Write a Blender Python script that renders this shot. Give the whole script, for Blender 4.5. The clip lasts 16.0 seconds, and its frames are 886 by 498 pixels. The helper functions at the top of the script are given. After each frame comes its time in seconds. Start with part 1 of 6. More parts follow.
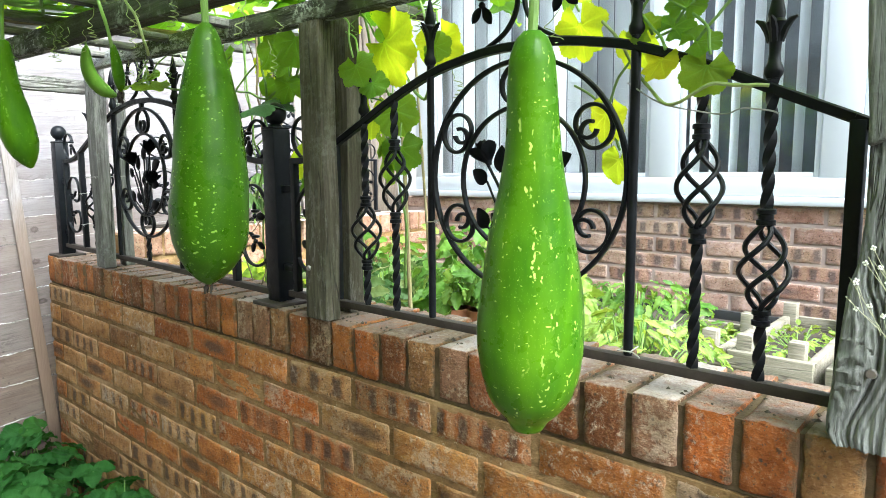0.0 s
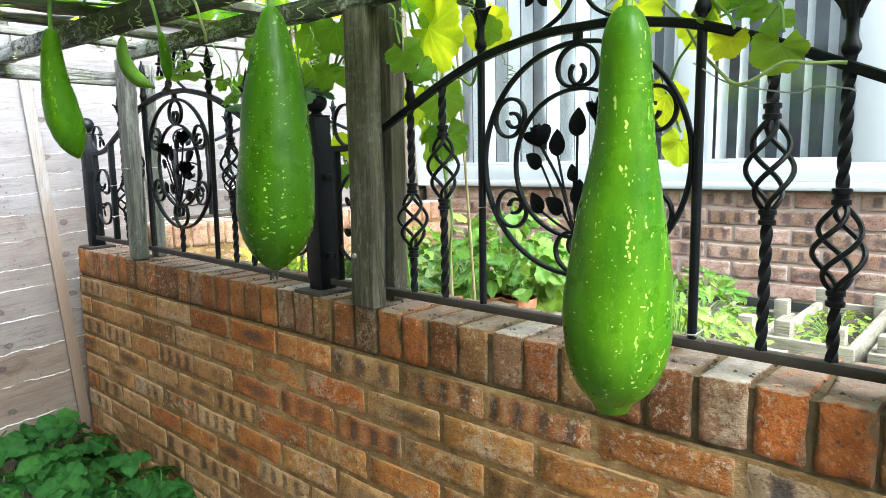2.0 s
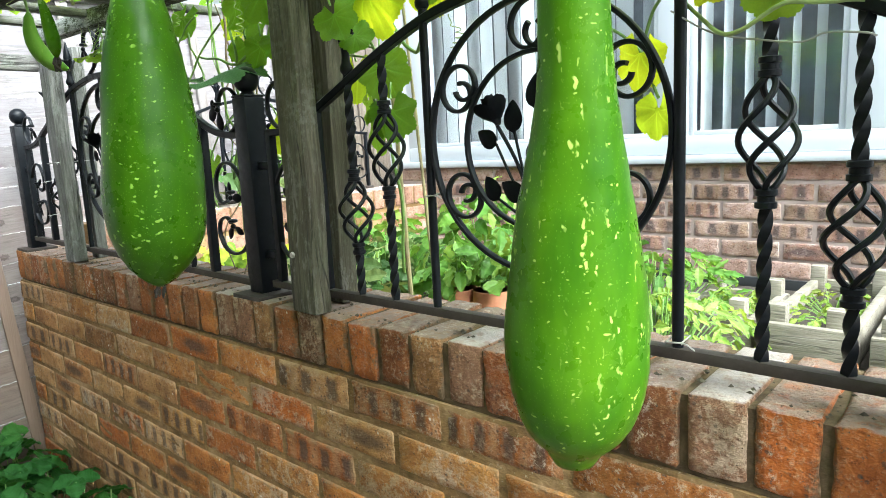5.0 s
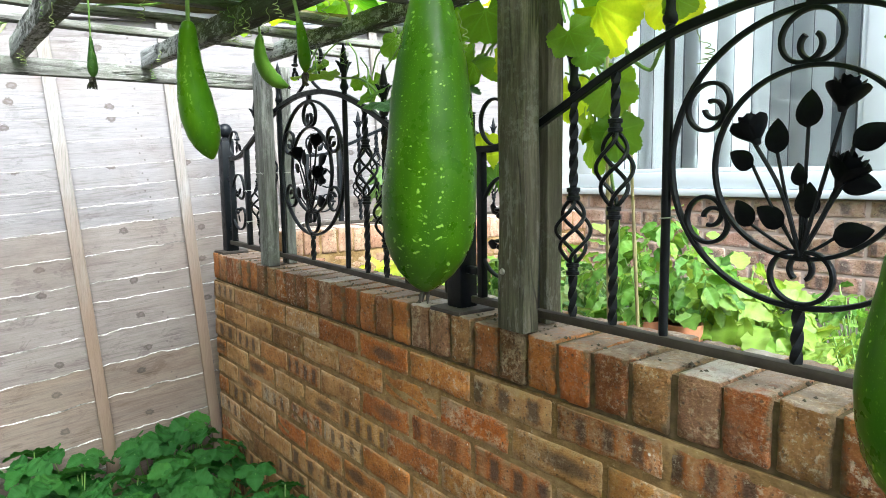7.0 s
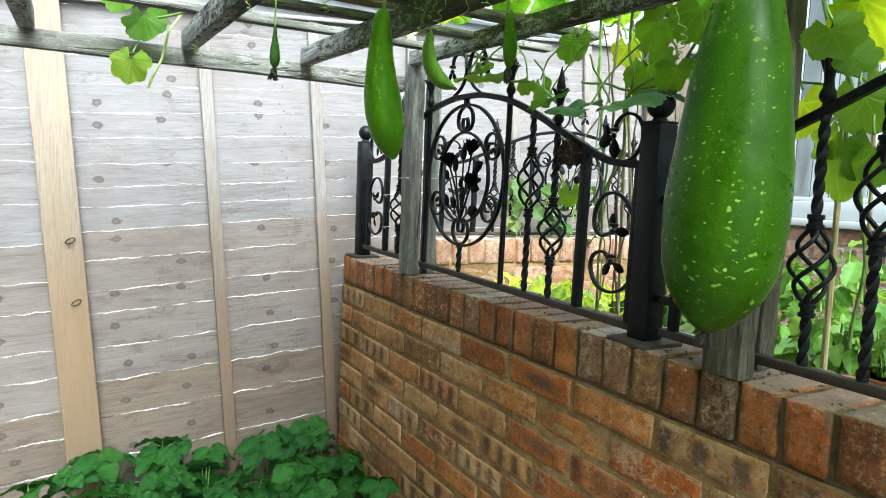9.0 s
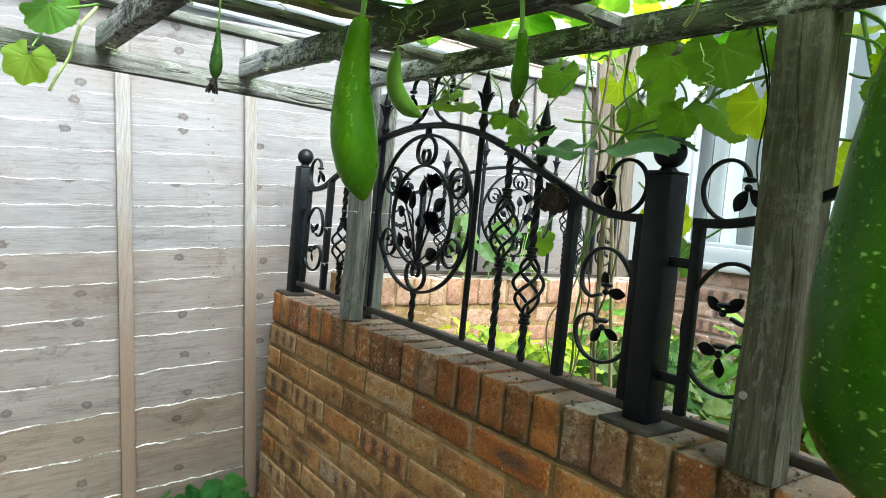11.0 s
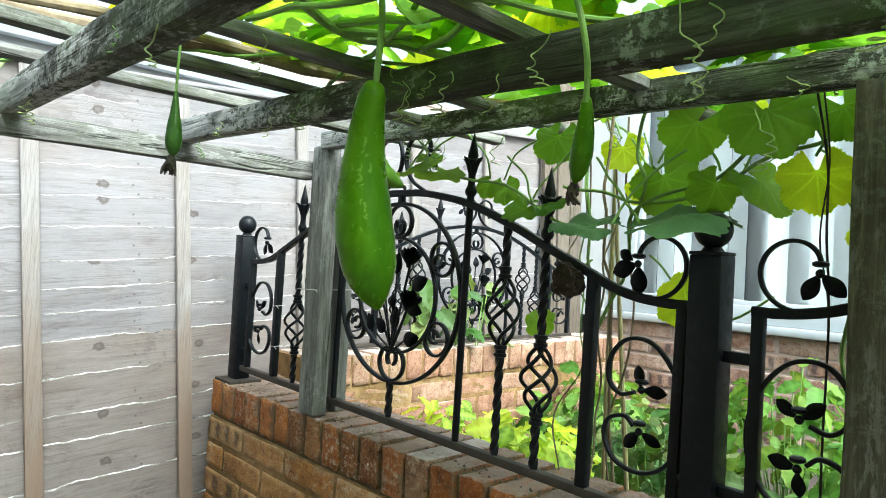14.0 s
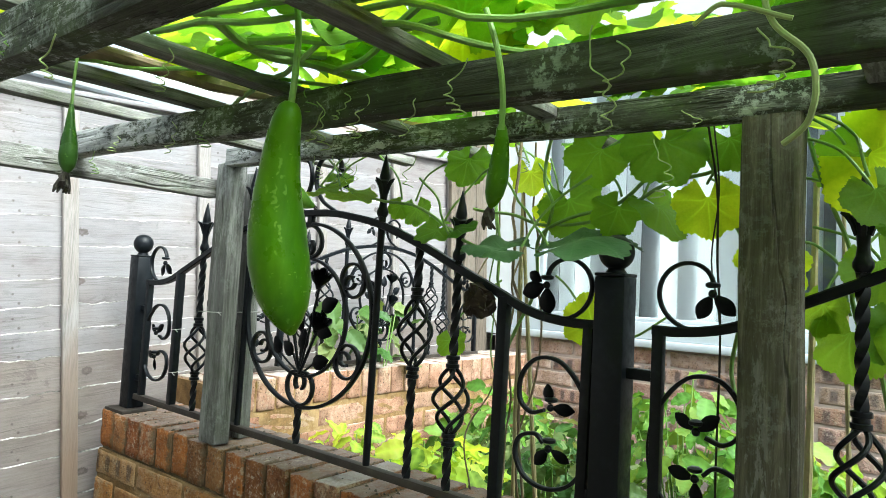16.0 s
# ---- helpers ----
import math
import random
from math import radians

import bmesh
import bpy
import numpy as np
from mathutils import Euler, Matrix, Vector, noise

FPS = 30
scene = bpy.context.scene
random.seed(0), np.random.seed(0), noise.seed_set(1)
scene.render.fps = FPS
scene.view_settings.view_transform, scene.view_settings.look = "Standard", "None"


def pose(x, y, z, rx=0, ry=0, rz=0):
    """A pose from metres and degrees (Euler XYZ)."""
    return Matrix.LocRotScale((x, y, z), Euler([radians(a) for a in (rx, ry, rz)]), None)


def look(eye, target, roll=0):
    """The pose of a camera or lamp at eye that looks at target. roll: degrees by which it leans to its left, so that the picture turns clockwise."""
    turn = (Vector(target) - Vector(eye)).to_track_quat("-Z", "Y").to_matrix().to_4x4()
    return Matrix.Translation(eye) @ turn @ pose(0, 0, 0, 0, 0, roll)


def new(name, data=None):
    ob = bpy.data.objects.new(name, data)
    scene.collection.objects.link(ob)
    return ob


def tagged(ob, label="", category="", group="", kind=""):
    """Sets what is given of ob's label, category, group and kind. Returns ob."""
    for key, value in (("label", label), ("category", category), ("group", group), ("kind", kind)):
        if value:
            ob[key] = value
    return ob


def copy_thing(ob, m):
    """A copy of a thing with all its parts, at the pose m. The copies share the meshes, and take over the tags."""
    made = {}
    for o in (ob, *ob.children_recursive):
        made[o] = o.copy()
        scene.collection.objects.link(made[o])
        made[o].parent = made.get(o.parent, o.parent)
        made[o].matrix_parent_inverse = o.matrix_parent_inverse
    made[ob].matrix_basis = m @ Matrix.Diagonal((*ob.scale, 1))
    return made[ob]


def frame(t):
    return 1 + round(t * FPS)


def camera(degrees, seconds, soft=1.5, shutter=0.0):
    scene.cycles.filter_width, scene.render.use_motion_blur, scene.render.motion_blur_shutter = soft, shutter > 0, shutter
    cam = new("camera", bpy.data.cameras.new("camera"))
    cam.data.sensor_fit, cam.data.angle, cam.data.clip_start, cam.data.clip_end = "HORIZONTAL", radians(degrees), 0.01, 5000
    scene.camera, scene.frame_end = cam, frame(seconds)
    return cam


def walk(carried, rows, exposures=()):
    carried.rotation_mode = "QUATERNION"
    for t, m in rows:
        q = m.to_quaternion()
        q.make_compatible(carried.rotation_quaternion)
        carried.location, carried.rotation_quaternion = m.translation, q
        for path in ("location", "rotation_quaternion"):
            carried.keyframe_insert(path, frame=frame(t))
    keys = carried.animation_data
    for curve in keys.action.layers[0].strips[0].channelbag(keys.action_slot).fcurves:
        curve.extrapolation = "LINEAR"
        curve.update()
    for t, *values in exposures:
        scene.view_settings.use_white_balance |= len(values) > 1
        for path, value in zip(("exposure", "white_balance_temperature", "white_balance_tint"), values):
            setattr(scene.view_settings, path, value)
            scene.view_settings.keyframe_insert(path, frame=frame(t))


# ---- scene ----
cam = camera(68.4, 16.0, soft=0.85)
PATH = [
    (0, (-0.062, 0.059, 1.377), (-1.379, 1.545, 1.136), -0.4),
    (0.5, (-0.073, 0.044, 1.381), (-1.375, 1.545, 1.146), -0.2),
    (1, (-0.093, 0.019, 1.379), (-1.445, 1.476, 1.153), 0.0),
    (1.5, (-0.116, -0.002, 1.375), (-1.504, 1.422, 1.16), -0.2),
    (2, (-0.126, 0.007, 1.367), (-1.457, 1.476, 1.101), -1.0),
    (2.5, (-0.123, 0.042, 1.357), (-1.271, 1.649, 1.042), -0.9),
    (3, (-0.122, 0.098, 1.358), (-1.272, 1.7, 1.024), -2.1),
    (3.2, (-0.125, 0.118, 1.359), (-1.287, 1.71, 1.019), -2.4),
    (5.3, (-0.204, 0.185, 1.366), (-1.525, 1.654, 1.052), -2.5),
    (5.5, (-0.214, 0.18, 1.369), (-1.548, 1.64, 1.069), -2.1),
    (6, (-0.235, 0.156, 1.379), (-1.686, 1.504, 1.103), -2.5),
    (6.5, (-0.267, 0.12, 1.359), (-1.817, 1.354, 1.092), -1.6),
    (7, (-0.31, 0.086, 1.354), (-1.885, 1.297, 1.122), -0.9),
    (7.5, (-0.357, 0.058, 1.346), (-1.982, 1.2, 1.113), -1.1),
    (8, (-0.423, 0.034, 1.345), (-2.112, 1.075, 1.089), -0.2),
    (8.5, (-0.469, 0.015, 1.345), (-2.207, 0.975, 1.108), 1.2),
    (8.7, (-0.482, 0.011, 1.344), (-2.221, 0.975, 1.129), 1.8),
    (10.8, (-0.728, 0.034, 1.381), (-2.348, 1.197, 1.239), 4.5),
    (11, (-0.739, 0.044, 1.378), (-2.343, 1.234, 1.27), 5.2),
    (11.5, (-0.814, 0.038, 1.401), (-2.385, 1.273, 1.318), 5.1),
    (12, (-0.864, 0.047, 1.408), (-2.421, 1.302, 1.371), 5.2),
    (12.5, (-0.902, 0.04, 1.413), (-2.41, 1.354, 1.41), 5.3),
    (13, (-0.939, 0.044, 1.419), (-2.405, 1.404, 1.415), 4.7),
    (13.5, (-0.959, 0.048, 1.427), (-2.42, 1.414, 1.434), 4.2),
    (14, (-0.976, 0.051, 1.44), (-2.428, 1.424, 1.487), 3.2),
    (14.5, (-0.985, 0.043, 1.445), (-2.426, 1.427, 1.532), 3.6),
    (15, (-0.985, 0.026, 1.438), (-2.407, 1.426, 1.581), 4.1),
    (15.5, (-0.989, 0.03, 1.442), (-2.356, 1.481, 1.6), 3.9),
    (16, (-0.986, 0.042, 1.445), (-2.225, 1.608, 1.563), 2.9),
]
walk(cam, [(t, look(eye, target, roll)) for t, eye, target, roll in PATH],
     exposures=[(0, 1.88, 5900, 3), (2, 1.83, 5850, 2), (3, 1.88, 5800, 2), (5.5, 1.80, 5850, 1), (7.5, 1.76, 5900, 1), (9.5, 1.50, 5850, -4), (13, 1.51, 5850, -5), (16, 1.53, 5900, -4)])

# ---- world and light ----
world = bpy.data.worlds.new("sky")
scene.world = world
world.use_nodes = True
wn, wl = world.node_tree.nodes, world.node_tree.links
sky = wn.new("ShaderNodeTexSky")
sky.sky_type = "NISHITA"
sky.sun_disc = False
sky.sun_elevation = radians(50)
sky.sun_rotation = radians(99)
sky.air_density, sky.dust_density, sky.ozone_density = 0.8, 9.0, 1.0
# thin bright overcast: the blue is mostly washed out
veil = wn.new("ShaderNodeHueSaturation")
veil.inputs["Saturation"].default_value, veil.inputs["Value"].default_value = 0.35, 1.5
wl.new(sky.outputs[0], veil.inputs["Color"])
wl.new(veil.outputs[0], wn["Background"].inputs[0])
wn["Background"].inputs[1].default_value = 0.15
sun_data = bpy.data.lights.new("sun", "SUN")
sun_data.energy, sun_data.angle, sun_data.color = 1.0, radians(24), (1.0, 0.96, 0.9)
sun = new("sun", sun_data)
sun.matrix_world = look((2.5, -0.4, 3.0), (0, 0, 0))


# ---- materials ----
def nodes_of(name):
    m = bpy.data.materials.new(name)
    m.use_nodes = True
    return m, m.node_tree.nodes, m.node_tree.links


class Shader:
    """A node material that is put together step by step."""

    def __init__(self, name, rough=0.6, metal=0.0, spec=0.5):
        self.m, self.n, self.l = nodes_of(name)
        self.b = self.n["Principled BSDF"]
        self.b.inputs["Roughness"].default_value = rough
        self.b.inputs["Metallic"].default_value = metal
        self.b.inputs["Specular IOR Level"].default_value = spec
        self.tc = self.n.new("ShaderNodeTexCoord").outputs["Object"]

    def put(self, value, socket):
        if isinstance(value, bpy.types.NodeSocket):
            self.l.new(value, socket)
        elif isinstance(value, tuple) and len(value) == 3 and socket.type == "RGBA":
            socket.default_value = (*value, 1)
        else:
            socket.default_value = value

    def coords(self, scale=(1, 1, 1), shift=None):
        v = self.n.new("ShaderNodeMapping")
        self.l.new(self.tc, v.inputs[0])
        v.inputs["Scale"].default_value = scale
        if shift is not None:
            self.l.new(shift, v.inputs["Location"])
        return v.outputs[0]

    def noise(self, scale, detail=4, rough=0.6, at=None, distort=0.0):
        t = self.n.new("ShaderNodeTexNoise")
        t.inputs["Scale"].default_value, t.inputs["Detail"].default_value = scale, detail
        t.inputs["Roughness"].default_value, t.inputs["Distortion"].default_value = rough, distort
        self.l.new(at or self.tc, t.inputs["Vector"])
        return t.outputs["Fac"]

    def cells(self, scale, at=None, feature="F1", out="Distance", random=1.0, flat=False):
        t = self.n.new("ShaderNodeTexVoronoi")
        if flat:
            t.voronoi_dimensions = "2D"
        t.feature = feature
        t.inputs["Scale"].default_value = scale
        t.inputs["Randomness"].default_value = random
        self.l.new(at or self.tc, t.inputs["Vector"])
        return t.outputs[out]

    def ramp(self, fac, stops):
        r = self.n.new("ShaderNodeValToRGB")
        e = r.color_ramp.elements
        while len(e) < len(stops):
            e.new(0.5)
        for el, (p, c) in zip(e, stops):
            el.position = p
            el.color = (*c, 1) if isinstance(c, tuple) else (c, c, c, 1)
        self.l.new(fac, r.inputs[0])
        return r.outputs[0]

    def mix(self, fac, a, b, mode="MIX"):
        x = self.n.new("ShaderNodeMix")
        x.data_type, x.blend_type = "RGBA", mode
        self.put(fac, x.inputs["Factor"])
        self.put(a, x.inputs[6])
        self.put(b, x.inputs[7])
        return x.outputs[2]

    def math(self, op, a, b=0.0, clamp=False):
        x = self.n.new("ShaderNodeMath")
        x.operation, x.use_clamp = op, clamp
        self.put(a, x.inputs[0])
        self.put(b, x.inputs[1])
        return x.outputs[0]

    def stains(self, c, scale=3.5, tone=(0.50, 0.49, 0.40), amount=0.75):
        """Grime that runs on from piece to piece."""
        spot = self.n.new("ShaderNodeNewGeometry").outputs["Position"]
        f = self.ramp(self.noise(scale, 6, 0.65, spot), [(0.46, 0.0), (0.64, amount)])
        return self.mix(f, c, tone, "MULTIPLY")

    def random(self):
        return self.n.new("ShaderNodeObjectInfo").outputs["Random"]

    def island(self):
        return self.n.new("ShaderNodeNewGeometry").outputs["Random Per Island"]

    def colour(self, c):
        self.put(c, self.b.inputs["Base Color"])
        return self

    def rough(self, r):
        self.put(r, self.b.inputs["Roughness"])
        return self

    def bump(self, height, strength=0.3, dist=0.002):
        x = self.n.new("ShaderNodeBump")
        x.inputs["Strength"].default_value, x.inputs["Distance"].default_value = strength, dist
        self.l.new(height, x.inputs["Height"])
        self.l.new(x.outputs[0], self.b.inputs["Normal"])
        return self


def brick_material(name, tones, marks=0.5, pale=0.25, top=None, mark_tone=(0.045, 0.033, 0.027), always=False, smear=None, size=(0.213, 0.063)):
    """Stock brick: a tone for each brick, speckled, some with dark kiln marks, some limed, tops greyed by wear and
    painted sky sheen.
    """
    s = Shader(name, 0.9, 0, 0.25)
    r = s.random()
    shift = s.n.new("ShaderNodeCombineXYZ")
    for i, k in enumerate((37.0, 71.0, 53.0)):
        s.l.new(s.math("MULTIPLY", r, k), shift.inputs[i])
    at = s.coords((1, 1, 1), shift.outputs[0])
    fine, mid, wide = s.noise(150, 4, 0.7, at), s.noise(34, 5, 0.7, at), s.noise(9, 3, 0.6, at)
    c = s.ramp(r, [(i / (len(tones) - 1), t) for i, t in enumerate(tones)])
    c = s.mix(s.ramp(mid, [(0.36, 0.0), (0.68, 0.9)]), c, (0.62, 0.50, 0.42), "MULTIPLY")
    c = s.mix(s.ramp(wide, [(0.44, 0.0), (0.68, 0.75)]), c, (0.50, 0.45, 0.40), "MULTIPLY")
    c = s.mix(s.ramp(fine, [(0.52, 0.0), (0.66, 0.35)]), c, (0.42, 0.27, 0.15))
    if marks:
        split = s.n.new("ShaderNodeSeparateXYZ")
        s.l.new(s.tc, split.inputs[0])
        x, z = split.outputs[0], split.outputs[2]
        wob = s.math("MULTIPLY", s.math("SUBTRACT", s.noise(40, 4, 0.65, at), 0.5), 1.6)
        kind = s.math("FRACT", s.math("MULTIPLY", r, 7.31))
        # square marks in a row
        wave = s.math("ADD", s.math("SINE", s.math("ADD", s.math("MULTIPLY", x, s.math("ADD", 62.0, s.math("MULTIPLY", s.math("FRACT", s.math("MULTIPLY", r, 31.7)), 60.0))), s.math("MULTIPLY", r, 40.0))), wob)
        inside = s.ramp(s.math("ADD", s.math("ABSOLUTE", z), s.math("MULTIPLY", wob, 0.006)), [(0.017, 1.0), (0.027, 0.0)])
        rows = s.ramp(kind, [(0.0, 0.0), (0.88 - marks, 0.0), (0.90 - marks, 1.0), (0.88, 1.0), (0.90, 0.0)])
        if always:
            rows = s.ramp(kind, [(0.0, 1.0), (1.0, 1.0)])
        square = s.math("MULTIPLY", s.math("MULTIPLY", s.ramp(wave, [(-0.1, 0.0), (0.7, 0.8)]), inside), rows)
        light = s.math("MULTIPLY", s.ramp(s.math("MULTIPLY", wave, -1.0), [(0.2, 0.0), (0.9, 0.28)]), rows)
        # one long smoky mark
        dx = s.math("MULTIPLY", s.math("ADD", x, s.math("MULTIPLY", s.math("SUBTRACT", r, 0.5), 0.08)), 13.0)
        dz = s.math("MULTIPLY", z, 46.0)
        dist = s.math("ADD", s.math("SQRT", s.math("ADD", s.math("MULTIPLY", dx, dx), s.math("MULTIPLY", dz, dz))), s.math("MULTIPLY", wob, 0.5))
        smoke = s.math("MULTIPLY", s.ramp(dist, [(0.45, 0.75), (1.0, 0.0)]), s.ramp(kind, [(0.88, 0.0), (0.90, 1.0)]))
        c = s.mix(light, c, (0.40, 0.28, 0.17))
        c = s.mix(s.math("MAXIMUM", square, smoke), c, mark_tone)
    lime = s.ramp(s.math("FRACT", s.math("MULTIPLY", r, 13.7)), [(1 - pale, 0.0), (min(1.0, 1 - pale * 0.5), 0.5)])
    lime = s.math("MULTIPLY", lime, s.ramp(s.math("ADD", s.math("MULTIPLY", s.noise(60, 5, 0.8, at), 0.55), s.math("MULTIPLY", wide, 0.45)), [(0.50, 0.0), (0.57, 1.0)]))
    c = s.mix(lime, c, (0.45, 0.365, 0.265))
    pits = s.ramp(s.noise(190, 3, 0.7, at), [(0.30, 0.0), (0.38, 1.0)])
    c = s.mix(pits, (0.09, 0.062, 0.042), c)
    spots = s.math("MULTIPLY", s.ramp(s.cells(95, at), [(0.18, 1.0), (0.30, 0.0)]), s.ramp(mid, [(0.47, 0.0), (0.54, 0.9)]))
    blot = s.ramp(s.noise(52, 5, 0.75, at), [(0.58, 0.0), (0.66, 0.7)])
    c = s.mix(blot, c, (0.45, 0.38, 0.32), "MULTIPLY")
    c = s.mix(s.math("MULTIPLY", spots, 0.75), c, (0.05, 0.04, 0.03))
    # pale grit and splashes of lime
    grit = s.math("MULTIPLY", s.ramp(s.cells(38, at), [(0.07, 1.0), (0.12, 0.0)]), s.ramp(s.noise(12, 3, 0.6, at), [(0.52, 0.0), (0.58, 0.85)]))
    c = s.mix(grit, c, (0.55, 0.50, 0.43))
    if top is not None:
        # upward faces: grey wear, plus the pale sky sheen put into the colour
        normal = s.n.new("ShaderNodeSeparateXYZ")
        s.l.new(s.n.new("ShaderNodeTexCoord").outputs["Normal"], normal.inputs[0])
        greyed = s.math("MULTIPLY", s.ramp(normal.outputs[2], [(0.55, 0.0), (0.9, 1.0)]), s.ramp(s.noise(45, 4, 0.75, at), [(0.30, 0.25), (0.52, 0.85)]))
        c = s.mix(greyed, c, top)
    if smear is not None:
        # lime washed out of the joints over patches of the wall
        spot = s.n.new("ShaderNodeNewGeometry").outputs["Position"]
        wash = s.math("MULTIPLY", s.ramp(s.noise(2.4, 3, 0.6, spot), [(0.49, 0.0), (0.63, 0.62)]), s.ramp(s.noise(70, 7, 0.82, spot), [(0.53, 0.0), (0.60, 1.0)]))
        c = s.mix(wash, c, (0.46, 0.40, 0.32))
        # mortar or grime drawn over the arrises
        parts_ = s.n.new("ShaderNodeSeparateXYZ")
        s.l.new(s.tc, parts_.inputs[0])
        ex = s.math("SUBTRACT", size[0] / 2, s.math("ABSOLUTE", parts_.outputs[0]))
        ez = s.math("SUBTRACT", size[1] / 2, s.math("ABSOLUTE", parts_.outputs[2]))
        rim = s.math("ADD", s.math("MINIMUM", ex, ez), s.math("MULTIPLY", s.math("SUBTRACT", s.noise(24, 6, 0.75, at), 0.45), 0.075))
        c = s.mix(s.ramp(rim, [(0.0, 0.85), (0.005, 0.5), (0.011, 0.0)]), c, smear)
    c = s.stains(c, 3.5, (0.60, 0.58, 0.48), 0.7)
    c = s.stains(c, 11, (0.7, 0.68, 0.6), 0.5)
    s.colour(c)
    s.bump(s.math("ADD", s.math("ADD", fine, s.math("MULTIPLY", pits, 0.5)), s.math("ADD", s.math("MULTIPLY", wide, 1.6), mid)), 1.0, 0.005)
    return s.m


def wood_material(name, axis, tones, crack=0.5, green=0.0, fine=1.0, knots=0.0, dark=(0.016, 0.015, 0.012), swirl=0.0, pale_ends=False, bottom=None):
    """Weathered timber with its grain along an axis, with drying checks."""
    s = Shader(name, 0.88, 0, 0.2)
    r = s.random()
    shift = s.n.new("ShaderNodeCombineXYZ")
    for i, k in enumerate((17.0, 31.0, 23.0)):
        s.l.new(s.math("MULTIPLY", r, k), shift.inputs[i])

    def along(across, length):
        scale = [across, across, across]
        scale["xyz".index(axis)] = length
        return s.coords(scale, shift.outputs[0])

    g = s.noise(1.0, 8, 0.72, along(75.0 * fine, 5.0), 0.8 + swirl)
    fibre = s.noise(1.0, 4, 0.7, along(260.0, 14.0), 0.3)
    w = s.noise(1.0, 5, 0.65, along(13.0, 2.6), 0.5 + swirl)
    c = s.ramp(g, [(0.36, tones[0]), (0.5, tones[1]), (0.64, tones[2])])
    c = s.mix(s.ramp(w, [(0.38, 0.0), (0.66, 0.85)]), c, tones[3])
    c = s.mix(s.ramp(fibre, [(0.40, 0.26 if knots else 0.45), (0.52, 0.0)]), c, (0.55, 0.55, 0.55), "MULTIPLY")
    check = s.math("ABSOLUTE", s.math("SUBTRACT", s.noise(1.0, 3, 0.55, along(26.0 * fine, 1.3), 0.5 + swirl), 0.5))
    cr = s.math("MULTIPLY", s.ramp(check, [(0.004, 1.0), (0.02, 0.0)]), s.ramp(s.noise(1.0, 2, 0.5, along(20.0, 4.0)), [(0.42, 0.0), (0.52, crack)]))
    c = s.mix(cr, c, dark)
    if green:
        moss = s.math("MULTIPLY", s.ramp(s.noise(8, 6, 0.75), [(0.48, 0.0), (0.62, 1.0)]), green)
        c = s.mix(moss, c, (0.055, 0.072, 0.035))
        lichen = s.math("MULTIPLY", s.ramp(s.noise(75, 5, 0.75), [(0.50, 0.0), (0.58, 1.0)]), s.ramp(s.noise(6, 4, 0.65), [(0.50, 0.0), (0.62, green)]))
        c = s.mix(lichen, c, (0.24, 0.265, 0.24))
        flake = s.math("MULTIPLY", s.ramp(s.noise(1.0, 6, 0.8, along(60.0, 16.0)), [(0.52, 0.0), (0.58, 0.85)]), s.ramp(s.noise(1.0, 3, 0.6, along(5.0, 2.2)), [(0.46, 0.0), (0.60, min(1.0, green * 1.1))]))
        c = s.mix(flake, c, (0.36, 0.37, 0.36))
    if pale_ends:
        # the ends beyond the leaves are paler, in ragged flecks
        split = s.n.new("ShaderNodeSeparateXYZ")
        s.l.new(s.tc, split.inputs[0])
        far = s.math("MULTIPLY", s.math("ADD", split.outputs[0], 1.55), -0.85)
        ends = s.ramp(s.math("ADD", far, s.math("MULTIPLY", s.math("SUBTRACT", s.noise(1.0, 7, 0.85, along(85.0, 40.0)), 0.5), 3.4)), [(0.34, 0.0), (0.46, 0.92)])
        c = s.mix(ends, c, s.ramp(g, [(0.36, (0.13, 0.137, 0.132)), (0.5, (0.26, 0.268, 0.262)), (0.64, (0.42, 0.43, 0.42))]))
    if bottom:
        # browner and darker towards the foot, with a ragged edge
        split = s.n.new("ShaderNodeSeparateXYZ")
        s.l.new(s.tc, split.inputs[0])
        low = s.math("ADD", s.math("MULTIPLY", s.math("SUBTRACT", 1.32, split.outputs[2]), 1.5), s.math("MULTIPLY", s.math("SUBTRACT", s.noise(1.0, 5, 0.7, along(9.0, 2.5)), 0.5), 1.1))
        c = s.mix(s.ramp(low, [(0.0, 0.0), (0.7, 0.85)]), c, bottom)
    if knots:
        # boards of one log: a knot for each board near the same places along it
        split = s.n.new("ShaderNodeSeparateXYZ")
        s.l.new(s.tc, split.inputs[0])
        y, z = split.outputs[1], split.outputs[2]
        rag = s.math("MULTIPLY", s.math("SUBTRACT", s.noise(85, 5, 0.75), 0.5), 1.9)
        ring = None
        for i, col in enumerate((-0.75, -0.21, 0.13, 0.335, 0.63, 0.895, 1.3, 1.62, 2.1, 2.6)):
            def pick(k):
                return s.math("FRACT", s.math("MULTIPLY", r, k))
            dy = s.math("DIVIDE", s.math("SUBTRACT", s.math("SUBTRACT", y, col), s.math("MULTIPLY", s.math("SUBTRACT", pick(17.3 + 7.1 * i), 0.5), 0.05)), 0.017)
            dz = s.math("DIVIDE", s.math("SUBTRACT", z, s.math("ADD", 0.025, s.math("MULTIPLY", pick(5.7 + 3.3 * i), 0.055))), 0.0125)
            d = s.math("ADD", s.math("SQRT", s.math("ADD", s.math("MULTIPLY", dy, dy), s.math("MULTIPLY", dz, dz))), rag)
            one = s.math("MULTIPLY", s.ramp(d, [(0.25, 0.55), (0.5, 0.85), (0.8, 0.8), (0.97, 0.25), (1.0, 0.0)]), s.math("GREATER_THAN", pick(29.0 + 11.0 * i), 0.2))
            ring = one if ring is None else s.math("MAXIMUM", ring, one)
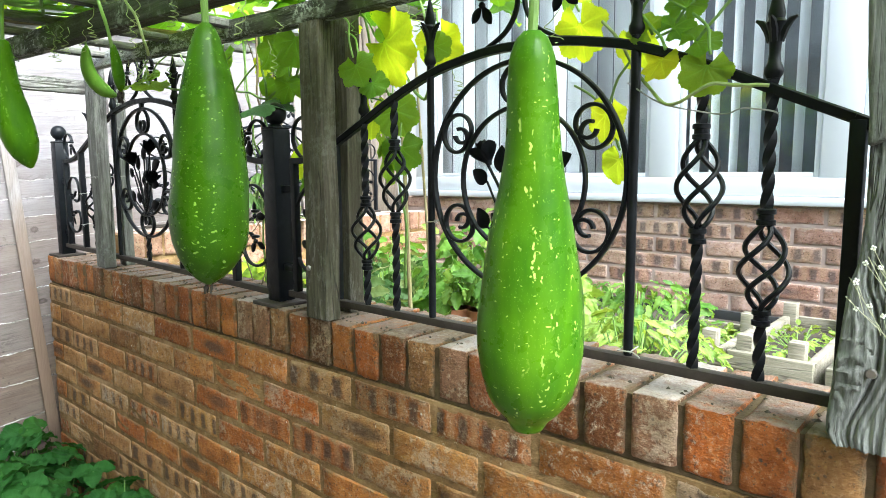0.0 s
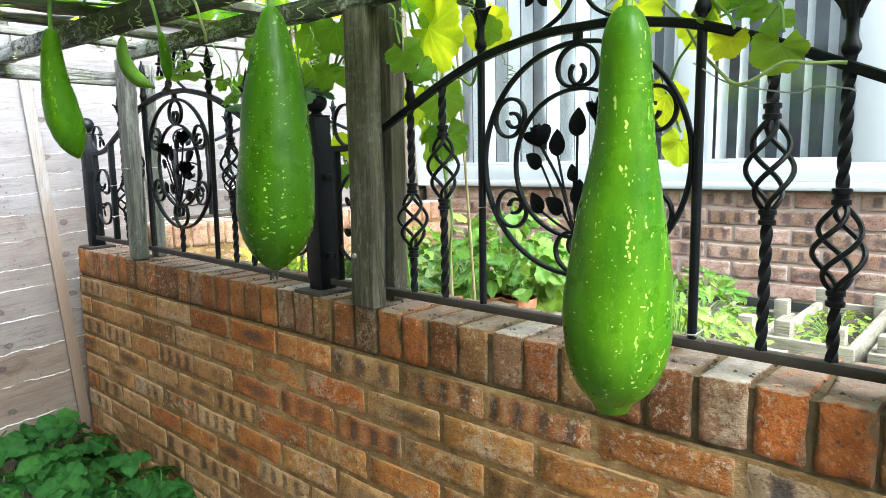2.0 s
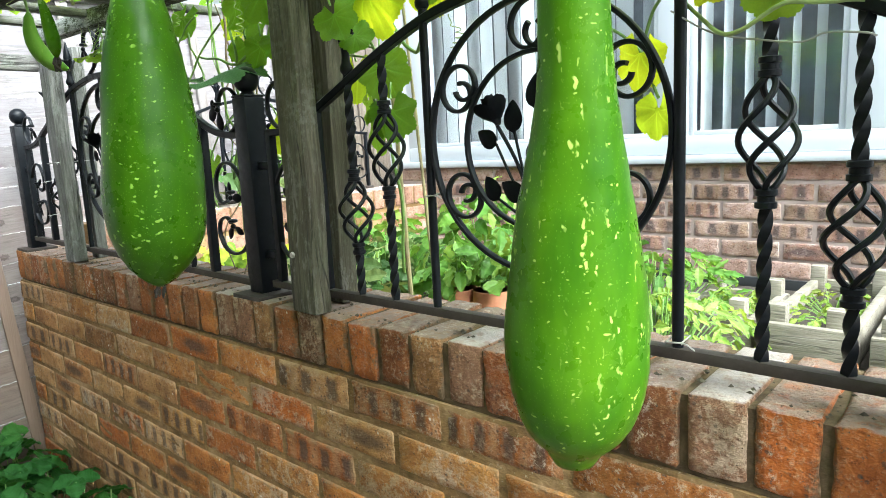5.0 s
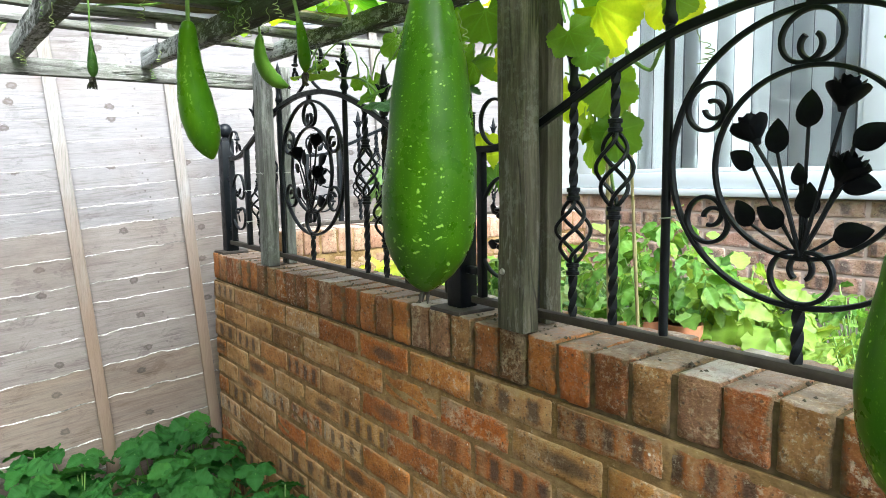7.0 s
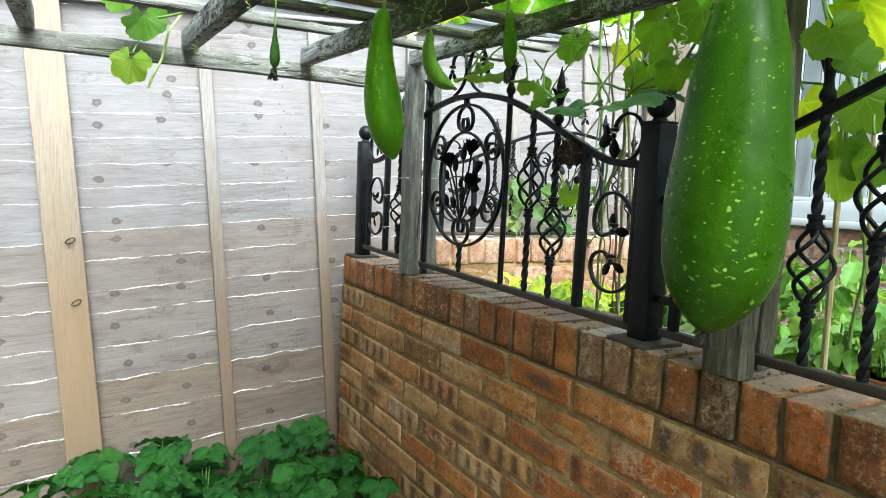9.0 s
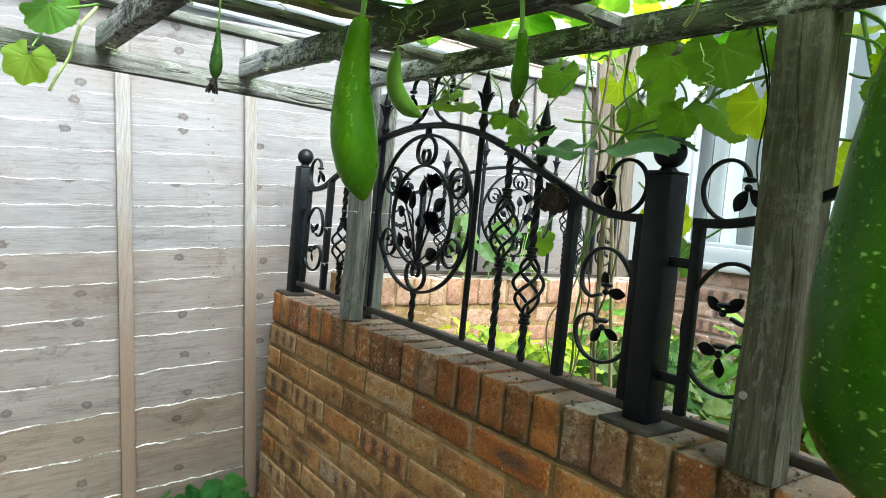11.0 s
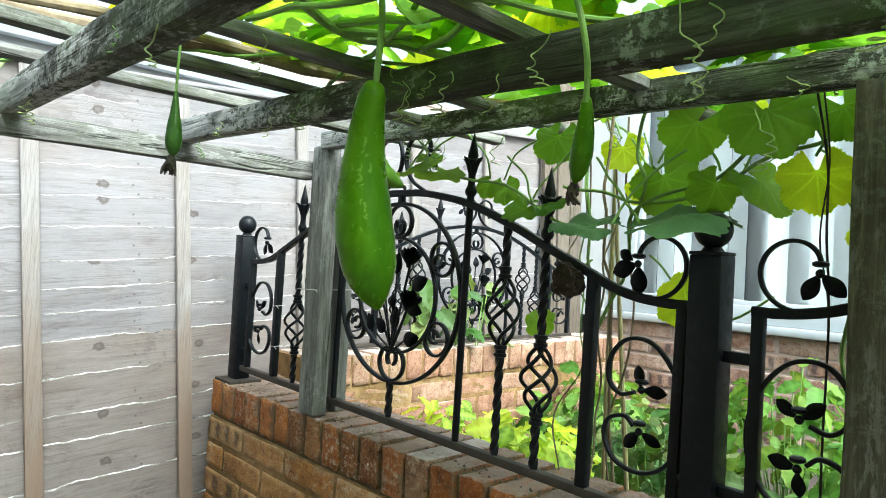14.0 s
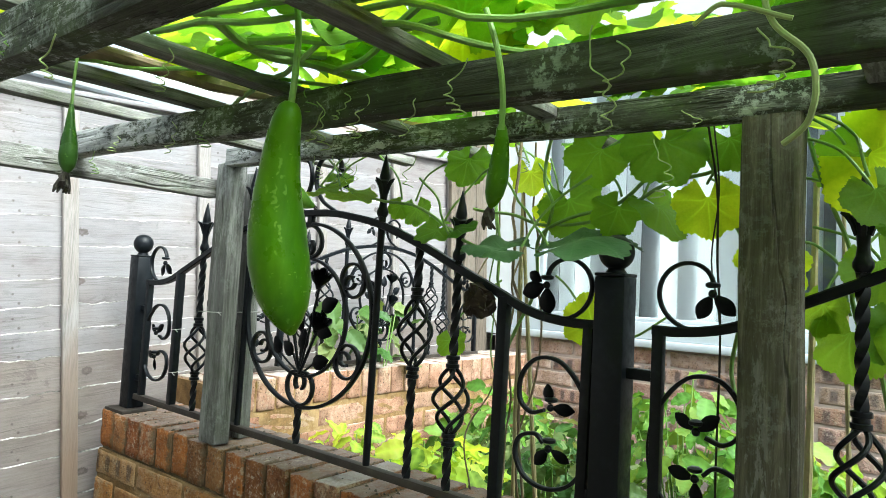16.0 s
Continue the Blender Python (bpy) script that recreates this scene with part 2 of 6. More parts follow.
        few = s.ramp(s.noise(6, 2), [(0.56, 0.0), (0.60, 0.75)])
        small = s.math("MULTIPLY", s.ramp(s.math("ADD", s.cells(26.0), s.math("MULTIPLY", rag, 0.12)), [(0.05, 1.0), (0.13, 0.0)]), few)
        c = s.mix(s.math("MULTIPLY", s.math("MAXIMUM", ring, small), knots), c, (0.075, 0.064, 0.058))
        spot = s.n.new("ShaderNodeNewGeometry").outputs["Position"]
        c = s.mix(s.ramp(s.noise(2.2, 4, 0.6, spot), [(0.50, 0.0), (0.72, 0.5)]), c, (0.19, 0.15, 0.128))
        # grey weather stains drawn out along the boards
        smudge = s.ramp(s.noise(1.0, 6, 0.7, along(7.0, 2.4)), [(0.48, 0.0), (0.66, 0.7)])
        c = s.mix(smudge, c, (0.75, 0.725, 0.725), "MULTIPLY")
        # ragged dirty patches
        dirt = s.ramp(s.noise(1.0, 9, 0.8, along(16.0, 8.0), 0.6), [(0.535, 0.0), (0.585, 0.5)])
        c = s.mix(s.math("MULTIPLY", dirt, s.ramp(s.noise(2.6, 3, 0.6, spot), [(0.45, 0.0), (0.58, 1.0)])), c, (0.52, 0.49, 0.48), "MULTIPLY")
        streak = s.ramp(s.noise(1.0, 5, 0.8, along(38.0, 1.6)), [(0.56, 0.0), (0.63, 0.45)])
        c = s.mix(streak, c, (0.66, 0.61, 0.585), "MULTIPLY")
    s.colour(c)
    s.bump(s.math("SUBTRACT", s.math("ADD", g, s.math("MULTIPLY", fibre, 0.5)), cr), 0.25 if knots else 0.75, 0.003)
    return s.m


def leaf_material(name, tones, thin=0.45, spec=0.35, rough=0.5):
    s = Shader(name, rough, 0, spec)
    r = s.math("FRACT", s.math("ADD", s.random(), s.island()))
    body = s.ramp(r, [(i / (len(tones) - 1), c) for i, c in enumerate(tones)])
    at = s.n.new("ShaderNodeAttribute")
    at.attribute_name = "vein"
    body = s.mix(s.math("MULTIPLY", s.ramp(s.noise(30, 4), [(0.4, 0.0), (0.7, 1.0)]), 0.35), body, (0.6, 0.75, 0.4), "MULTIPLY")
    body = s.mix(s.math("MULTIPLY", at.outputs["Fac"], 0.28), body, tuple(min(1.0, v * 2.2 + 0.02) for v in tones[0]))
    s.colour(body)
    s.bump(s.math("ADD", s.noise(70, 3), s.math("MULTIPLY", at.outputs["Fac"], 1.2)), 0.5, 0.003)
    t = s.n.new("ShaderNodeBsdfTranslucent")
    bright = s.mix(1.0, body, (3.9, 3.1, 2.0), "MULTIPLY")
    s.l.new(bright, t.inputs[0])
    x = s.n.new("ShaderNodeMixShader")
    x.inputs[0].default_value = thin
    s.l.new(s.b.outputs[0], x.inputs[1])
    s.l.new(t.outputs[0], x.inputs[2])
    s.l.new(x.outputs[0], s.n["Material Output"].inputs[0])
    return s.m


def gourd_material(name, tone, deep, fleck=0.6, stretch=(1.0, 1.0, 0.42), cell=130, pale=(0.36, 0.55, 0.12), rare=0.25):
    """Waxy skin, with pale dashes that follow each other down the fruit."""
    s = Shader(name, 0.4, 0, 0.13)
    c = s.mix(s.ramp(s.noise(1.0, 4, 0.6, s.coords((22, 22, 7))), [(0.35, 0.0), (0.68, 1.0)]), deep, tone)
    wobble = s.n.new("ShaderNodeTexNoise")
    wobble.inputs["Scale"].default_value = 75
    s.l.new(s.tc, wobble.inputs["Vector"])

    def bent(scale, amount):
        x = s.n.new("ShaderNodeMix")
        x.data_type = "VECTOR"
        x.inputs[0].default_value = amount
        s.l.new(s.coords(scale), x.inputs[4])
        s.l.new(wobble.outputs["Color"], x.inputs[5])
        return x.outputs[1]

    columns = s.ramp(s.noise(1.0, 2, 0.5, s.coords((85, 85, 5))), [(0.50, 0.0), (0.58, 1.0)])
    at = bent(stretch, 0.016)
    d, tint = s.cells(cell, at), s.cells(cell, at, out="Color")
    dash = s.math("MULTIPLY", s.ramp(d, [(0.20, 1.0), (0.34, 0.0)]), s.ramp(tint, [(rare, 0.0), (rare + 0.2, 1.0)]))
    dash = s.math("MULTIPLY", dash, columns)
    flat = bent((1.0, 1.0, 1.9), 0.012)
    bar = s.math("MULTIPLY", s.ramp(s.cells(110, flat), [(0.13, 1.0), (0.22, 0.0)]), s.ramp(s.cells(95, flat, out="Color"), [(0.62, 0.0), (0.70, 0.8)]))
    keep = s.math("MAXIMUM", dash, bar)
    c = s.mix(s.math("MULTIPLY", keep, fleck), c, pale)
    fine = s.ramp(s.cells(420, s.coords((1.0, 1.0, 0.7))), [(0.12, 1.0), (0.24, 0.0)])
    c = s.mix(s.math("MULTIPLY", fine, fleck * 0.22), c, (0.22, 0.40, 0.06))
    s.colour(c)
    s.rough(s.ramp(s.noise(26, 4), [(0.3, 0.24), (0.8, 0.38)]))
    s.bump(s.math("ADD", s.noise(50, 3), s.math("MULTIPLY", keep, 0.25)), 0.14, 0.002)
    return s.m


def plain_material(name, c, rough=0.6, metal=0.0, var=0.25, scale=20, bump=0.15, spec=0.5):
    s = Shader(name, rough, metal, spec)
    dark = tuple(v * (1 - var) for v in c)
    s.colour(s.mix(s.ramp(s.noise(scale, 5, 0.65), [(0.3, 0.0), (0.7, 1.0)]), dark, c))
    s.bump(s.noise(scale * 5, 4), bump, 0.002)
    return s.m


RED_TONES = [(0.350, 0.106, 0.020), (0.193, 0.065, 0.018), (0.385, 0.147, 0.032), (0.251, 0.093, 0.027), (0.117, 0.059, 0.023), (0.420, 0.125, 0.022), (0.181, 0.076, 0.027), (0.373, 0.118, 0.023), (0.257, 0.147, 0.059), (0.326, 0.142, 0.037)]
TAN_TONES = [(0.466, 0.150, 0.028), (0.315, 0.175, 0.048), (0.181, 0.083, 0.028), (0.420, 0.215, 0.060), (0.377, 0.123, 0.020), (0.252, 0.085, 0.018), (0.392, 0.162, 0.034), (0.316, 0.123, 0.028), (0.417, 0.123, 0.018), (0.214, 0.088, 0.024), (0.377, 0.142, 0.026), (0.365, 0.171, 0.041)]
PINK_TONES = [(0.44, 0.30, 0.265), (0.50, 0.365, 0.325), (0.34, 0.21, 0.19), (0.46, 0.315, 0.28), (0.52, 0.40, 0.35), (0.36, 0.235, 0.20), (0.42, 0.25, 0.21)]
brick_red = brick_material("garden brick", TAN_TONES, 0.38, 0.30, None, (0.052, 0.037, 0.029), False, (0.23, 0.155, 0.085))
# sandier bricks, lighter to carry the skylight at the wall's left end
brick_tan = brick_material("skylit sandy brick", [(0.42, 0.235, 0.085), (0.36, 0.20, 0.075), (0.46, 0.28, 0.12), (0.40, 0.19, 0.06), (0.33, 0.215, 0.10)], 0.45, 0.35, None, (0.062, 0.043, 0.033), False, (0.34, 0.235, 0.13))
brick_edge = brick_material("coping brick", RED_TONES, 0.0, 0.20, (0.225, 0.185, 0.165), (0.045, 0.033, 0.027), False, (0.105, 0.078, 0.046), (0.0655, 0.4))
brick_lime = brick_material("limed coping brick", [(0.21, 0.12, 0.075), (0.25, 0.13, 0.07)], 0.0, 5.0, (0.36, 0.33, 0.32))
# pinker, lime-washed tones, lightened for the sun on the side wall
brick_side = brick_material("sunlit pale brick", [(0.40, 0.25, 0.19), (0.35, 0.20, 0.145), (0.45, 0.31, 0.245), (0.37, 0.225, 0.165), (0.42, 0.24, 0.175)], 0.0, 0.22, (0.40, 0.36, 0.34))
brick_pink = brick_material("house brick", PINK_TONES, 0.5, 0.12, None, (0.085, 0.068, 0.07), False, (0.40, 0.32, 0.29))
brick_burnt = brick_material("burnt spotted brick", [(0.36, 0.27, 0.19), (0.38, 0.28, 0.19)], 0.3, 0.0, None, (0.016, 0.019, 0.026), True)


def mortar_material():
    s = Shader("mortar", 0.95, 0, 0.2)
    # sandy where it is sound, dark and mossy where it is damp
    c = s.mix(s.ramp(s.noise(34, 5, 0.7), [(0.3, 0.0), (0.7, 1.0)]), (0.105, 0.064, 0.026), (0.245, 0.150, 0.062))
    sound = s.ramp(s.noise(5.5, 5, 0.65), [(0.50, 0.0), (0.66, 0.9)])
    c = s.mix(sound, c, s.mix(s.noise(60, 4, 0.7), (0.26, 0.170, 0.080), (0.38, 0.265, 0.145)))
    c = s.mix(s.ramp(s.noise(120, 4, 0.7), [(0.62, 0.0), (0.70, 0.8)]), c, (0.38, 0.31, 0.22))
    s.colour(s.stains(c, 3.5))
    s.bump(s.math("ADD", s.noise(170, 4), s.noise(30, 3)), 0.9, 0.004)
    return s.m


mortar = mortar_material()
mortar_dark = plain_material("coping mortar", (0.125, 0.09, 0.05), 0.95, 0, 0.6, 40, 0.9, 0.2)
mortar_grey = plain_material("house mortar", (0.38, 0.30, 0.27), 0.95, 0, 0.35, 14, 0.5, 0.2)
wood_z = wood_material("post timber", "z", [(0.028, 0.025, 0.016), (0.064, 0.058, 0.040), (0.128, 0.116, 0.084), (0.046, 0.042, 0.028)], 0.9, 0.18, 1.0)
wood_burl = wood_material("cracked post timber", "z", [(0.075, 0.08, 0.074), (0.15, 0.16, 0.15), (0.24, 0.25, 0.235), (0.105, 0.112, 0.102)], 0.95, 0.25, 0.8, 0, (0.02, 0.02, 0.017), 2.2)
wood_pale = wood_material("bleached post timber", "z", [(0.06, 0.06, 0.053), (0.14, 0.142, 0.131), (0.23, 0.232, 0.217), (0.085, 0.086, 0.078)], 0.95, 0.3, 1.0)
wood_x = wood_material("beam timber", "x", [(0.018, 0.019, 0.0145), (0.044, 0.046, 0.036), (0.095, 0.098, 0.082), (0.028, 0.031, 0.023)], 0.9, 0.95, 1.0, pale_ends=True)
wood_y = wood_material("rail timber", "y", [(0.06, 0.059, 0.054), (0.165, 0.163, 0.152), (0.31, 0.307, 0.292), (0.10, 0.098, 0.090)], 0.95, 0.45, 1.0)
fence_wood = wood_material("fence board", "y", [(0.190, 0.181, 0.190), (0.219, 0.210, 0.220), (0.247, 0.239, 0.250), (0.196, 0.184, 0.190)], 0.35, 0, 1.0, 1.0, (0.10, 0.088, 0.08))
# two lower-board materials: browner wood, darkened for the shade near the ground
fence_low = wood_material("brown shaded fence board", "y", [(0.152, 0.116, 0.094), (0.176, 0.136, 0.111), (0.204, 0.161, 0.135), (0.170, 0.142, 0.124)], 0.35, 0, 1.0, 1.0, (0.07, 0.054, 0.042))
fence_mid = wood_material("browner middle fence board", "y", [(0.176, 0.153, 0.146), (0.202, 0.178, 0.171), (0.228, 0.204, 0.197), (0.188, 0.162, 0.151)], 0.35, 0, 1.0, 1.0, (0.095, 0.078, 0.067))
batten_wood = wood_material("fence batten", "z", [(0.178, 0.164, 0.160), (0.202, 0.189, 0.185), (0.226, 0.214, 0.211), (0.174, 0.148, 0.130)], 0.2, 0, 1.0, 0, (0.09, 0.07, 0.056), bottom=(0.185, 0.128, 0.092))
post_wood = wood_material("sandy fence post", "z", [(0.225, 0.176, 0.130), (0.248, 0.198, 0.150), (0.268, 0.218, 0.170), (0.23, 0.195, 0.162)], 0.2, 0, 1.0, 0, (0.09, 0.07, 0.056), bottom=(0.225, 0.155, 0.098))


def edge_material():
    s = Shader("skylit rough board edge", 0.9, 0, 0.2)
    k = s.noise(1.0, 5, 0.75, s.coords((1, 7, 12)))
    # pale runs paint the sky light caught on the edges, dark runs their shadow line
    s.colour(s.ramp(k, [(0.40, (0.075, 0.066, 0.060)), (0.49, (0.24, 0.225, 0.215)), (0.60, (0.55, 0.53, 0.51))]))
    s.bump(s.noise(90, 4), 0.5, 0.003)
    return s.m


waney = edge_material()
taupe_wood = wood_material("stained fence end board", "z", [(0.105, 0.083, 0.064), (0.135, 0.110, 0.088), (0.165, 0.138, 0.113), (0.11, 0.09, 0.072)], 0.5, 0.1, 1.0)
plank_wood = wood_material("bed plank", "x", [(0.165, 0.15, 0.115), (0.225, 0.205, 0.165), (0.29, 0.265, 0.22), (0.17, 0.16, 0.12)], 0.5, 0.1)


def iron_material():
    s = Shader("black iron paint", 0.38, 0.0, 0.17)
    c = s.mix(s.ramp(s.noise(40, 5, 0.7), [(0.5, 0.0), (0.75, 1.0)]), (0.0030, 0.0042, 0.0060), (0.0075, 0.0095, 0.0125))
    rust = s.ramp(s.noise(23, 5, 0.75), [(0.70, 0.0), (0.78, 0.5)])
    s.colour(s.mix(rust, c, (0.02, 0.013, 0.010)))
    s.rough(s.ramp(s.noise(60, 4), [(0.3, 0.28), (0.75, 0.6)]))
    s.bump(s.noise(130, 4), 0.25, 0.001)
    return s.m
iron_dusty = plain_material("dusty painted rail", (0.040, 0.031, 0.024), 0.7, 0, 0.6, 30, 0.4, 0.4)


iron = iron_material()
gourd_bright = gourd_material("ripe gourd skin", (0.071, 0.176, 0.004), (0.031, 0.104, 0.004), 0.85, (1.0, 1.0, 0.26), 200, (0.44, 0.58, 0.13), 0.34)
gourd_green = gourd_material("green gourd skin", (0.038, 0.104, 0.002), (0.018, 0.058, 0.002), 0.62, (0.8, 0.8, 1.2), 140, (0.28, 0.46, 0.08), 0.36)
gourd_dark = gourd_material("young gourd skin", (0.085, 0.19, 0.004), (0.036, 0.11, 0.003), 0.2)
gourd_pale = gourd_material("pale young gourd skin", (0.15, 0.29, 0.04), (0.08, 0.19, 0.02), 0.2)
gourd_tiny = gourd_material("small gourd skin", (0.05, 0.115, 0.02), (0.03, 0.075, 0.014), 0.2)
stalk_green = plain_material("stalk green", (0.17, 0.30, 0.06), 0.55, 0, 0.4, 40, 0.3)
stalk_pale = plain_material("tendril green", (0.30, 0.38, 0.14), 0.6, 0, 0.4, 40, 0.3)
stalk_brown = plain_material("dry stalk", (0.20, 0.15, 0.09), 0.8, 0, 0.5, 40, 0.4)
dry_flower = plain_material("dried flower", (0.035, 0.028, 0.022), 0.9, 0, 0.5, 60, 0.5)
leaf_vine = leaf_material("vine leaf", [(0.07, 0.17, 0.015), (0.105, 0.22, 0.017), (0.05, 0.135, 0.014), (0.135, 0.24, 0.02), (0.06, 0.165, 0.02)], 0.55, 0.25)
# dark, barely translucent tones carry the roof's shade on two flat leaves
leaf_flat_dark = leaf_material("shaded vine leaf", [(0.026, 0.066, 0.022), (0.034, 0.082, 0.030), (0.030, 0.075, 0.024)], 0.10, 0.25)
leaf_hung = leaf_material("hanging vine leaf", [(0.060, 0.148, 0.013), (0.095, 0.192, 0.015), (0.046, 0.12, 0.013), (0.125, 0.21, 0.017), (0.056, 0.142, 0.017)], 0.50, 0.25)
leaf_yellow = leaf_material("yellowing vine leaf", [(0.19, 0.29, 0.012), (0.25, 0.31, 0.012), (0.15, 0.26, 0.014)], 0.6, 0.25)
leaf_dark = leaf_material("strawberry leaf", [(0.010, 0.052, 0.008), (0.020, 0.080, 0.011), (0.012, 0.058, 0.008), (0.030, 0.098, 0.014)], 0.2, 0.14, 0.6)
leaf_garden = leaf_material("garden leaf", [(0.045, 0.12, 0.014), (0.085, 0.17, 0.02), (0.035, 0.095, 0.013), (0.14, 0.21, 0.035), (0.027, 0.078, 0.011)], 0.28, 0.25)
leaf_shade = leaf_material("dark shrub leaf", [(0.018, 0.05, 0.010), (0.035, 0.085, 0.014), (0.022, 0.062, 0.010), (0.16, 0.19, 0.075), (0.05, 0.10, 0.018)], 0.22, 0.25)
leaf_lime = leaf_material("lime garden leaf", [(0.115, 0.20, 0.024), (0.16, 0.225, 0.035), (0.085, 0.165, 0.02), (0.20, 0.24, 0.06)], 0.25)
leaf_hydrangea = leaf_material("bright shrub leaf", [(0.26, 0.36, 0.04), (0.33, 0.38, 0.05), (0.19, 0.30, 0.035), (0.09, 0.17, 0.02)], 0.35)
stem_dry = plain_material("dry pale stem", (0.30, 0.31, 0.20), 0.8, 0, 0.3, 40, 0.2)
terracotta = plain_material("terracotta", (0.42, 0.17, 0.09), 0.85, 0, 0.35, 25, 0.3)
soil = plain_material("soil", (0.05, 0.038, 0.028), 0.95, 0, 0.5, 40, 0.9)
paving = plain_material("paving", (0.085, 0.075, 0.062), 0.9, 0, 0.4, 9, 0.5)
upvc = plain_material("white window frame", (0.46, 0.495, 0.53), 0.3, 0, 0.06, 6, 0.03)
blind_white = plain_material("white blind slat", (0.86, 0.88, 0.90), 0.6, 0, 0.04, 8, 0.05)
render_white = plain_material("pale rendered wall", (0.58, 0.59, 0.61), 0.9, 0, 0.12, 5, 0.3)
roof_tile = plain_material("brown roof tile", (0.21, 0.165, 0.14), 0.9, 0, 0.4, 12, 0.4)
# blue-grey puts the sky's reflection in the glass into the room's colour
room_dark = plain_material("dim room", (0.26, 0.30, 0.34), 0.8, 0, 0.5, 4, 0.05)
damp_course = plain_material("black damp course", (0.02, 0.022, 0.024), 0.6, 0, 0.4, 15, 0.2)
wire_white = plain_material("white string", (0.32, 0.32, 0.29), 0.7, 0, 0.3, 30, 0.1)
screw_metal = plain_material("dull zinc", (0.35, 0.34, 0.32), 0.4, 0.9, 0.3, 60, 0.1)
bloom_white = plain_material("white blossom", (0.75, 0.76, 0.66), 0.7, 0, 0.2, 60, 0.2)


def glass_material():
    m, n, l = nodes_of("window glass")
    b = n["Principled BSDF"]
    b.inputs["Base Color"].default_value = (0.9, 0.95, 0.95, 1)
    b.inputs["Roughness"].default_value = 0.02
    b.inputs["Transmission Weight"].default_value = 1.0
    b.inputs["IOR"].default_value = 1.45
    return m


glass = glass_material()


# ---- building helpers ----
def thing(name, loc, label="", category="", group="", kind=""):
    ob = new(name)
    ob.empty_display_size = 0.05
    ob.location = loc
    return tagged(ob, label, category, group, kind)


def hang(ob, parent):
    """Makes ob a child whose own numbers stay those of the world as built."""
    ob.parent = parent
    base = parent
    while base.parent:
        base = base.parent
    if parent is base:
        ob.matrix_parent_inverse = Matrix.Translation(base.location).inverted()
    return ob


def part(name, bm, material, parent=None, label="", smooth=True):
    me = bpy.data.meshes.new(name)
    if smooth:
        for fc in bm.faces:
            fc.smooth = True
    bm.to_mesh(me)
    bm.free()
    if smooth:
        me.set_sharp_from_angle(angle=radians(38))
    me.materials.append(material)
    ob = new(name, me)
    if parent is not None:
        hang(ob, parent)
    if label:
        ob["label"] = label
    return ob


def box(bm, lo, hi, bevel=0.0, turn=None):
    """A box between two corners, with bevelled edges."""
    c = [(a + b) / 2 for a, b in zip(lo, hi)]
    size = [b - a for a, b in zip(lo, hi)]
    m = Matrix.Translation(c)
    if turn is not None:
        m = m @ turn
    out = bmesh.ops.create_cube(bm, size=1.0, matrix=m @ Matrix.Diagonal((*size, 1)))
    if bevel:
        edges = list({e for v in out["verts"] for e in v.link_edges})
        bmesh.ops.bevel(bm, geom=edges, offset=bevel, segments=2, affect="EDGES", profile=0.5)
    return bm


def made_box(lo, hi, bevel=0.0):
    return box(bmesh.new(), lo, hi, bevel)


def sweep(bm, pts, radius, sides=8, square=False, twist=0.0, closed=False, flat=None):
    """A bar along points. radius: one number, or one for each point. flat: (width across y, width in the curve's plane)."""
    pts = [Vector(p) for p in pts]
    n = len(pts)
    rings, up = [], None
    for i, p in enumerate(pts):
        a = pts[(i - 1) % n] if closed or i else pts[0]
        b = pts[(i + 1) % n] if closed or i < n - 1 else pts[-1]
        d = (b - a).normalized()
        if flat is not None:
            side = Vector((0, 1, 0))
            up = d.cross(side).normalized()
        else:
            if up is None:
                up = d.orthogonal().normalized()
            up = (up - d * up.dot(d)).normalized()
            side = d.cross(up)
        r = radius[i] if isinstance(radius, (list, tuple)) else radius
        ring = []
        if flat is not None:
            w, h = flat[0] / 2, flat[1] / 2
            k = 0.3
            for u, v in ((-w, -h * (1 - k)), (-w * (1 - k), -h), (w * (1 - k), -h), (w, -h * (1 - k)), (w, h * (1 - k)), (w * (1 - k), h), (-w * (1 - k), h), (-w, h * (1 - k))):
                ring.append(bm.verts.new(p + side * u + up * v))
        else:
            s = 4 if square else sides
            for j in range(s):
                ang = 2 * math.pi * (j + 0.5) / s + twist * i
                k = r * 1.3 if square else r
                ring.append(bm.verts.new(p + up * (math.cos(ang) * k) + side * (math.sin(ang) * k)))
        rings.append(ring)
    m = len(rings[0])
    for i in range(n if closed else n - 1):
        a, b = rings[i], rings[(i + 1) % n]
        for j in range(m):
            bm.faces.new((a[j], a[(j + 1) % m], b[(j + 1) % m], b[j]))
    if not closed:
        bm.faces.new(rings[0][::-1])
        bm.faces.new(rings[-1])
    bmesh.ops.recalc_face_normals(bm, faces=bm.faces[:])
    return bm


def smooth_line(pts, steps=8):
    """Points on a smooth curve through the given ones."""
    p = [Vector(q) for q in pts]
    p = [p[0] * 2 - p[1]] + p + [p[-1] * 2 - p[-2]]
    out = []
    for i in range(1, len(p) - 2):
        for k in range(steps):
            t = k / steps
            a, b, c, d = p[i - 1], p[i], p[i + 1], p[i + 2]
            out.append(0.5 * ((2 * b) + (c - a) * t + (2 * a - 5 * b + 4 * c - d) * t * t + (3 * b - a - 3 * c + d) * t ** 3))
    out.append(p[-2])
    return out


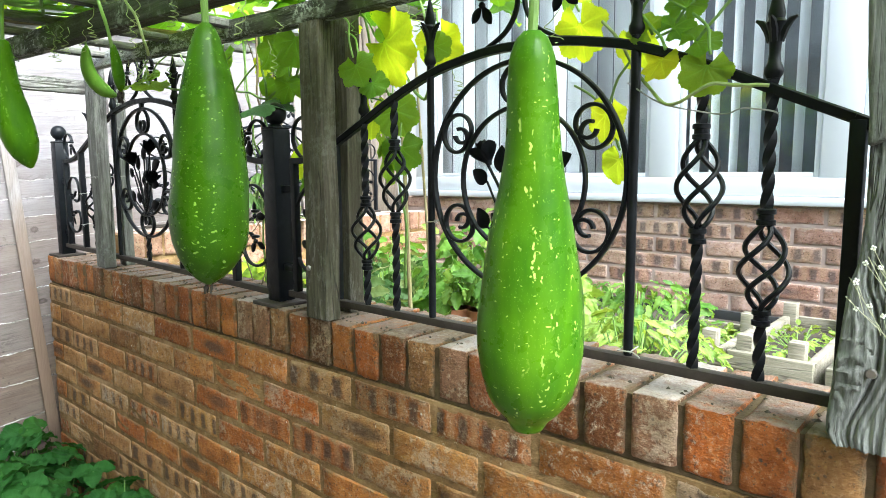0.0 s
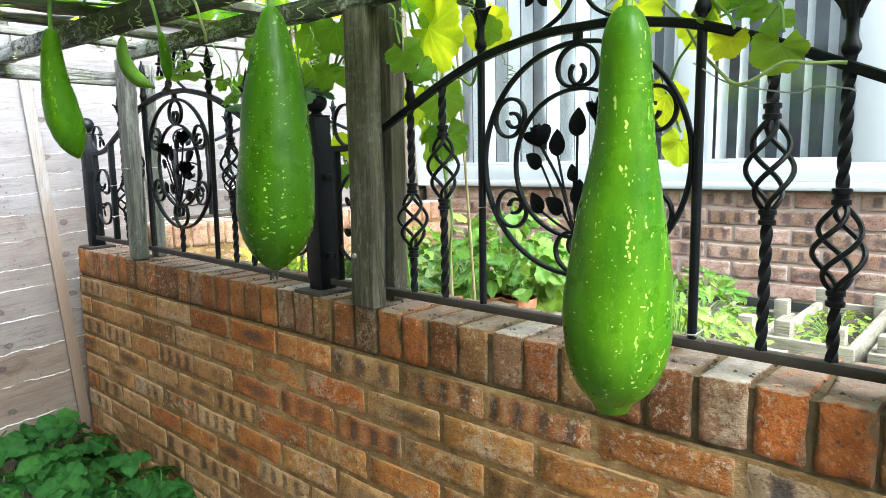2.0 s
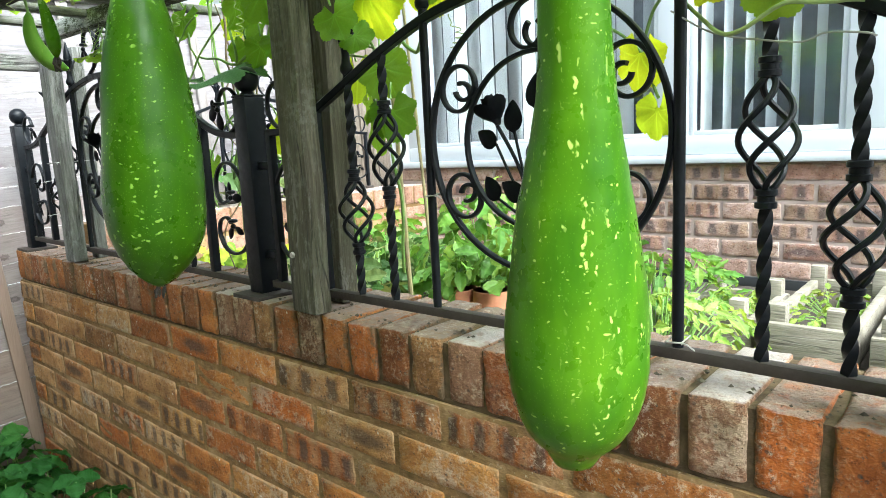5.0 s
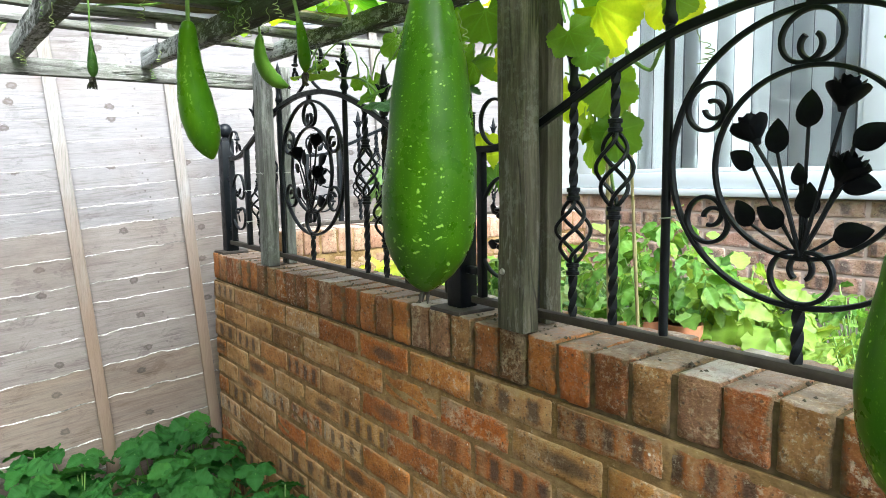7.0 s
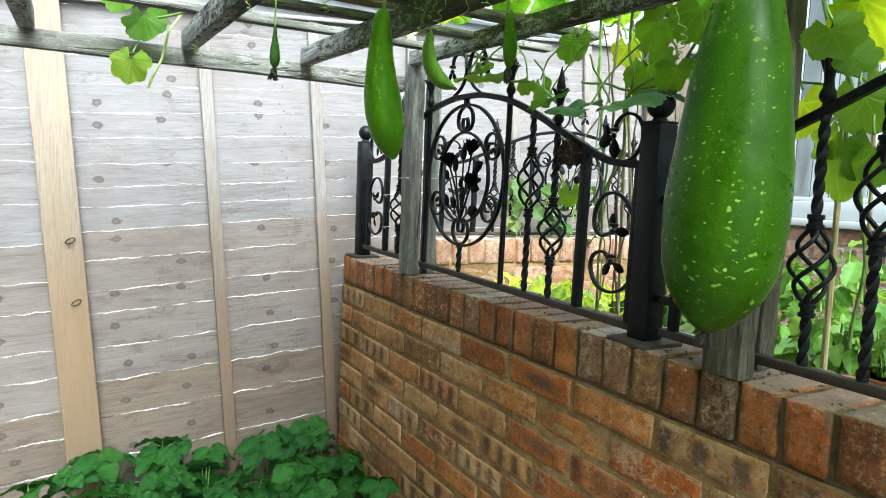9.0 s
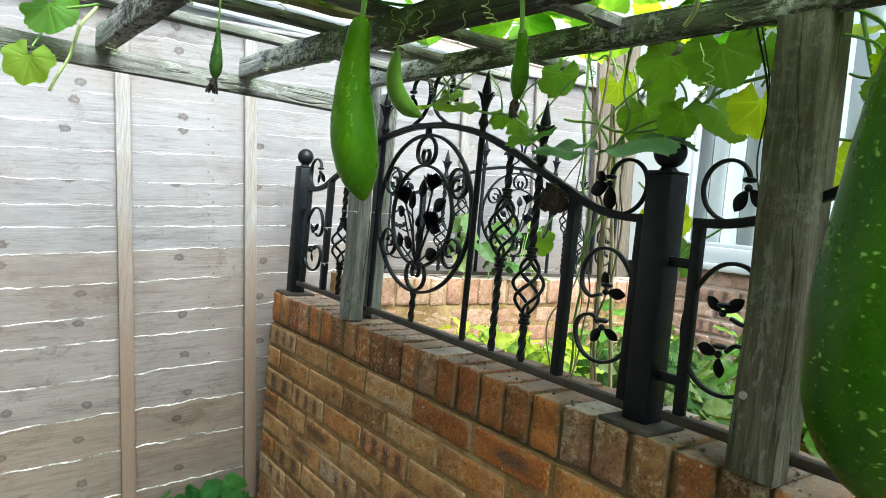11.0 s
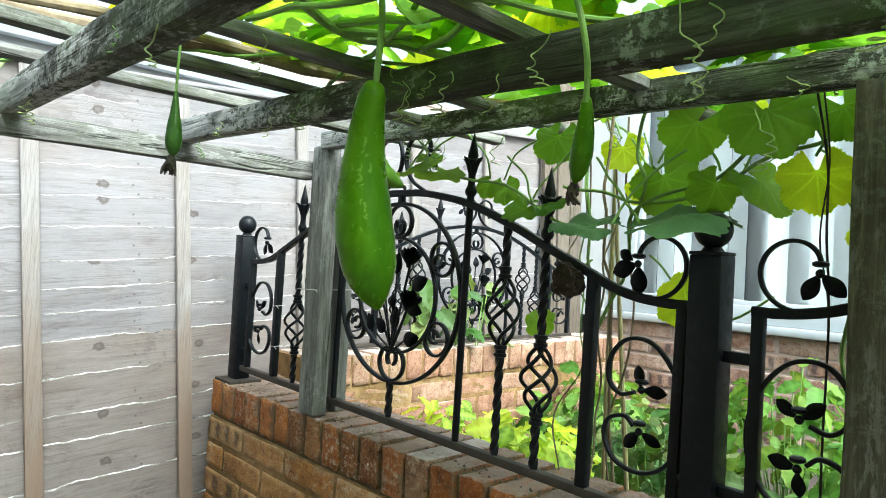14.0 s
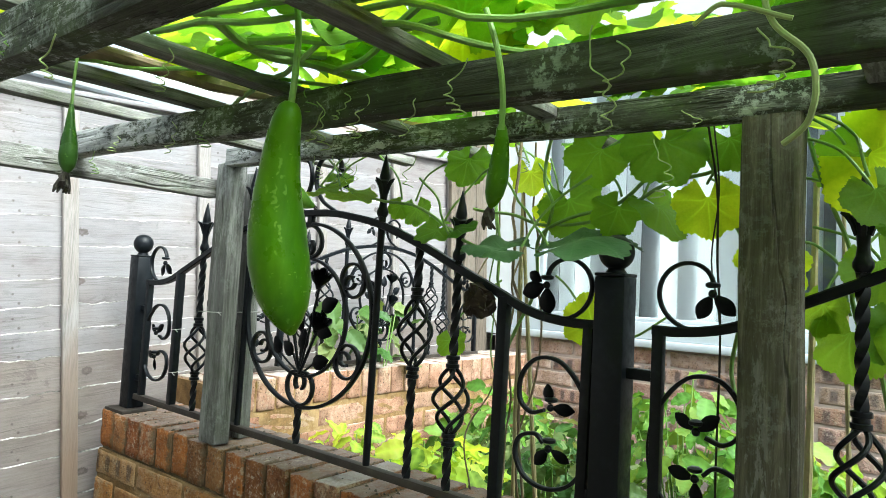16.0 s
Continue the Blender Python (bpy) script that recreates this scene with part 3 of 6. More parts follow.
def lathe(bm, spine, radii, sides=20, lump=0.0, seed=0):
    """A round body along a bent spine."""
    pts = [Vector(p) for p in spine]
    rings = []
    for i, (p, r) in enumerate(zip(pts, radii)):
        d = (pts[min(i + 1, len(pts) - 1)] - pts[max(i - 1, 0)]).normalized()
        u = Vector((1, 0, 0))
        u = (u - d * u.dot(d)).normalized()
        w = d.cross(u)
        ring = []
        for j in range(sides):
            a = 2 * math.pi * j / sides
            k = r * (1 + lump * noise.noise(Vector((math.cos(a) * 1.3 + seed, math.sin(a) * 1.3, i * 5.4 / max(len(pts) - 1, 1)))))
            ring.append(bm.verts.new(p + u * (math.cos(a) * k) + w * (math.sin(a) * k)))
        rings.append(ring)
    for a, b in zip(rings, rings[1:]):
        for j in range(sides):
            bm.faces.new((a[j], a[(j + 1) % sides], b[(j + 1) % sides], b[j]))
    bm.faces.new(rings[0][::-1])
    bm.faces.new(rings[-1])
    bmesh.ops.recalc_face_normals(bm, faces=bm.faces[:])
    return bm


def ball(bm, c, r, sides=16):
    bmesh.ops.create_uvsphere(bm, u_segments=sides, v_segments=sides // 2 + 2, radius=r, matrix=Matrix.Translation(c))
    return bm


# ---- the large structure ----
TOP = 1.06          # top of the garden wall
FRONT = 0.912       # its outer face
IRON = 0.962        # the line of the railing
SIDE_TOP = 1.135    # top of the side wall

bm = bmesh.new()
bm.faces.new([bm.verts.new(v) for v in ((-60, -60, 0), (60, -60, 0), (60, 60, 0), (-60, 60, 0))])
ground = tagged(part("ground", bm, paving, None, "", False), "grey weathered paving around the garden", "ground", kind="structure")

# garden bed behind the wall
garden = tagged(part("garden_soil", made_box((-2.66, 1.10, 0.02), (1.2, 2.90, 0.74)), soil, None, "", False), "dark garden soil behind the brick wall", "soil", kind="structure")

# garden wall: mortar core, courses of bricks, bricks on edge on top
wall = thing("wall_front", (-1.0, 1.0, 0), "weathered red brick garden wall with bricks set on edge on top", "wall", kind="structure")
bm = made_box((-2.858, FRONT + 0.0022, 0.005), (0.9, 1.118, TOP - 0.106))
part("mortar_core", bm, mortar, wall, "sandy mortar", False)
part("coping_mortar", made_box((-2.85, FRONT + 0.0075, TOP - 0.1055), (0.9, 1.114, TOP - 0.006)), mortar_dark, wall, "dark dirty mortar", False)


def brick_mesh(name, size, material, seed, wear=0.002):
    rnd = random.Random(seed)
    bm = made_box([-s / 2 for s in size], [s / 2 for s in size], 0)
    bmesh.ops.subdivide_edges(bm, edges=bm.edges[:], cuts=4, use_grid_fill=True)
    bmesh.ops.bevel(bm, geom=[e for e in bm.edges if e.calc_face_angle(0) > 0.5], offset=0.003, segments=1, affect="EDGES")
    for v in bm.verts:
        q = v.co * 60 + Vector((seed * 4.7, 0, 0))
        v.co += Vector((noise.noise(q), noise.noise(q + Vector((7, 0, 0))), noise.noise(q + Vector((0, 7, 0))))) * wear
        # chipped arrises
        rim = sum(abs(abs(c) - h / 2) < 0.0045 for c, h in zip(v.co, size))
        if rim >= 2:
            v.co *= 1 - 0.028 * max(0.0, noise.noise(v.co * 45 + Vector((seed, 3, 1))))
    me = bpy.data.meshes.new(name)
    for fc in bm.faces:
        fc.smooth = True
    bm.to_mesh(me)
    bm.free()
    me.set_sharp_from_angle(angle=radians(50))
    me.materials.append(material)
    return me


def lay(name, me, parent, x, y, z, rz=0.0, jit=0.0025, rnd=random):
    ob = new(name, me)
    ob.matrix_basis = pose(x + rnd.uniform(-jit, jit), y + rnd.uniform(-jit, jit), z + rnd.uniform(-jit, jit) * 0.6,
                           rnd.uniform(-0.6, 0.6), rnd.uniform(-0.6, 0.6), rz + rnd.uniform(-0.6, 0.6))
    hang(ob, parent)
    return ob

# house front with its window
HOUSE = 2.88
house = thing("house_front", (-1.0, 3.0, 0), "pink brick house front under a wide white window", "house wall", kind="structure")
part("mortar_core", made_box((-2.86, HOUSE + 0.004, 0.005), (1.4, HOUSE + 0.2, 1.225)), mortar_grey, house, "grey mortar", False)
part("wall_pier", made_box((-3.6, HOUSE + 0.002, 1.225), (-2.77, HOUSE + 0.2, 2.9)), render_white, house, "", False)
part("wall_head", made_box((-2.77, HOUSE + 0.002, 2.5), (1.4, HOUSE + 0.2, 2.9)), render_white, house, "", False)
part("damp_course", made_box((-1.6, HOUSE - 0.012, 0.705), (0.6, HOUSE + 0.004, 0.778), 0.003), damp_course, house, "black strip at the foot of the bricks")

window = thing("window_1", (-0.7, HOUSE, 1.23), "wide white plastic window with vertical blinds behind the glass", "window", kind="structure")
part("window_sill", made_box((-2.80, HOUSE - 0.035, 1.228), (1.4, HOUSE + 0.12, 1.262), 0.006), upvc, window, "white sill")
part("window_frame", made_box((-2.77, HOUSE - 0.004, 1.262), (1.4, HOUSE + 0.07, 1.338), 0.006), upvc, window)
for x0, x1 in ((-2.77, -2.62), (-1.325, -1.20), (-0.645, -0.515), (0.36, 0.50)):
    part("mullion", made_box((x0, HOUSE - 0.002, 1.336), (x1, HOUSE + 0.068, 2.5), 0.006), upvc, window)
for x0, x1 in ((-2.62, -1.325), (-1.20, -0.645), (-0.515, 0.36), (0.5, 1.4)):
    p = part("pane", made_box((x0, HOUSE + 0.03, 1.338), (x1, HOUSE + 0.036, 2.5)), glass, window, "", False)
    p.visible_shadow = False
    for a, b in ((x0, x0 + 0.022), (x1 - 0.022, x1)):
        part("bead", made_box((a, HOUSE + 0.012, 1.338), (b, HOUSE + 0.05, 2.5), 0.003), upvc, window)
    part("bead", made_box((x0 + 0.022, HOUSE + 0.012, 1.338), (x1 - 0.022, HOUSE + 0.05, 1.358), 0.003), upvc, window)
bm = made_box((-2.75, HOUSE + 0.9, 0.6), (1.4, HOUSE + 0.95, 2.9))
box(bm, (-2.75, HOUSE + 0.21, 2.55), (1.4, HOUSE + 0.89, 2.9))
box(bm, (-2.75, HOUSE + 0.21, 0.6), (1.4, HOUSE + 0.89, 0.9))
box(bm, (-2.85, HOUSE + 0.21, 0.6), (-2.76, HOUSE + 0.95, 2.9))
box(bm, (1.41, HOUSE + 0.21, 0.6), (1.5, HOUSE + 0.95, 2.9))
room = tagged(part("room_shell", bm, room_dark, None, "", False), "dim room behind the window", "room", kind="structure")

blind = thing("vertical_blind", (-0.7, HOUSE + 0.16, 1.3), "white vertical blind slats hanging half open behind glass", "blind")
part("head_rail", made_box((-2.7, HOUSE + 0.14, 2.42), (1.35, HOUSE + 0.18, 2.47), 0.004), upvc, blind)
rs = random.Random(5)
slat = bmesh.new()
vs = []
for i in range(7):
    u = (i / 6 - 0.5) * 0.089
    vs.append((slat.verts.new((u, 0.003 * math.cos(u * 35), 1.30)), slat.verts.new((u, 0.003 * math.cos(u * 35), 2.42))))
for a, b in zip(vs, vs[1:]):
    slat.faces.new((a[0], b[0], b[1], a[1]))
slat_me = bpy.data.meshes.new("slat")
bmesh.ops.solidify(slat, geom=slat.faces[:], thickness=0.0015)
slat.to_mesh(slat_me)
slat.free()
slat_me.materials.append(blind_white)
x = -2.66
while x < 1.3:
    ob = new("slat", slat_me)
    turn_ = -11 if x < -1.42 else 82
    ob.matrix_basis = pose(x, HOUSE + (0.062 if x < -1.42 else 0.12), 0, 0, 0, turn_ + rs.uniform(-1, 1) * (3 if x < -1.42 else 5))
    hang(ob, blind)
    x += 0.083

# fence along the side
FX = -2.95
fence = thing("fence", (FX, 0.45, 0), "pale weathered timber lap fence with waney boards", "fence", kind="structure")
tilt = Matrix.Translation((0, 0.45, 1.0)) @ Matrix.Rotation(radians(4.2), 4, "X") @ Matrix.Translation((0, -0.45, -1.0))


def fence_board(y0, y1, high, seed):
    """One board of the given height from z = 0, whose wavy upper edge stands proud of the next one above."""
    bm = bmesh.new()
    n = 240
    rows = []
    for i in range(n + 1):
        y = y0 + (y1 - y0) * i / n
        up = high + 0.009 * noise.noise(Vector((y * 2.5, seed * 3.1, 0))) + 0.007 * noise.noise(Vector((y * 11, seed, 4))) + 0.0045 * noise.noise(Vector((y * 34, seed, 9))) + 0.003 * max(0.0, noise.noise(Vector((y * 90, seed, 2))))
        bow = 0.0015 * noise.noise(Vector((y * 3, seed, 8)))
        rows.append([bm.verts.new(v) for v in ((FX - 0.004, y, 0), (FX + 0.003 + bow, y, 0), (FX + 0.0095 + bow, y, up - 0.0016), (FX + 0.0085 + bow, y, up - 0.0004), (FX + 0.001, y, up + 0.001), (FX - 0.006, y, up))])
    for a, b in zip(rows, rows[1:]):
        for j in range(5):
            fc = bm.faces.new((a[j], b[j], b[j + 1], a[j + 1]))
            if j in (2, 3):
                fc.material_index = 1
    bm.faces.new(rows[0])
    bm.faces.new(rows[-1][::-1])
    bmesh.ops.recalc_face_normals(bm, faces=bm.faces[:])
    return bm


# upper edges of the boards in the panel beside the wall, and in its neighbours
EDGES = (0.17, 0.275, 0.389, 0.535, 0.661, 0.779, 0.898, 0.971, 1.076, 1.172, 1.249, 1.315, 1.389, 1.478, 1.562, 1.65, 1.745, 1.83, 1.9)
OTHER = (0.15, 0.26, 0.375, 0.49, 0.585, 0.70, 0.79, 0.92, 1.02, 1.14, 1.27, 1.40, 1.46, 1.57, 1.68, 1.79, 1.9)
for y0, y1, edges in ((-1.95, -0.04, OTHER), (-0.03, 1.80, EDGES), (1.81, 3.6, OTHER)):
    low = 0.06
    for k, up in enumerate(edges):
        # lower boards get the browner tones with ground shade put in
        tone = fence_low if k + k * 7 % 3 < 6 else fence_mid if k + k * 5 % 3 < 10 else fence_wood
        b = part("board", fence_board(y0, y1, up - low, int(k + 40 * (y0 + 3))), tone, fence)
        b.matrix_basis = tilt @ Matrix.Translation((0, 0, low))
        b.data.materials.append(waney)
        low = up - 0.002


def batten(y, w, x0, x1, z0=0.05, z1=1.9):
    bm = made_box((x0, y - w / 2, z0), (x1, y + w / 2, z1), 0.004)
    bm.transform(tilt)
    return bm


part("fence_post", batten(-0.008, 0.108, FX - 0.05, FX + 0.045), post_wood, fence, "wide sand coloured fence post")
for y in (0.466, 0.860, 1.27, 1.78, 2.2, 2.6, -0.5, -0.95):
    part("batten", batten(y, 0.042, FX + 0.0115, FX + 0.028), batten_wood, fence)
for y in (2.615, 2.715, 2.815):
    part("end_board", batten(y, 0.094, FX + 0.029, FX + 0.050 + 0.006 * (y > 2.7), 0.3, 2.25), taupe_wood, fence, "brown stained upright board by the house")
part("top_cap", batten(0.8, 5.4, FX - 0.03, FX + 0.035, 1.9, 1.915), fence_wood, fence)

for z in (0.948, 1.15):
    bm = bmesh.new()
    ring = [(FX + 0.047 + 0.004 * math.sin(a * 0.5), 0.012 + 0.014 * math.cos(a), z + 0.008 * math.sin(a) + 0.005 * math.cos(a)) for a in [i * math.pi / 10 for i in range(20)]]
    sweep(bm, ring, 0.0016, 6, closed=True)
    bm.transform(tilt)
    tagged(part("wire_loop", bm, iron), "dark wire loop fixed to the fence post", "wire", "wire loops")

# timber frame over the path

def timber(name, lo, hi, mat_, label, bevel=0.004, seed=0):
    bm = made_box(lo, hi, 0)
    longest = max(range(3), key=lambda i: hi[i] - lo[i])
    bmesh.ops.subdivide_edges(bm, edges=[e for e in bm.edges if abs((e.verts[0].co - e.verts[1].co)[longest]) > 1e-4], cuts=14)
    bmesh.ops.bevel(bm, geom=[e for e in bm.edges if len(e.link_faces) == 2 and e.calc_face_angle(0) > 0.5], offset=bevel, segments=2, affect="EDGES", profile=0.5)
    for v in bm.verts:
        q = v.co * 5 + Vector((seed * 7.7, 0, 0))
        v.co += Vector((noise.noise(q), noise.noise(q + Vector((9, 0, 0))), noise.noise(q + Vector((0, 9, 0))))) * 0.003
    return tagged(part(name, bm, mat_), label, "timber")


p = timber("timber_post", (-1.199, 0.897, TOP + 0.001), (-1.130, 0.937, 1.71), wood_z, "grey weathered timber post standing on the wall", 0.005, 1)
p["group"] = "timber posts"
p = timber("timber_post", (-1.215, 0.988, TOP + 0.001), (-1.160, 1.03, 1.74), wood_z, "grey timber post behind the black railing", 0.004, 2)
p["group"] = "timber posts"
p = timber("timber_post", (-2.370, 0.909, TOP + 0.001), (-2.304, 0.95, 1.712), wood_pale, "split grey weathered post with rough top", 0.005, 3)
p["group"] = "timber posts"
p = timber("timber_post", (-2.375, 0.988, TOP + 0.001), (-2.325, 1.02, 1.70), wood_pale, "pale timber post behind the black railing", 0.004, 4)
p["group"] = "timber posts"


def outline_plank(pts, y0, y1, seed, bevel=0.006):
    """A plank cut to an outline in x and z."""
    bm = bmesh.new()
    rows = [[bm.verts.new((x, y, z)) for x, z in pts] for y in (y0, (y0 + y1) / 2, y1)]
    n = len(pts)
    bm.faces.new(rows[0])
    bm.faces.new(rows[2][::-1])
    for a, b in zip(rows, rows[1:]):
        for j in range(n):
            bm.faces.new((a[j], b[j], b[(j + 1) % n], a[(j + 1) % n]))
    bmesh.ops.recalc_face_normals(bm, faces=bm.faces[:])
    bmesh.ops.bevel(bm, geom=[e for e in bm.edges if e.calc_face_angle(0) > 1.0], offset=bevel, segments=3, affect="EDGES", profile=0.5)
    bmesh.ops.triangulate(bm, faces=[fc for fc in bm.faces if len(fc.verts) > 4])
    for v in bm.verts:
        q = v.co * 14 + Vector((seed * 3.3, 0, 0))
        v.co += Vector((noise.noise(q), noise.noise(q + Vector((4, 0, 0))), 0)) * 0.003
    return bm


thick = thing("timber_post", (-0.15, 0.92, TOP), "thick grey timber post with cracked grain and a flared foot", "timber", "timber posts")


def between(table, z):
    for (xa, za), (xb, zb) in zip(table, table[1:]):
        if z <= zb:
            return xa + (xb - xa) * max(0.0, (z - za) / (zb - za))
    return table[-1][0]


def carved_plank(low, high, y_front, y_back):
    """The lower plank: a rippled burl on one side, a groove that winds round it, a splayed and ridged foot."""
    bm = bmesh.new()
    left = [(-0.203, low), (-0.2115, 1.075), (-0.2125, 1.09), (-0.2095, 1.125), (-0.204, 1.187), (-0.200, 1.245), (-0.192, 1.27), (-0.188, 1.32), (-0.188, high)]
    right = [(-0.150, low), (-0.147, 1.10), (-0.1415, 1.17), (-0.139, 1.225), (-0.136, 1.32), (-0.130, high)]
    groove = [(0.30, low), (0.36, 1.09), (0.52, 1.125), (0.62, 1.155), (0.60, 1.185), (0.46, 1.225), (0.26, 1.255), (0.10, 1.30), (-0.3, high)]
    nu, nv, rows = 44, 110, []
    for j in range(nv + 1):
        v = j / nv
        z = low + (high - low) * v
        xl, xr, g = between(left, z), between(right, z), between(groove, z)
        row = []
        for i in range(nu + 1):
            u = i / nu
            foot = max(0.0, min(1.0, (1.125 - z) / 0.06))
            d = 0.0075 * foot * foot * (0.75 + 0.25 * math.sin(13 * u + 1.0))
            for k, depth in ((0.0, 0.0048), (0.11, 0.0022), (0.24, 0.0016), (-0.10, 0.0014)):
                d -= depth * math.exp(-((u - g - k) / 0.032) ** 2) * (1.0 if z < 1.27 else max(0.0, 1 - (z - 1.27) / 0.04))
            if u > 0.55:
                d += 0.0013 * foot * math.sin(44 * u + 6 * z)
            if u < g:
                burl = max(0.0, 1 - abs(z - 1.15) / 0.085) * min(1.0, (g - u) / 0.1)
                d += 0.005 * burl + 0.0016 * burl * math.sin(330 * z + 7 * noise.noise(Vector((u * 5, z * 60, 2))))
            d += 0.0014 * noise.noise(Vector((u * 7, z * 9, 5))) + 0.0006 * noise.noise(Vector((u * 30, z * 12, 1)))
            edge = min(u, 1 - u) / 0.07
            d -= 0.006 * max(0.0, 1 - edge) ** 2
            lift = 0.006 * abs(noise.noise(Vector((u * 11, 0, 3)))) if j == 0 else 0.0
            row.append(bm.verts.new((xl + (xr - xl) * u, y_front - d, z + lift)))
        row.append(bm.verts.new((xr, y_back, z)))
        row.append(bm.verts.new((xl, y_back, z)))
        rows.append(row)
    n = nu + 3
    for p, q in zip(rows, rows[1:]):
        for i in range(n):
            bm.faces.new((p[i], p[(i + 1) % n], q[(i + 1) % n], q[i]))
    bm.faces.new(rows[0][::-1])
    bm.faces.new(rows[-1])
    bmesh.ops.recalc_face_normals(bm, faces=bm.faces[:])
    return bm


part("lower_plank", carved_plank(TOP + 0.001, 1.43, 0.893, 0.948), wood_burl, thick)
part("upper_plank", outline_plank([(-0.085, 1.447), (-0.150, 1.412), (-0.190, 1.3975), (-0.189, 1.43), (-0.193, 1.48), (-0.197, 1.56), (-0.199, 1.72), (-0.088, 1.72)], 0.884, 0.94, 6), wood_burl, thick)


def beam(y, xa, za, xb, zb, h, w, label, seed):
    bm = made_box((xa, y - w / 2, 0), (xb, y + w / 2, h), 0)
    bmesh.ops.subdivide_edges(bm, edges=[e for e in bm.edges if abs(e.verts[0].co.x - e.verts[1].co.x) > 0.1], cuts=24)
    for v in bm.verts:
        v.co.z += za + (zb - za) * (v.co.x - xa) / (xb - xa)
        q = v.co * 4 + Vector((seed * 5.3, 0, 0))
        v.co += Vector((0, noise.noise(q), noise.noise(q + Vector((0, 9, 0))))) * 0.004
    bmesh.ops.bevel(bm, geom=[e for e in bm.edges if e.calc_face_angle(0) > 0.6], offset=0.004, segments=2, affect="EDGES", profile=0.5)
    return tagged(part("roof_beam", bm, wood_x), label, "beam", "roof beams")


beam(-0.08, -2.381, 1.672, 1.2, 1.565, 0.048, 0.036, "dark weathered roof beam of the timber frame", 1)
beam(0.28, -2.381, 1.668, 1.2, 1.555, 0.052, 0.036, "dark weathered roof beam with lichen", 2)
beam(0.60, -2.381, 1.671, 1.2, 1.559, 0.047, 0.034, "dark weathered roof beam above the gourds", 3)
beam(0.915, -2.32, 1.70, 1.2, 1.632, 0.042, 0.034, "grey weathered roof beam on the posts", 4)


def cross(x, y0, y1, z, h, w, label, seed, name="cross_batten"):
    bm = made_box((x - w / 2, y0, z), (x + w / 2, y1, z + h), 0)
    bmesh.ops.subdivide_edges(bm, edges=[e for e in bm.edges if abs(e.verts[0].co.y - e.verts[1].co.y) > 0.1], cuts=20)
    for v in bm.verts:
        q = v.co * 4 + Vector((seed * 5.3, 3, 0))
        v.co += Vector((noise.noise(q), 0, noise.noise(q + Vector((0, 9, 0))))) * 0.004
    bmesh.ops.bevel(bm, geom=[e for e in bm.edges if e.calc_face_angle(0) > 0.6], offset=0.003, segments=2, affect="EDGES", profile=0.5)
    return tagged(part(name, bm, wood_y), label, "beam", "cross battens")


cross(-2.40, -1.3, 0.925, 1.632, 0.045, 0.035, "pale weathered ledger rail carried by the post", 1, "ledger_rail")
for i, (x, z) in enumerate(((-2.18, 1.716), (-1.97, 1.712), (-1.77, 1.71), (-1.475, 1.70), (-1.05, 1.692), (-0.68, 1.682), (-0.3, 1.676))):
    cross(x, -0.9, 1.15, z + 0.006, 0.018, 0.032, "thin weathered roof batten across the beams", 3 + i)

# far side of the path, behind the walker: unseen wall added to block skylight
back = tagged(part("wall_back", made_box((-3.6, -2.75, 0.0), (3.2, -2.6, 2.6)), brick_red, None, "", False), "unseen plain brick wall added on the far side of the path", "wall", kind="structure")

# the neighbour's house beyond the fence
near = thing("neighbour_house", (-4.6, 0.6, 0), "pale rendered neighbour house with white gutter and brown tiles", "house", kind="structure")
part("wall", made_box((-4.9, -6.0, 0.0), (-4.5, 6.0, 2.42)), render_white, near, "", False)
part("fascia", made_box((-4.48, -6.0, 2.36), (-4.42, 6.0, 2.48), 0.004), upvc, near, "white fascia board")
part("gutter", sweep(bmesh.new(), [(-4.37, -6.0, 2.47), (-4.37, 0.0, 2.472), (-4.37, 6.0, 2.47)], 0.035, 12), upvc, near, "white gutter")
tile_bm = made_box((-0.085, -0.15, -0.009), (0.085, 0.15, 0.009), 0.003)
tile_me = bpy.data.meshes.new("roof_tile")
tile_bm.to_mesh(tile_me)
tile_bm.free()
tile_me.materials.append(roof_tile)
for row in range(2):
    for k in range(16):
        ob = new("roof_tile", tile_me)
        ob.matrix_basis = pose(-4.44 - 0.15 * row, -0.9 + 0.31 * k + 0.15 * (row % 2), 2.53 + 0.085 * row, 0, 26, 0)
        hang(ob, near)
part("roof", made_box((-6.2, -6.0, 2.40), (-4.6, 6.0, 2.46)), roof_tile, near, "", False)


# ---- wrought iron railing ----
C1, C2 = -2.086, -0.69      # middles of the two panels


def flat_bar(pts, w=0.010, h=0.006):
    return sweep(bmesh.new(), pts, 0, flat=(w, h))


def curl(x, z, heading, turn, r0, r1, degrees, step=12, power=1.0):
    """A scroll that starts at (x, z), turns to one side and grows tighter."""
    out, a = [(x, z)], radians(heading)
    n = int(degrees / step)
    for i in range(n):
        r = r0 + (r1 - r0) * ((i + 0.5) / n) ** power
        a += radians(step) * turn * 0.5
        ds = r * radians(step)
        x, z = x + math.cos(a) * ds, z + math.sin(a) * ds
        a += radians(step) * turn * 0.5
        out.append((x, z))
    return out


def c_scroll(x, z, angle, r, tight=0.34, degrees=330):
    """A C with two curled ends; its back lies at (x, z) and looks along angle."""
    a = curl(x, z, angle + 90, 1, r, r * tight, degrees)
    b = curl(x, z, angle - 90, -1, r, r * tight, degrees)
    return b[::-1] + a[1:]


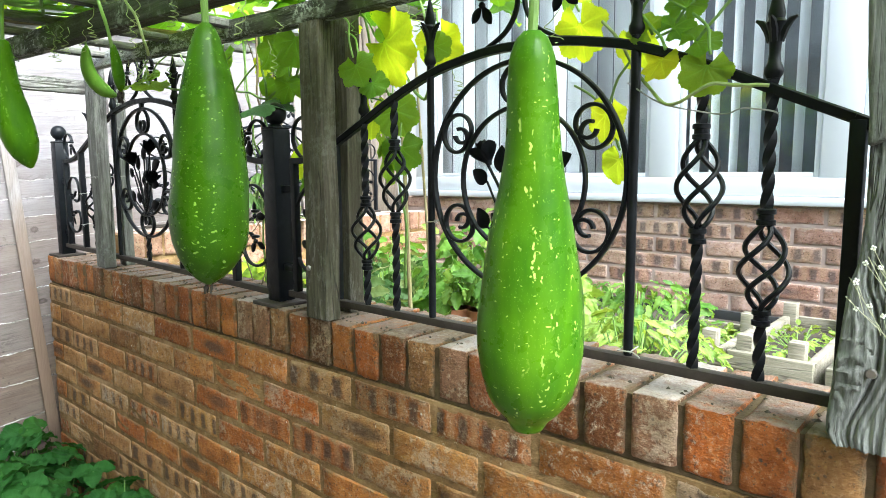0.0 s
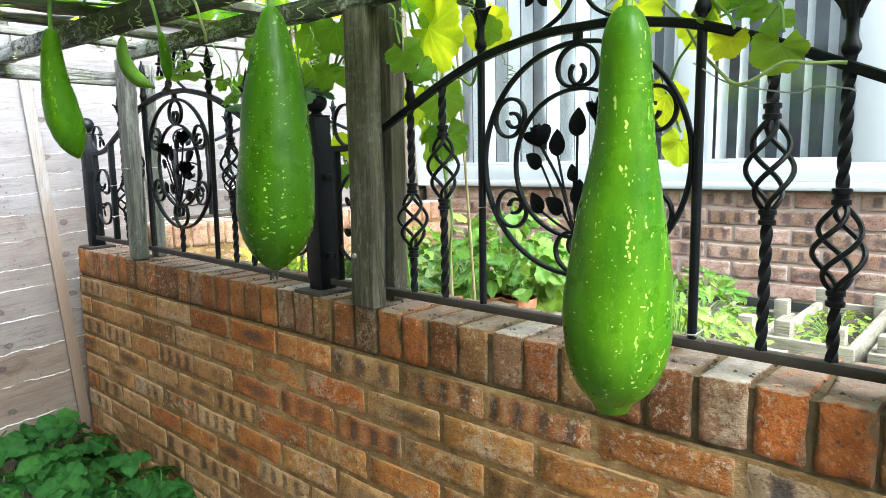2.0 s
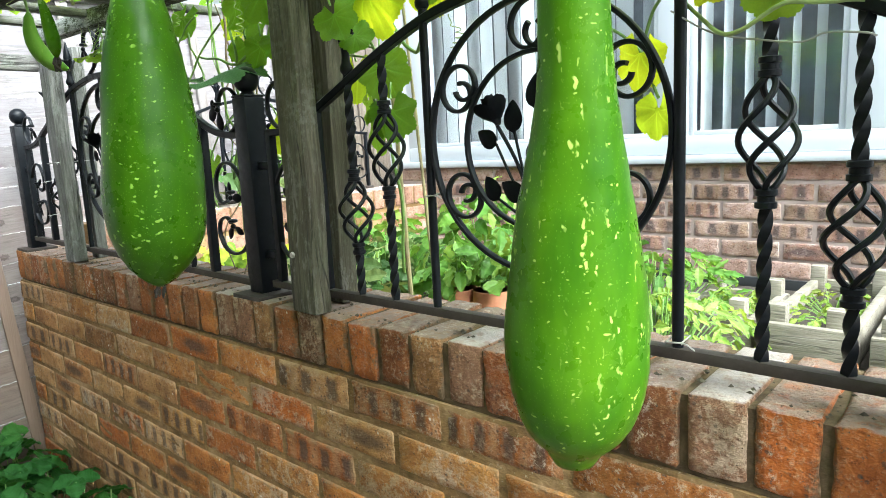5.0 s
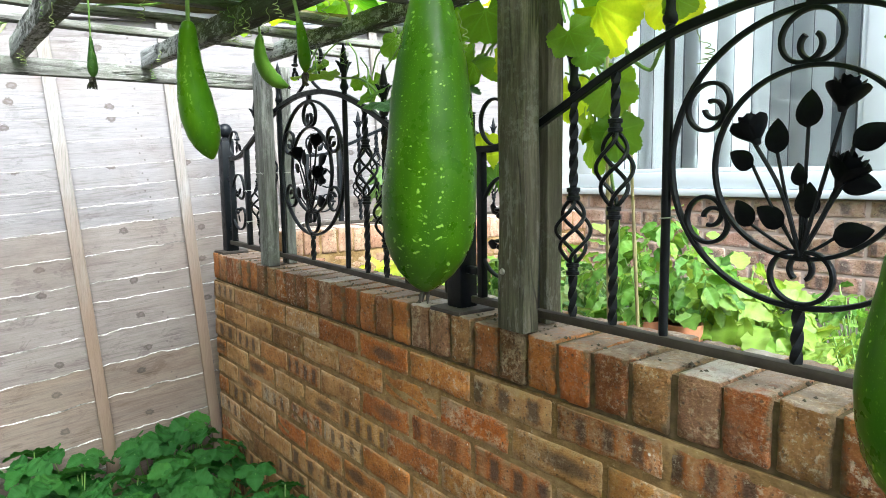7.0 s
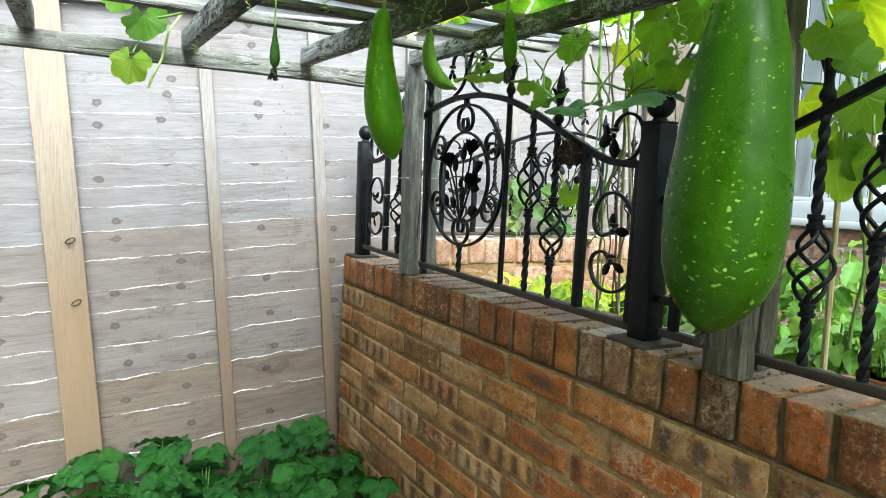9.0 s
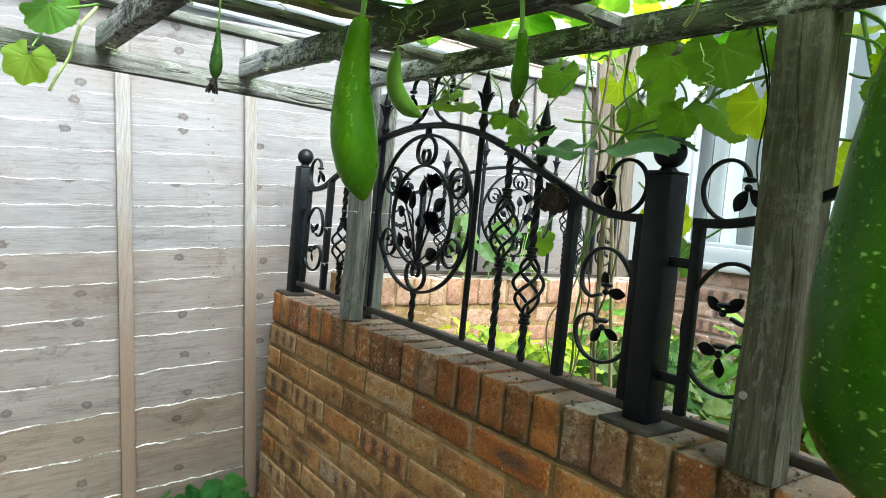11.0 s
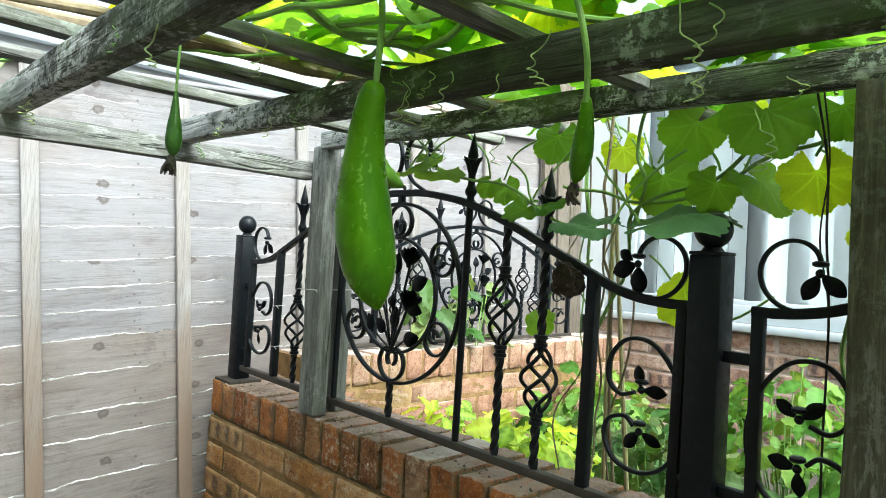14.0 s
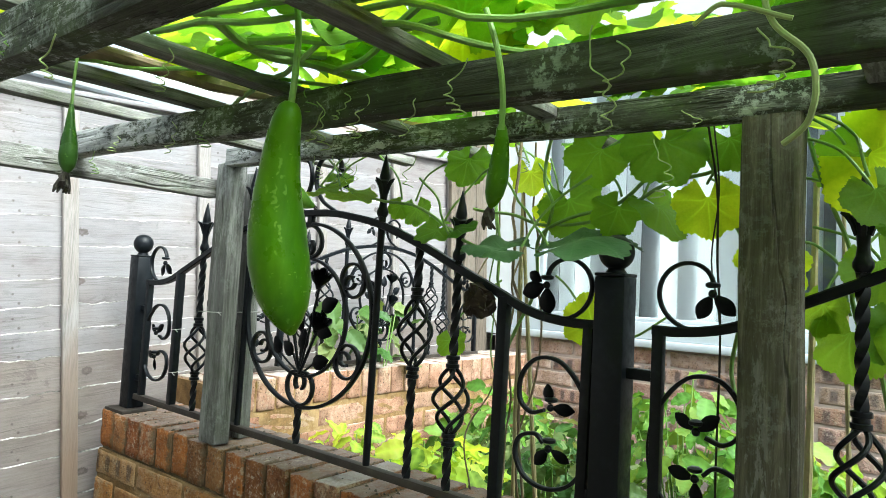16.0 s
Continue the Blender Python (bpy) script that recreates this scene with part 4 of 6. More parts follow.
def iron_leaf(bm, x, z, angle, length=0.042, width=0.026, y=0.0, cup=0.004, tip=0.75):
    """A cupped, pointed leaf of sheet iron; angle is where its tip points."""
    ca, sa = math.cos(radians(angle)), math.sin(radians(angle))
    n, rows = 9, []
    for i in range(n + 1):
        t = i / n
        half = width / 2 * (math.sin(math.pi * t ** tip)) ** 0.8 + 0.0008
        u = (t - 0.5) * length
        row = []
        for k in (-1, -0.5, 0, 0.5, 1):
            v = k * half
            d = cup * (1 - k * k) * math.sin(math.pi * t) - 0.003 * t * t
            row.append((x + u * ca - v * sa, y - d, z + u * sa + v * ca))
        rows.append(row)
    vs = [[bm.verts.new(p) for p in row] for row in rows]
    made = []
    for a, b in zip(vs, vs[1:]):
        for j in range(4):
            made.append(bm.faces.new((a[j], a[j + 1], b[j + 1], b[j])))
    bmesh.ops.solidify(bm, geom=made, thickness=0.0016)
    return bm


def iron_rose(parent, x, z, angle, y, size=0.040):
    """A half open rose of curled iron petals round a small cup."""
    lean = Matrix.Translation((x, y, z)) @ Matrix.Rotation(radians(90 - angle), 4, "Y")
    bm = bmesh.new()
    bmesh.ops.create_cone(bm, cap_ends=True, segments=10, radius1=0.004, radius2=size * 0.24, depth=size * 0.34, matrix=lean @ Matrix.Translation((0, 0, -size * 0.46)))
    rose = part("rose", bm, iron, parent)
    for ring, (rad, h, n, open_) in enumerate(((0.24, 0.95, 3, 0.02), (0.40, 0.86, 4, 0.10), (0.50, 0.72, 4, 0.30))):
        for k in range(n):
            a0 = 2 * math.pi * k / n + ring * 0.6
            rows, bm = [], bmesh.new()
            for i in range(6):
                t = i / 5
                r = size * rad * (math.sin(0.35 + 1.35 * t)) + size * open_ * t * t * 0.5
                zz = size * (-0.45 + h * t)
                half = (math.pi / n) * 1.25 * (1 - 0.5 * t * t * t)
                rows.append([bm.verts.new(lean @ Vector((math.cos(a0 + half * s) * r, math.sin(a0 + half * s) * r, zz - abs(s) * 0.1 * size * t))) for s in (-1, -0.5, 0, 0.5, 1)])
            for p, q in zip(rows, rows[1:]):
                for j in range(4):
                    bm.faces.new((p[j], p[j + 1], q[j + 1], q[j]))
            bmesh.ops.solidify(bm, geom=bm.faces[:], thickness=0.0014)
            part("petal", bm, iron, rose)
    return rose


def trefoil(parent, x, z, angle, y, size=0.034, spread=((-36, 1.0), (36, 1.05)), wide=0.50):
    knob = part("trefoil", ball(bmesh.new(), (x, y - 0.001, z), 0.006, 8), iron, parent)
    part("collar", lathe(bmesh.new(), [(x, y, z + d) for d in (0.008, 0.010, 0.014, 0.016)], [0.006, 0.010, 0.010, 0.006], 12), iron, knob)
    for da, k in spread:
        a = radians(angle + da)
        part("leaf", iron_leaf(bmesh.new(), x + math.cos(a) * size * 0.55, z + math.sin(a) * size * 0.55, angle + da, size * k, size * wide * min(1.0, k), y, 0.003, 1.2), iron, knob)
    return knob


def twisted(bm, x, y, z0, z1, r=0.0062):
    n = max(4, int((z1 - z0) / 0.004))
    return sweep(bm, [(x, y, z0 + (z1 - z0) * i / n) for i in range(n + 1)], r, square=True, twist=0.24)


def collar(x, y, z):
    bm = bmesh.new()
    lathe(bm, [(x, y, z + d) for d in (-0.011, -0.010, -0.004, -0.003, 0.003, 0.004, 0.010, 0.011)],
          [0.0095, 0.012, 0.012, 0.0095, 0.0095, 0.012, 0.012, 0.0095], 12)
    return bm


def basket(x, y, z0, z1, r=0.025):
    bm = bmesh.new()
    for k in range(4):
        pts = []
        for i in range(23):
            t = i / 22
            a = math.pi / 2 * k + 1.35 * math.pi * t
            rr = 0.005 + r * math.sin(math.pi * t) ** 0.85
            pts.append((x + math.cos(a) * rr, y + math.sin(a) * rr, z0 + (z1 - z0) * t))
        sweep(bm, pts, 0.0036, 7)
    return bm


def finial(x, y, z):
    """A lily cup with a spear point; z is the underside."""
    bm = bmesh.new()
    lathe(bm, [(x, y, z + d) for d in (0, 0.006, 0.012, 0.020, 0.030, 0.055, 0.068, 0.072)],
          [0.008, 0.0115, 0.0115, 0.008, 0.0068, 0.0085, 0.0125, 0.010], 12)
    for k in range(4):
        a = math.pi / 2 * k
        pts = [(x + math.cos(a) * r, y + math.sin(a) * r, z + d) for r, d in ((0.005, 0.045), (0.010, 0.060), (0.017, 0.0695), (0.024, 0.073))]
        sweep(bm, pts, [0.005, 0.005, 0.004, 0.0016], 6)
    lathe(bm, [(x, y, z + d) for d in (0.068, 0.078, 0.088, 0.105, 0.122)], [0.009, 0.0105, 0.0085, 0.005, 0.0008], 10)
    return bm


def make_panel(cx, y):
    """One railing panel: arch, circle with a bouquet of roses, twisted bars, wings with scrolls."""
    p = thing("iron_railing", (cx, y, TOP), "black wrought iron railing panel with roses, scrolls and twisted bars", "railing", "railing panels")

    def at(pts, dy=0.0):
        return [(cx + u, y + dy, z) for u, z in pts]

    box_rail = made_box((cx - 0.655, y - 0.009, 1.082), (cx + 0.655, y + 0.009, 1.097), 0.002)
    part("bottom_rail", box_rail, iron_dusty, p, "dusty brown-black rail")
    half = [(0, 1.577), (0.06, 1.576), (0.12, 1.568), (0.20, 1.551), (0.30, 1.514), (0.385, 1.475), (0.476, 1.434)]
    wing = [(0.476, 1.434), (0.515, 1.416), (0.555, 1.405), (0.60, 1.400), (0.635, 1.400)]
    line = [(-u, z) for u, z in half[::-1]] + half[1:]
    part("top_rail", sweep(bmesh.new(), smooth_line(at(line), 6), 0, flat=(0.016, 0.014)), iron, p)
    for s in (-1, 1):
        part("wing_rail", sweep(bmesh.new(), smooth_line(at([(s * u, z) for u, z in wing]), 6), 0, flat=(0.016, 0.014)), iron, p)
        part("upright", made_box((cx + s * 0.480 - 0.009, y - 0.009, 1.096), (cx + s * 0.480 + 0.009, y + 0.009, 1.432), 0.002), iron, p)
        part("stub_upright", made_box((cx + s * 0.627 - 0.008, y - 0.008, 1.096), (cx + s * 0.627 + 0.008, y + 0.008, 1.404), 0.002), iron, p)
        # plain bar with a spear
        bar = part("bar", sweep(bmesh.new(), [(cx + s * 0.2, y, 1.096), (cx + s * 0.2, y, 1.3), (cx + s * 0.2, y, 1.57)], 0.0072, 10), iron, p)
        part("finial", finial(cx + s * 0.2, y, 1.566), iron, p)
        # twisted bars with baskets
        for u, zb0, zb1, zt in ((0.297, 1.296, 1.414, 1.515), (0.384, 1.194, 1.302, 1.49)):
            x = cx + s * u
            part("twisted_bar", twisted(bmesh.new(), x, y, 1.096, zb0), iron, p)
            part("twisted_bar", twisted(bmesh.new(), x, y, zb1, zt), iron, p)
            part("basket", basket(x, y, zb0 - 0.002, zb1 + 0.002), iron, p)
            part("collar", collar(x, y, zb0 - 0.012), iron, p)
            part("collar", collar(x, y, zb1 + 0.012), iron, p)
        part("finial", finial(cx + s * 0.384, y, 1.488), iron, p)
        # scrolls of the wing
        up = curl(0.572, 1.404, -4, 1, 0.056, 0.027, 276)
        up = [(s * u, z) for u, z in up]
        part("wing_scroll", sweep(bmesh.new(), at(up), 0, flat=(0.009, 0.0055)), iron, p)
        ex, ez = up[-1]
        trefoil(p, cx + ex, ez - 0.010, -90 - s * 8, y - 0.002, 0.044 if s > 0 else 0.038, ((-62, 1.0), (12, 1.0), (-112, 0.62)) if s > 0 else ((-38, 1.0), (38, 1.0)), 0.60 if s > 0 else 0.54)
        low = [(0.560, 1.262), (0.537, 1.256), (0.517, 1.274), (0.519, 1.312), (0.545, 1.340), (0.585, 1.338), (0.620, 1.300), (0.636, 1.250), (0.632, 1.200),
               (0.608, 1.160), (0.570, 1.145), (0.533, 1.155), (0.514, 1.186), (0.520, 1.214), (0.546, 1.224), (0.562, 1.212)]
        part("wing_scroll", sweep(bmesh.new(), smooth_line(at([(s * u, z) for u, z in low]), 5), 0, flat=(0.009, 0.006)), iron, p)
        for (u, z), a in (((0.572, 1.268), 70), ((0.572, 1.206), -60)):
            trefoil(p, cx + s * u, z, a if s > 0 else 180 - a, y - 0.002, 0.036, ((-70, 1.0), (35, 0.9)))
        # crest above the arch
        crest = [(0.075, 1.578), (0.030, 1.603), (0.008, 1.640), (0.014, 1.682), (0.045, 1.700), (0.075, 1.686), (0.080, 1.660)]
        part("crest_scroll", sweep(bmesh.new(), smooth_line(at([(s * u, z) for u, z in crest]), 6), 0, flat=(0.009, 0.006)), iron, p)
        trefoil(p, cx + s * 0.078, 1.652, -90 + s * 8, y - 0.002, 0.034)
    ring = [(0.1915 * math.cos(2 * math.pi * i / 64), 1.3635 + 0.1915 * math.sin(2 * math.pi * i / 64)) for i in range(64)]
    part("outer_ring", sweep(bmesh.new(), at(ring), 0, flat=(0.011, 0.007), closed=True), iron, p)
    ring = [(0.1225 * math.cos(2 * math.pi * i / 56), 1.3585 + 0.1225 * math.sin(2 * math.pi * i / 56)) for i in range(56)]
    part("inner_ring", sweep(bmesh.new(), at(ring), 0, flat=(0.010, 0.006), closed=True), iron, p)
    part("ring_block", made_box((cx - 0.007, y - 0.006, 1.552), (cx + 0.007, y + 0.006, 1.573), 0.002), iron, p)
    part("foot_bar", twisted(bmesh.new(), cx, y, 1.096, 1.176), iron, p)
    for ang, r in ((90, 0.040), (270, 0.042), (150, 0.036), (30, 0.036), (212, 0.036), (328, 0.036)):
        bx, bz = 0.187 * math.cos(radians(ang)), 1.3635 + 0.187 * math.sin(radians(ang))
        part("scroll", flat_bar(at(c_scroll(bx, bz, ang, r))), iron, p)
    # bouquet
    base = (0.0, 1.240)
    for u, z in ((-0.070, 1.407), (0.046, 1.444), (0.051, 1.353)):
        mid = (u * 0.45 + 0.004, base[1] + (z - base[1]) * 0.5)
        part("stem", sweep(bmesh.new(), smooth_line(at([base, mid, (u, z - 0.012)], -0.004), 6), 0.0028, 7), iron, p)
        iron_rose(p, cx + u, z, math.degrees(math.atan2(z - mid[1], u - mid[0])), y - 0.006)
    for u, z, a, ln in ((-0.036, 1.395, 92, 0.046), (-0.083, 1.366, 150, 0.040), (0.003, 1.427, 88, 0.048), (0.076, 1.390, 25, 0.048), (-0.077, 1.293, 125, 0.042), (-0.041, 1.290, 150, 0.044),
                        (0.006, 1.312, 88, 0.046), (0.060, 1.272, 15, 0.046), (0.064, 1.334, -12, 0.046), (-0.006, 1.345, 100, 0.03)):
        sx, sz = u - math.cos(radians(a)) * ln * 0.45, z - math.sin(radians(a)) * ln * 0.45
        part("stem", sweep(bmesh.new(), smooth_line(at([base, (sx * 0.55, (base[1] + sz) / 2), (sx, sz)], -0.002), 5), 0.0023, 6), iron, p)
        part("leaf", iron_leaf(bmesh.new(), cx + u, z, a, ln, ln * 0.66, y - 0.004), iron, p)
    return p


panel = make_panel(C2, IRON)
copy_thing(panel, pose(C1, IRON, TOP + 0.003, 0, 0.8, 0) @ Matrix.Diagonal((1.05, 1, 1.02, 1)))
copy_thing(panel, pose(-2.745, 1.90, TOP + 0.066, 0, 0, 90) @ Matrix.Diagonal((1, 1, 0.9, 1)))["label"] = "black wrought iron railing panel on the side wall"
copy_thing(panel, pose(C2 + 1.395, IRON, TOP))


def make_bollard(x, y, reach=0.060):
    p = thing("railing_post", (x, y, TOP), "square black iron post with a ball on top", "post", "railing posts")
    part("base_plate", made_box((x - 0.05, y - 0.05, TOP - 0.001), (x + 0.05, y + 0.05, TOP + 0.008), 0.002), iron_dusty, p, "rusty base plate")
    part("shaft", made_box((x - 0.0235, y - 0.0235, TOP + 0.008), (x + 0.0235, y + 0.0235, 1.474), 0.003), iron, p)
    part("cap", made_box((x - 0.024, y - 0.024, 1.474), (x + 0.024, y + 0.024, 1.479), 0.002), iron, p)
    bm = bmesh.new()
    lathe(bm, [(x, y, 1.480 + d) for d in (0, 0.004, 0.008)], [0.016, 0.013, 0.010], 14)
    part("neck", bm, iron, p)
    part("ball", ball(bmesh.new(), (x, y, 1.510), 0.0265, 20), iron, p)
    for a, b in ((-reach, -0.020), (0.020, 0.060)):
        for z in (1.15, 1.335):
            part("lug", made_box((x + a, y - 0.007, z - 0.008), (x + b, y + 0.007, z + 0.008), 0.002), iron, p)
    return p


post_ = make_bollard(C2 - 0.694, IRON, 0.036)
copy_thing(post_, pose(-2.803, IRON + 0.005, TOP) @ Matrix.Diagonal((1, 1, 1.035, 1)))
make_bollard(C2 + 0.6975, IRON)


# ---- gourds ----
def gourd(top, tip, profile, mat_, label, bend=(0, 0, 0), stem=((0, 0, 0.1),), stem_r=0.005, lump=0.06, seed=0, flower=0.0, name="bottle_gourd"):
    """A hanging gourd: body along a bent spine, stalk above, withered flower below. profile: (share of the length, radius)."""
    top, tip, bend = Vector(top), Vector(tip), Vector(bend)
    g = thing(name, top, label, "gourd", "hanging gourds")
    n = 64
    spine, radii = [], []
    for i in range(n + 1):
        f = i / n
        spine.append(top.lerp(tip, f) + bend * (4 * f * (1 - f)))
        for (fa, ra), (fb, rb_) in zip(profile, profile[1:]):
            if fa <= f <= fb:
                k = (f - fa) / (fb - fa)
                k = k * k * (3 - 2 * k) * 0.35 + k * 0.65
                radii.append(ra + (rb_ - ra) * k)
                break
    part("body", lathe(bmesh.new(), spine, radii, 28, lump, seed), mat_, g)
    pts = smooth_line([top + Vector((0, 0, -0.006))] + [top + Vector(q) for q in stem], 6)
    part("stalk", sweep(bmesh.new(), pts, [stem_r * (1.5 if i == 0 else 1.0) for i in range(len(pts))], 9), stalk_green, g, "ribbed green stalk")
    if flower:
        bm = bmesh.new()
        rnd = random.Random(seed)
        for k in range(5):
            q = [tip + Vector((0, 0, 0.002))]
            for j in range(4):
                q.append(q[-1] + Vector((rnd.uniform(-1, 1), rnd.uniform(-1, 1), -1.1)) * flower * 0.25)
            sweep(bm, q, [flower * 0.11, flower * 0.14, flower * 0.16, flower * 0.12, flower * 0.05], 6)
        part("withered_flower", bm, dry_flower, g, "withered brown flower")
    return g


gourd((-0.420, 0.592, 1.507), (-0.452, 0.636, 1.090),
      [(0, 0.008), (0.02, 0.0165), (0.06, 0.0218), (0.13, 0.0242), (0.2, 0.0260), (0.27, 0.0286), (0.34, 0.0329), (0.41, 0.0382), (0.48, 0.0440), (0.55, 0.0488), (0.62, 0.0530), (0.69, 0.0560), (0.76, 0.0567),
       (0.82, 0.0542), (0.87, 0.0488), (0.91, 0.0405), (0.938, 0.0305), (0.958, 0.0228), (0.98, 0.0192), (0.993, 0.0145), (1, 0.006)],
      gourd_bright, "large bright green bottle gourd with pale flecks", (0.004, 0, 0), ((0.002, 0, 0.03), (-0.004, 0.004, 0.09), (0.0, 0.006, 0.14)), 0.0048, 0.05, 3)
gourd((-0.892, 0.522, 1.572), (-0.898, 0.512, 1.222),
      [(0, 0.007), (0.02, 0.0137), (0.06, 0.0190), (0.12, 0.0248), (0.2, 0.0315), (0.3, 0.0383), (0.4, 0.0436), (0.5, 0.0478), (0.6, 0.0513), (0.68, 0.0528), (0.76, 0.0520), (0.83, 0.0486), (0.885, 0.0420), (0.93, 0.0330), (0.962, 0.0230), (0.985, 0.0140), (1, 0.005)],
      gourd_green, "large dark green gourd with pale speckles", (0.006, 0, 0), ((0.0, 0, 0.03), (-0.004, 0.004, 0.08), (0.004, 0.03, 0.13)), 0.005, 0.06, 7, 0.014)
gourd((-1.526, 0.460, 1.628), (-1.548, 0.498, 1.386),
      [(0, 0.006), (0.02, 0.0115), (0.06, 0.0150), (0.15, 0.0178), (0.27, 0.0210), (0.4, 0.0255), (0.55, 0.0305), (0.68, 0.0328), (0.8, 0.0305), (0.88, 0.0245), (0.94, 0.0165), (0.975, 0.0095), (1, 0.003)],
      gourd_dark, "slim green gourd hanging from the roof beams", (-0.014, -0.008, 0), ((0.004, 0, 0.03), (0.0, 0.004, 0.07), (-0.012, 0.01, 0.105)), 0.0036, 0.05, 12)
gourd((-1.915, 0.755, 1.705), (-1.905, 0.822, 1.580),
      [(0, 0.004), (0.06, 0.010), (0.2, 0.0150), (0.4, 0.0185), (0.6, 0.0200), (0.78, 0.0182), (0.9, 0.0120), (0.97, 0.006), (1, 0.002)],
      gourd_pale, "small curved pale green gourd", (-0.022, -0.018, -0.018), ((0.002, -0.004, 0.02), (0.004, -0.01, 0.05)), 0.003, 0.05, 15, 0.008)
gourd((-1.350, 0.588, 1.614), (-1.373, 0.608, 1.531),
      [(0, 0.003), (0.05, 0.0055), (0.2, 0.0075), (0.45, 0.0100), (0.65, 0.0115), (0.82, 0.0100), (0.93, 0.0065), (1, 0.002)],
      gourd_dark, "thin young gourd with a withered flower", (0.004, 0.0, 0), ((0.006, -0.010, 0.03), (0.004, -0.020, 0.07), (-0.012, -0.020, 0.115)), 0.0032, 0.04, 18, 0.022)
gourd((-1.772, 0.347, 1.630), (-1.767, 0.346, 1.551),
      [(0, 0.002), (0.08, 0.0032), (0.3, 0.0052), (0.55, 0.0085), (0.75, 0.0100), (0.88, 0.0085), (0.96, 0.005), (1, 0.002)],
      gourd_tiny, "tiny young gourd with a dried flower", (0, 0, 0), ((0.001, 0, 0.03), (0.003, 0, 0.06), (0.004, -0.004, 0.118)), 0.0017, 0.03, 21, 0.022)
gourd((-1.545, 1.075, 1.628), (-1.525, 1.09, 1.585),
      [(0, 0.002), (0.1, 0.003), (0.3, 0.004), (0.6, 0.0085), (0.8, 0.0095), (0.93, 0.006), (1, 0.002)],
      gourd_tiny, "tiny bud gourd on the vine", (0, 0, 0), ((-0.006, 0, 0.02), (-0.02, 0, 0.06)), 0.0018, 0.03, 24, 0.008)


# ---- vine ----
def lobed_leaf_mesh(name, mat_, seed, n=96, rings=6, cut=0.15, tooth=0.05, cup=0.12, droop=0.1):
    """A broad lobed leaf, one unit wide, its stalk at the origin, its tip along +y, its face up."""
    rnd = random.Random(seed)
    veins = [math.radians(a) for a in (0, 48, -48, 100, -100)]
    ph = rnd.uniform(0, 6)
    bm = bmesh.new()
    lay_ = bm.verts.layers.float.new("vein")
    c = bm.verts.new((0, 0, 0))
    c[lay_] = 1.0
    grid = []
    for j in range(n + 1):
        a = math.radians(-158 + 316 * j / n)
        near = min(abs(a - v) for v in veins)
        r = 0.46 * (1 + 0.10 * math.cos(a)) * (1 - cut * min(1.0, (near / 0.42)) ** 2) + tooth * (0.5 + 0.5 * math.cos(a * 46 + ph + 1.5 * math.sin(a * 5))) * 0.5 + rnd.uniform(-0.008, 0.008)
        row = []
        for i in range(1, rings + 1):
            t = i / rings
            x, y = math.sin(a) * r * t, math.cos(a) * r * t + 0.06
            arc = near * r * t
            vein = math.exp(-(arc / 0.010) ** 2) * (1 - 0.55 * t)
            wave = noise.noise(Vector((x * 3 + seed, y * 3, 0.3))) * 0.10
            z = cup * (x * x) * 1.6 - droop * (t * r) ** 2 * 2.2 + wave + 0.010 * (1 - vein) * math.sin(math.pi * min(1, near / 0.42)) * t
            z += 0.03 * math.sin(a * 7 + ph) * t ** 4
            v = bm.verts.new((x, y, z))
            v[lay_] = vein
            row.append(v)
        grid.append(row)
    for p, q in zip(grid, grid[1:]):
        bm.faces.new((c, q[0], p[0]))
        for i in range(rings - 1):
            bm.faces.new((p[i], q[i], q[i + 1], p[i + 1]))
    for fc in bm.faces:
        fc.smooth = True
    bmesh.ops.recalc_face_normals(bm, faces=bm.faces[:])
    me = bpy.data.meshes.new(name)
    bm.to_mesh(me)
    bm.free()
    me.materials.append(mat_)
    return me


green_leaves = [lobed_leaf_mesh("leaf", leaf_vine, i) for i in range(7)]
hung_leaves = [lobed_leaf_mesh("leaf", leaf_hung, 10 + i) for i in range(7)]
dark_leaves = [lobed_leaf_mesh("leaf", leaf_flat_dark, 20 + i) for i in range(2)]
yellow_leaves = [lobed_leaf_mesh("leaf", leaf_yellow, 30 + i) for i in range(3)]
vine = thing("gourd_vine", (-0.9, 0.9, 1.66), "climbing gourd vine with broad green leaves over the timber roof", "vine")
rv = random.Random(77)


def put_leaf(parent, me, p, size, normal, tip, name="leaf"):
    n = Vector(normal).normalized()
    t = Vector(tip)
    t = (t - n * t.dot(n)).normalized()
    x = t.cross(n)
    # the leaf's middle lies at p
    m = Matrix.Translation(p) @ Matrix((x, t, n)).transposed().to_4x4() @ Matrix.Diagonal((size, size, size, 1)) @ Matrix.Translation((0, -0.12, 0))
    if parent is None:
        return me, m
    ob = new(name, me)
    ob.matrix_basis = m
    hang(ob, parent)
    return ob


def joined_leaves(name, leaves, parent):
    """Many far leaves in one mesh, with their veins."""
    verts, faces, veins, materials, slots = [], [], [], [], []
    for me, m in leaves:
        if me.materials[0] not in materials:
            materials.append(me.materials[0])
        base = len(verts)
        verts += [m @ v.co for v in me.vertices]
        veins += [d.value for d in me.attributes["vein"].data]
        faces += [tuple(base + i for i in p.vertices) for p in me.polygons]
        slots += [materials.index(me.materials[0])] * len(me.polygons)
    out = bpy.data.meshes.new(name)
    out.from_pydata(verts, [], faces)
    out.attributes.new("vein", "FLOAT", "POINT").data.foreach_set("value", veins)
    for q in materials:
        out.materials.append(q)
    out.polygons.foreach_set("material_index", slots)
    out.polygons.foreach_set("use_smooth", [True] * len(out.polygons))
    ob = hang(new(name, out), parent)
    ob["kind"] = "stuff"
    return ob


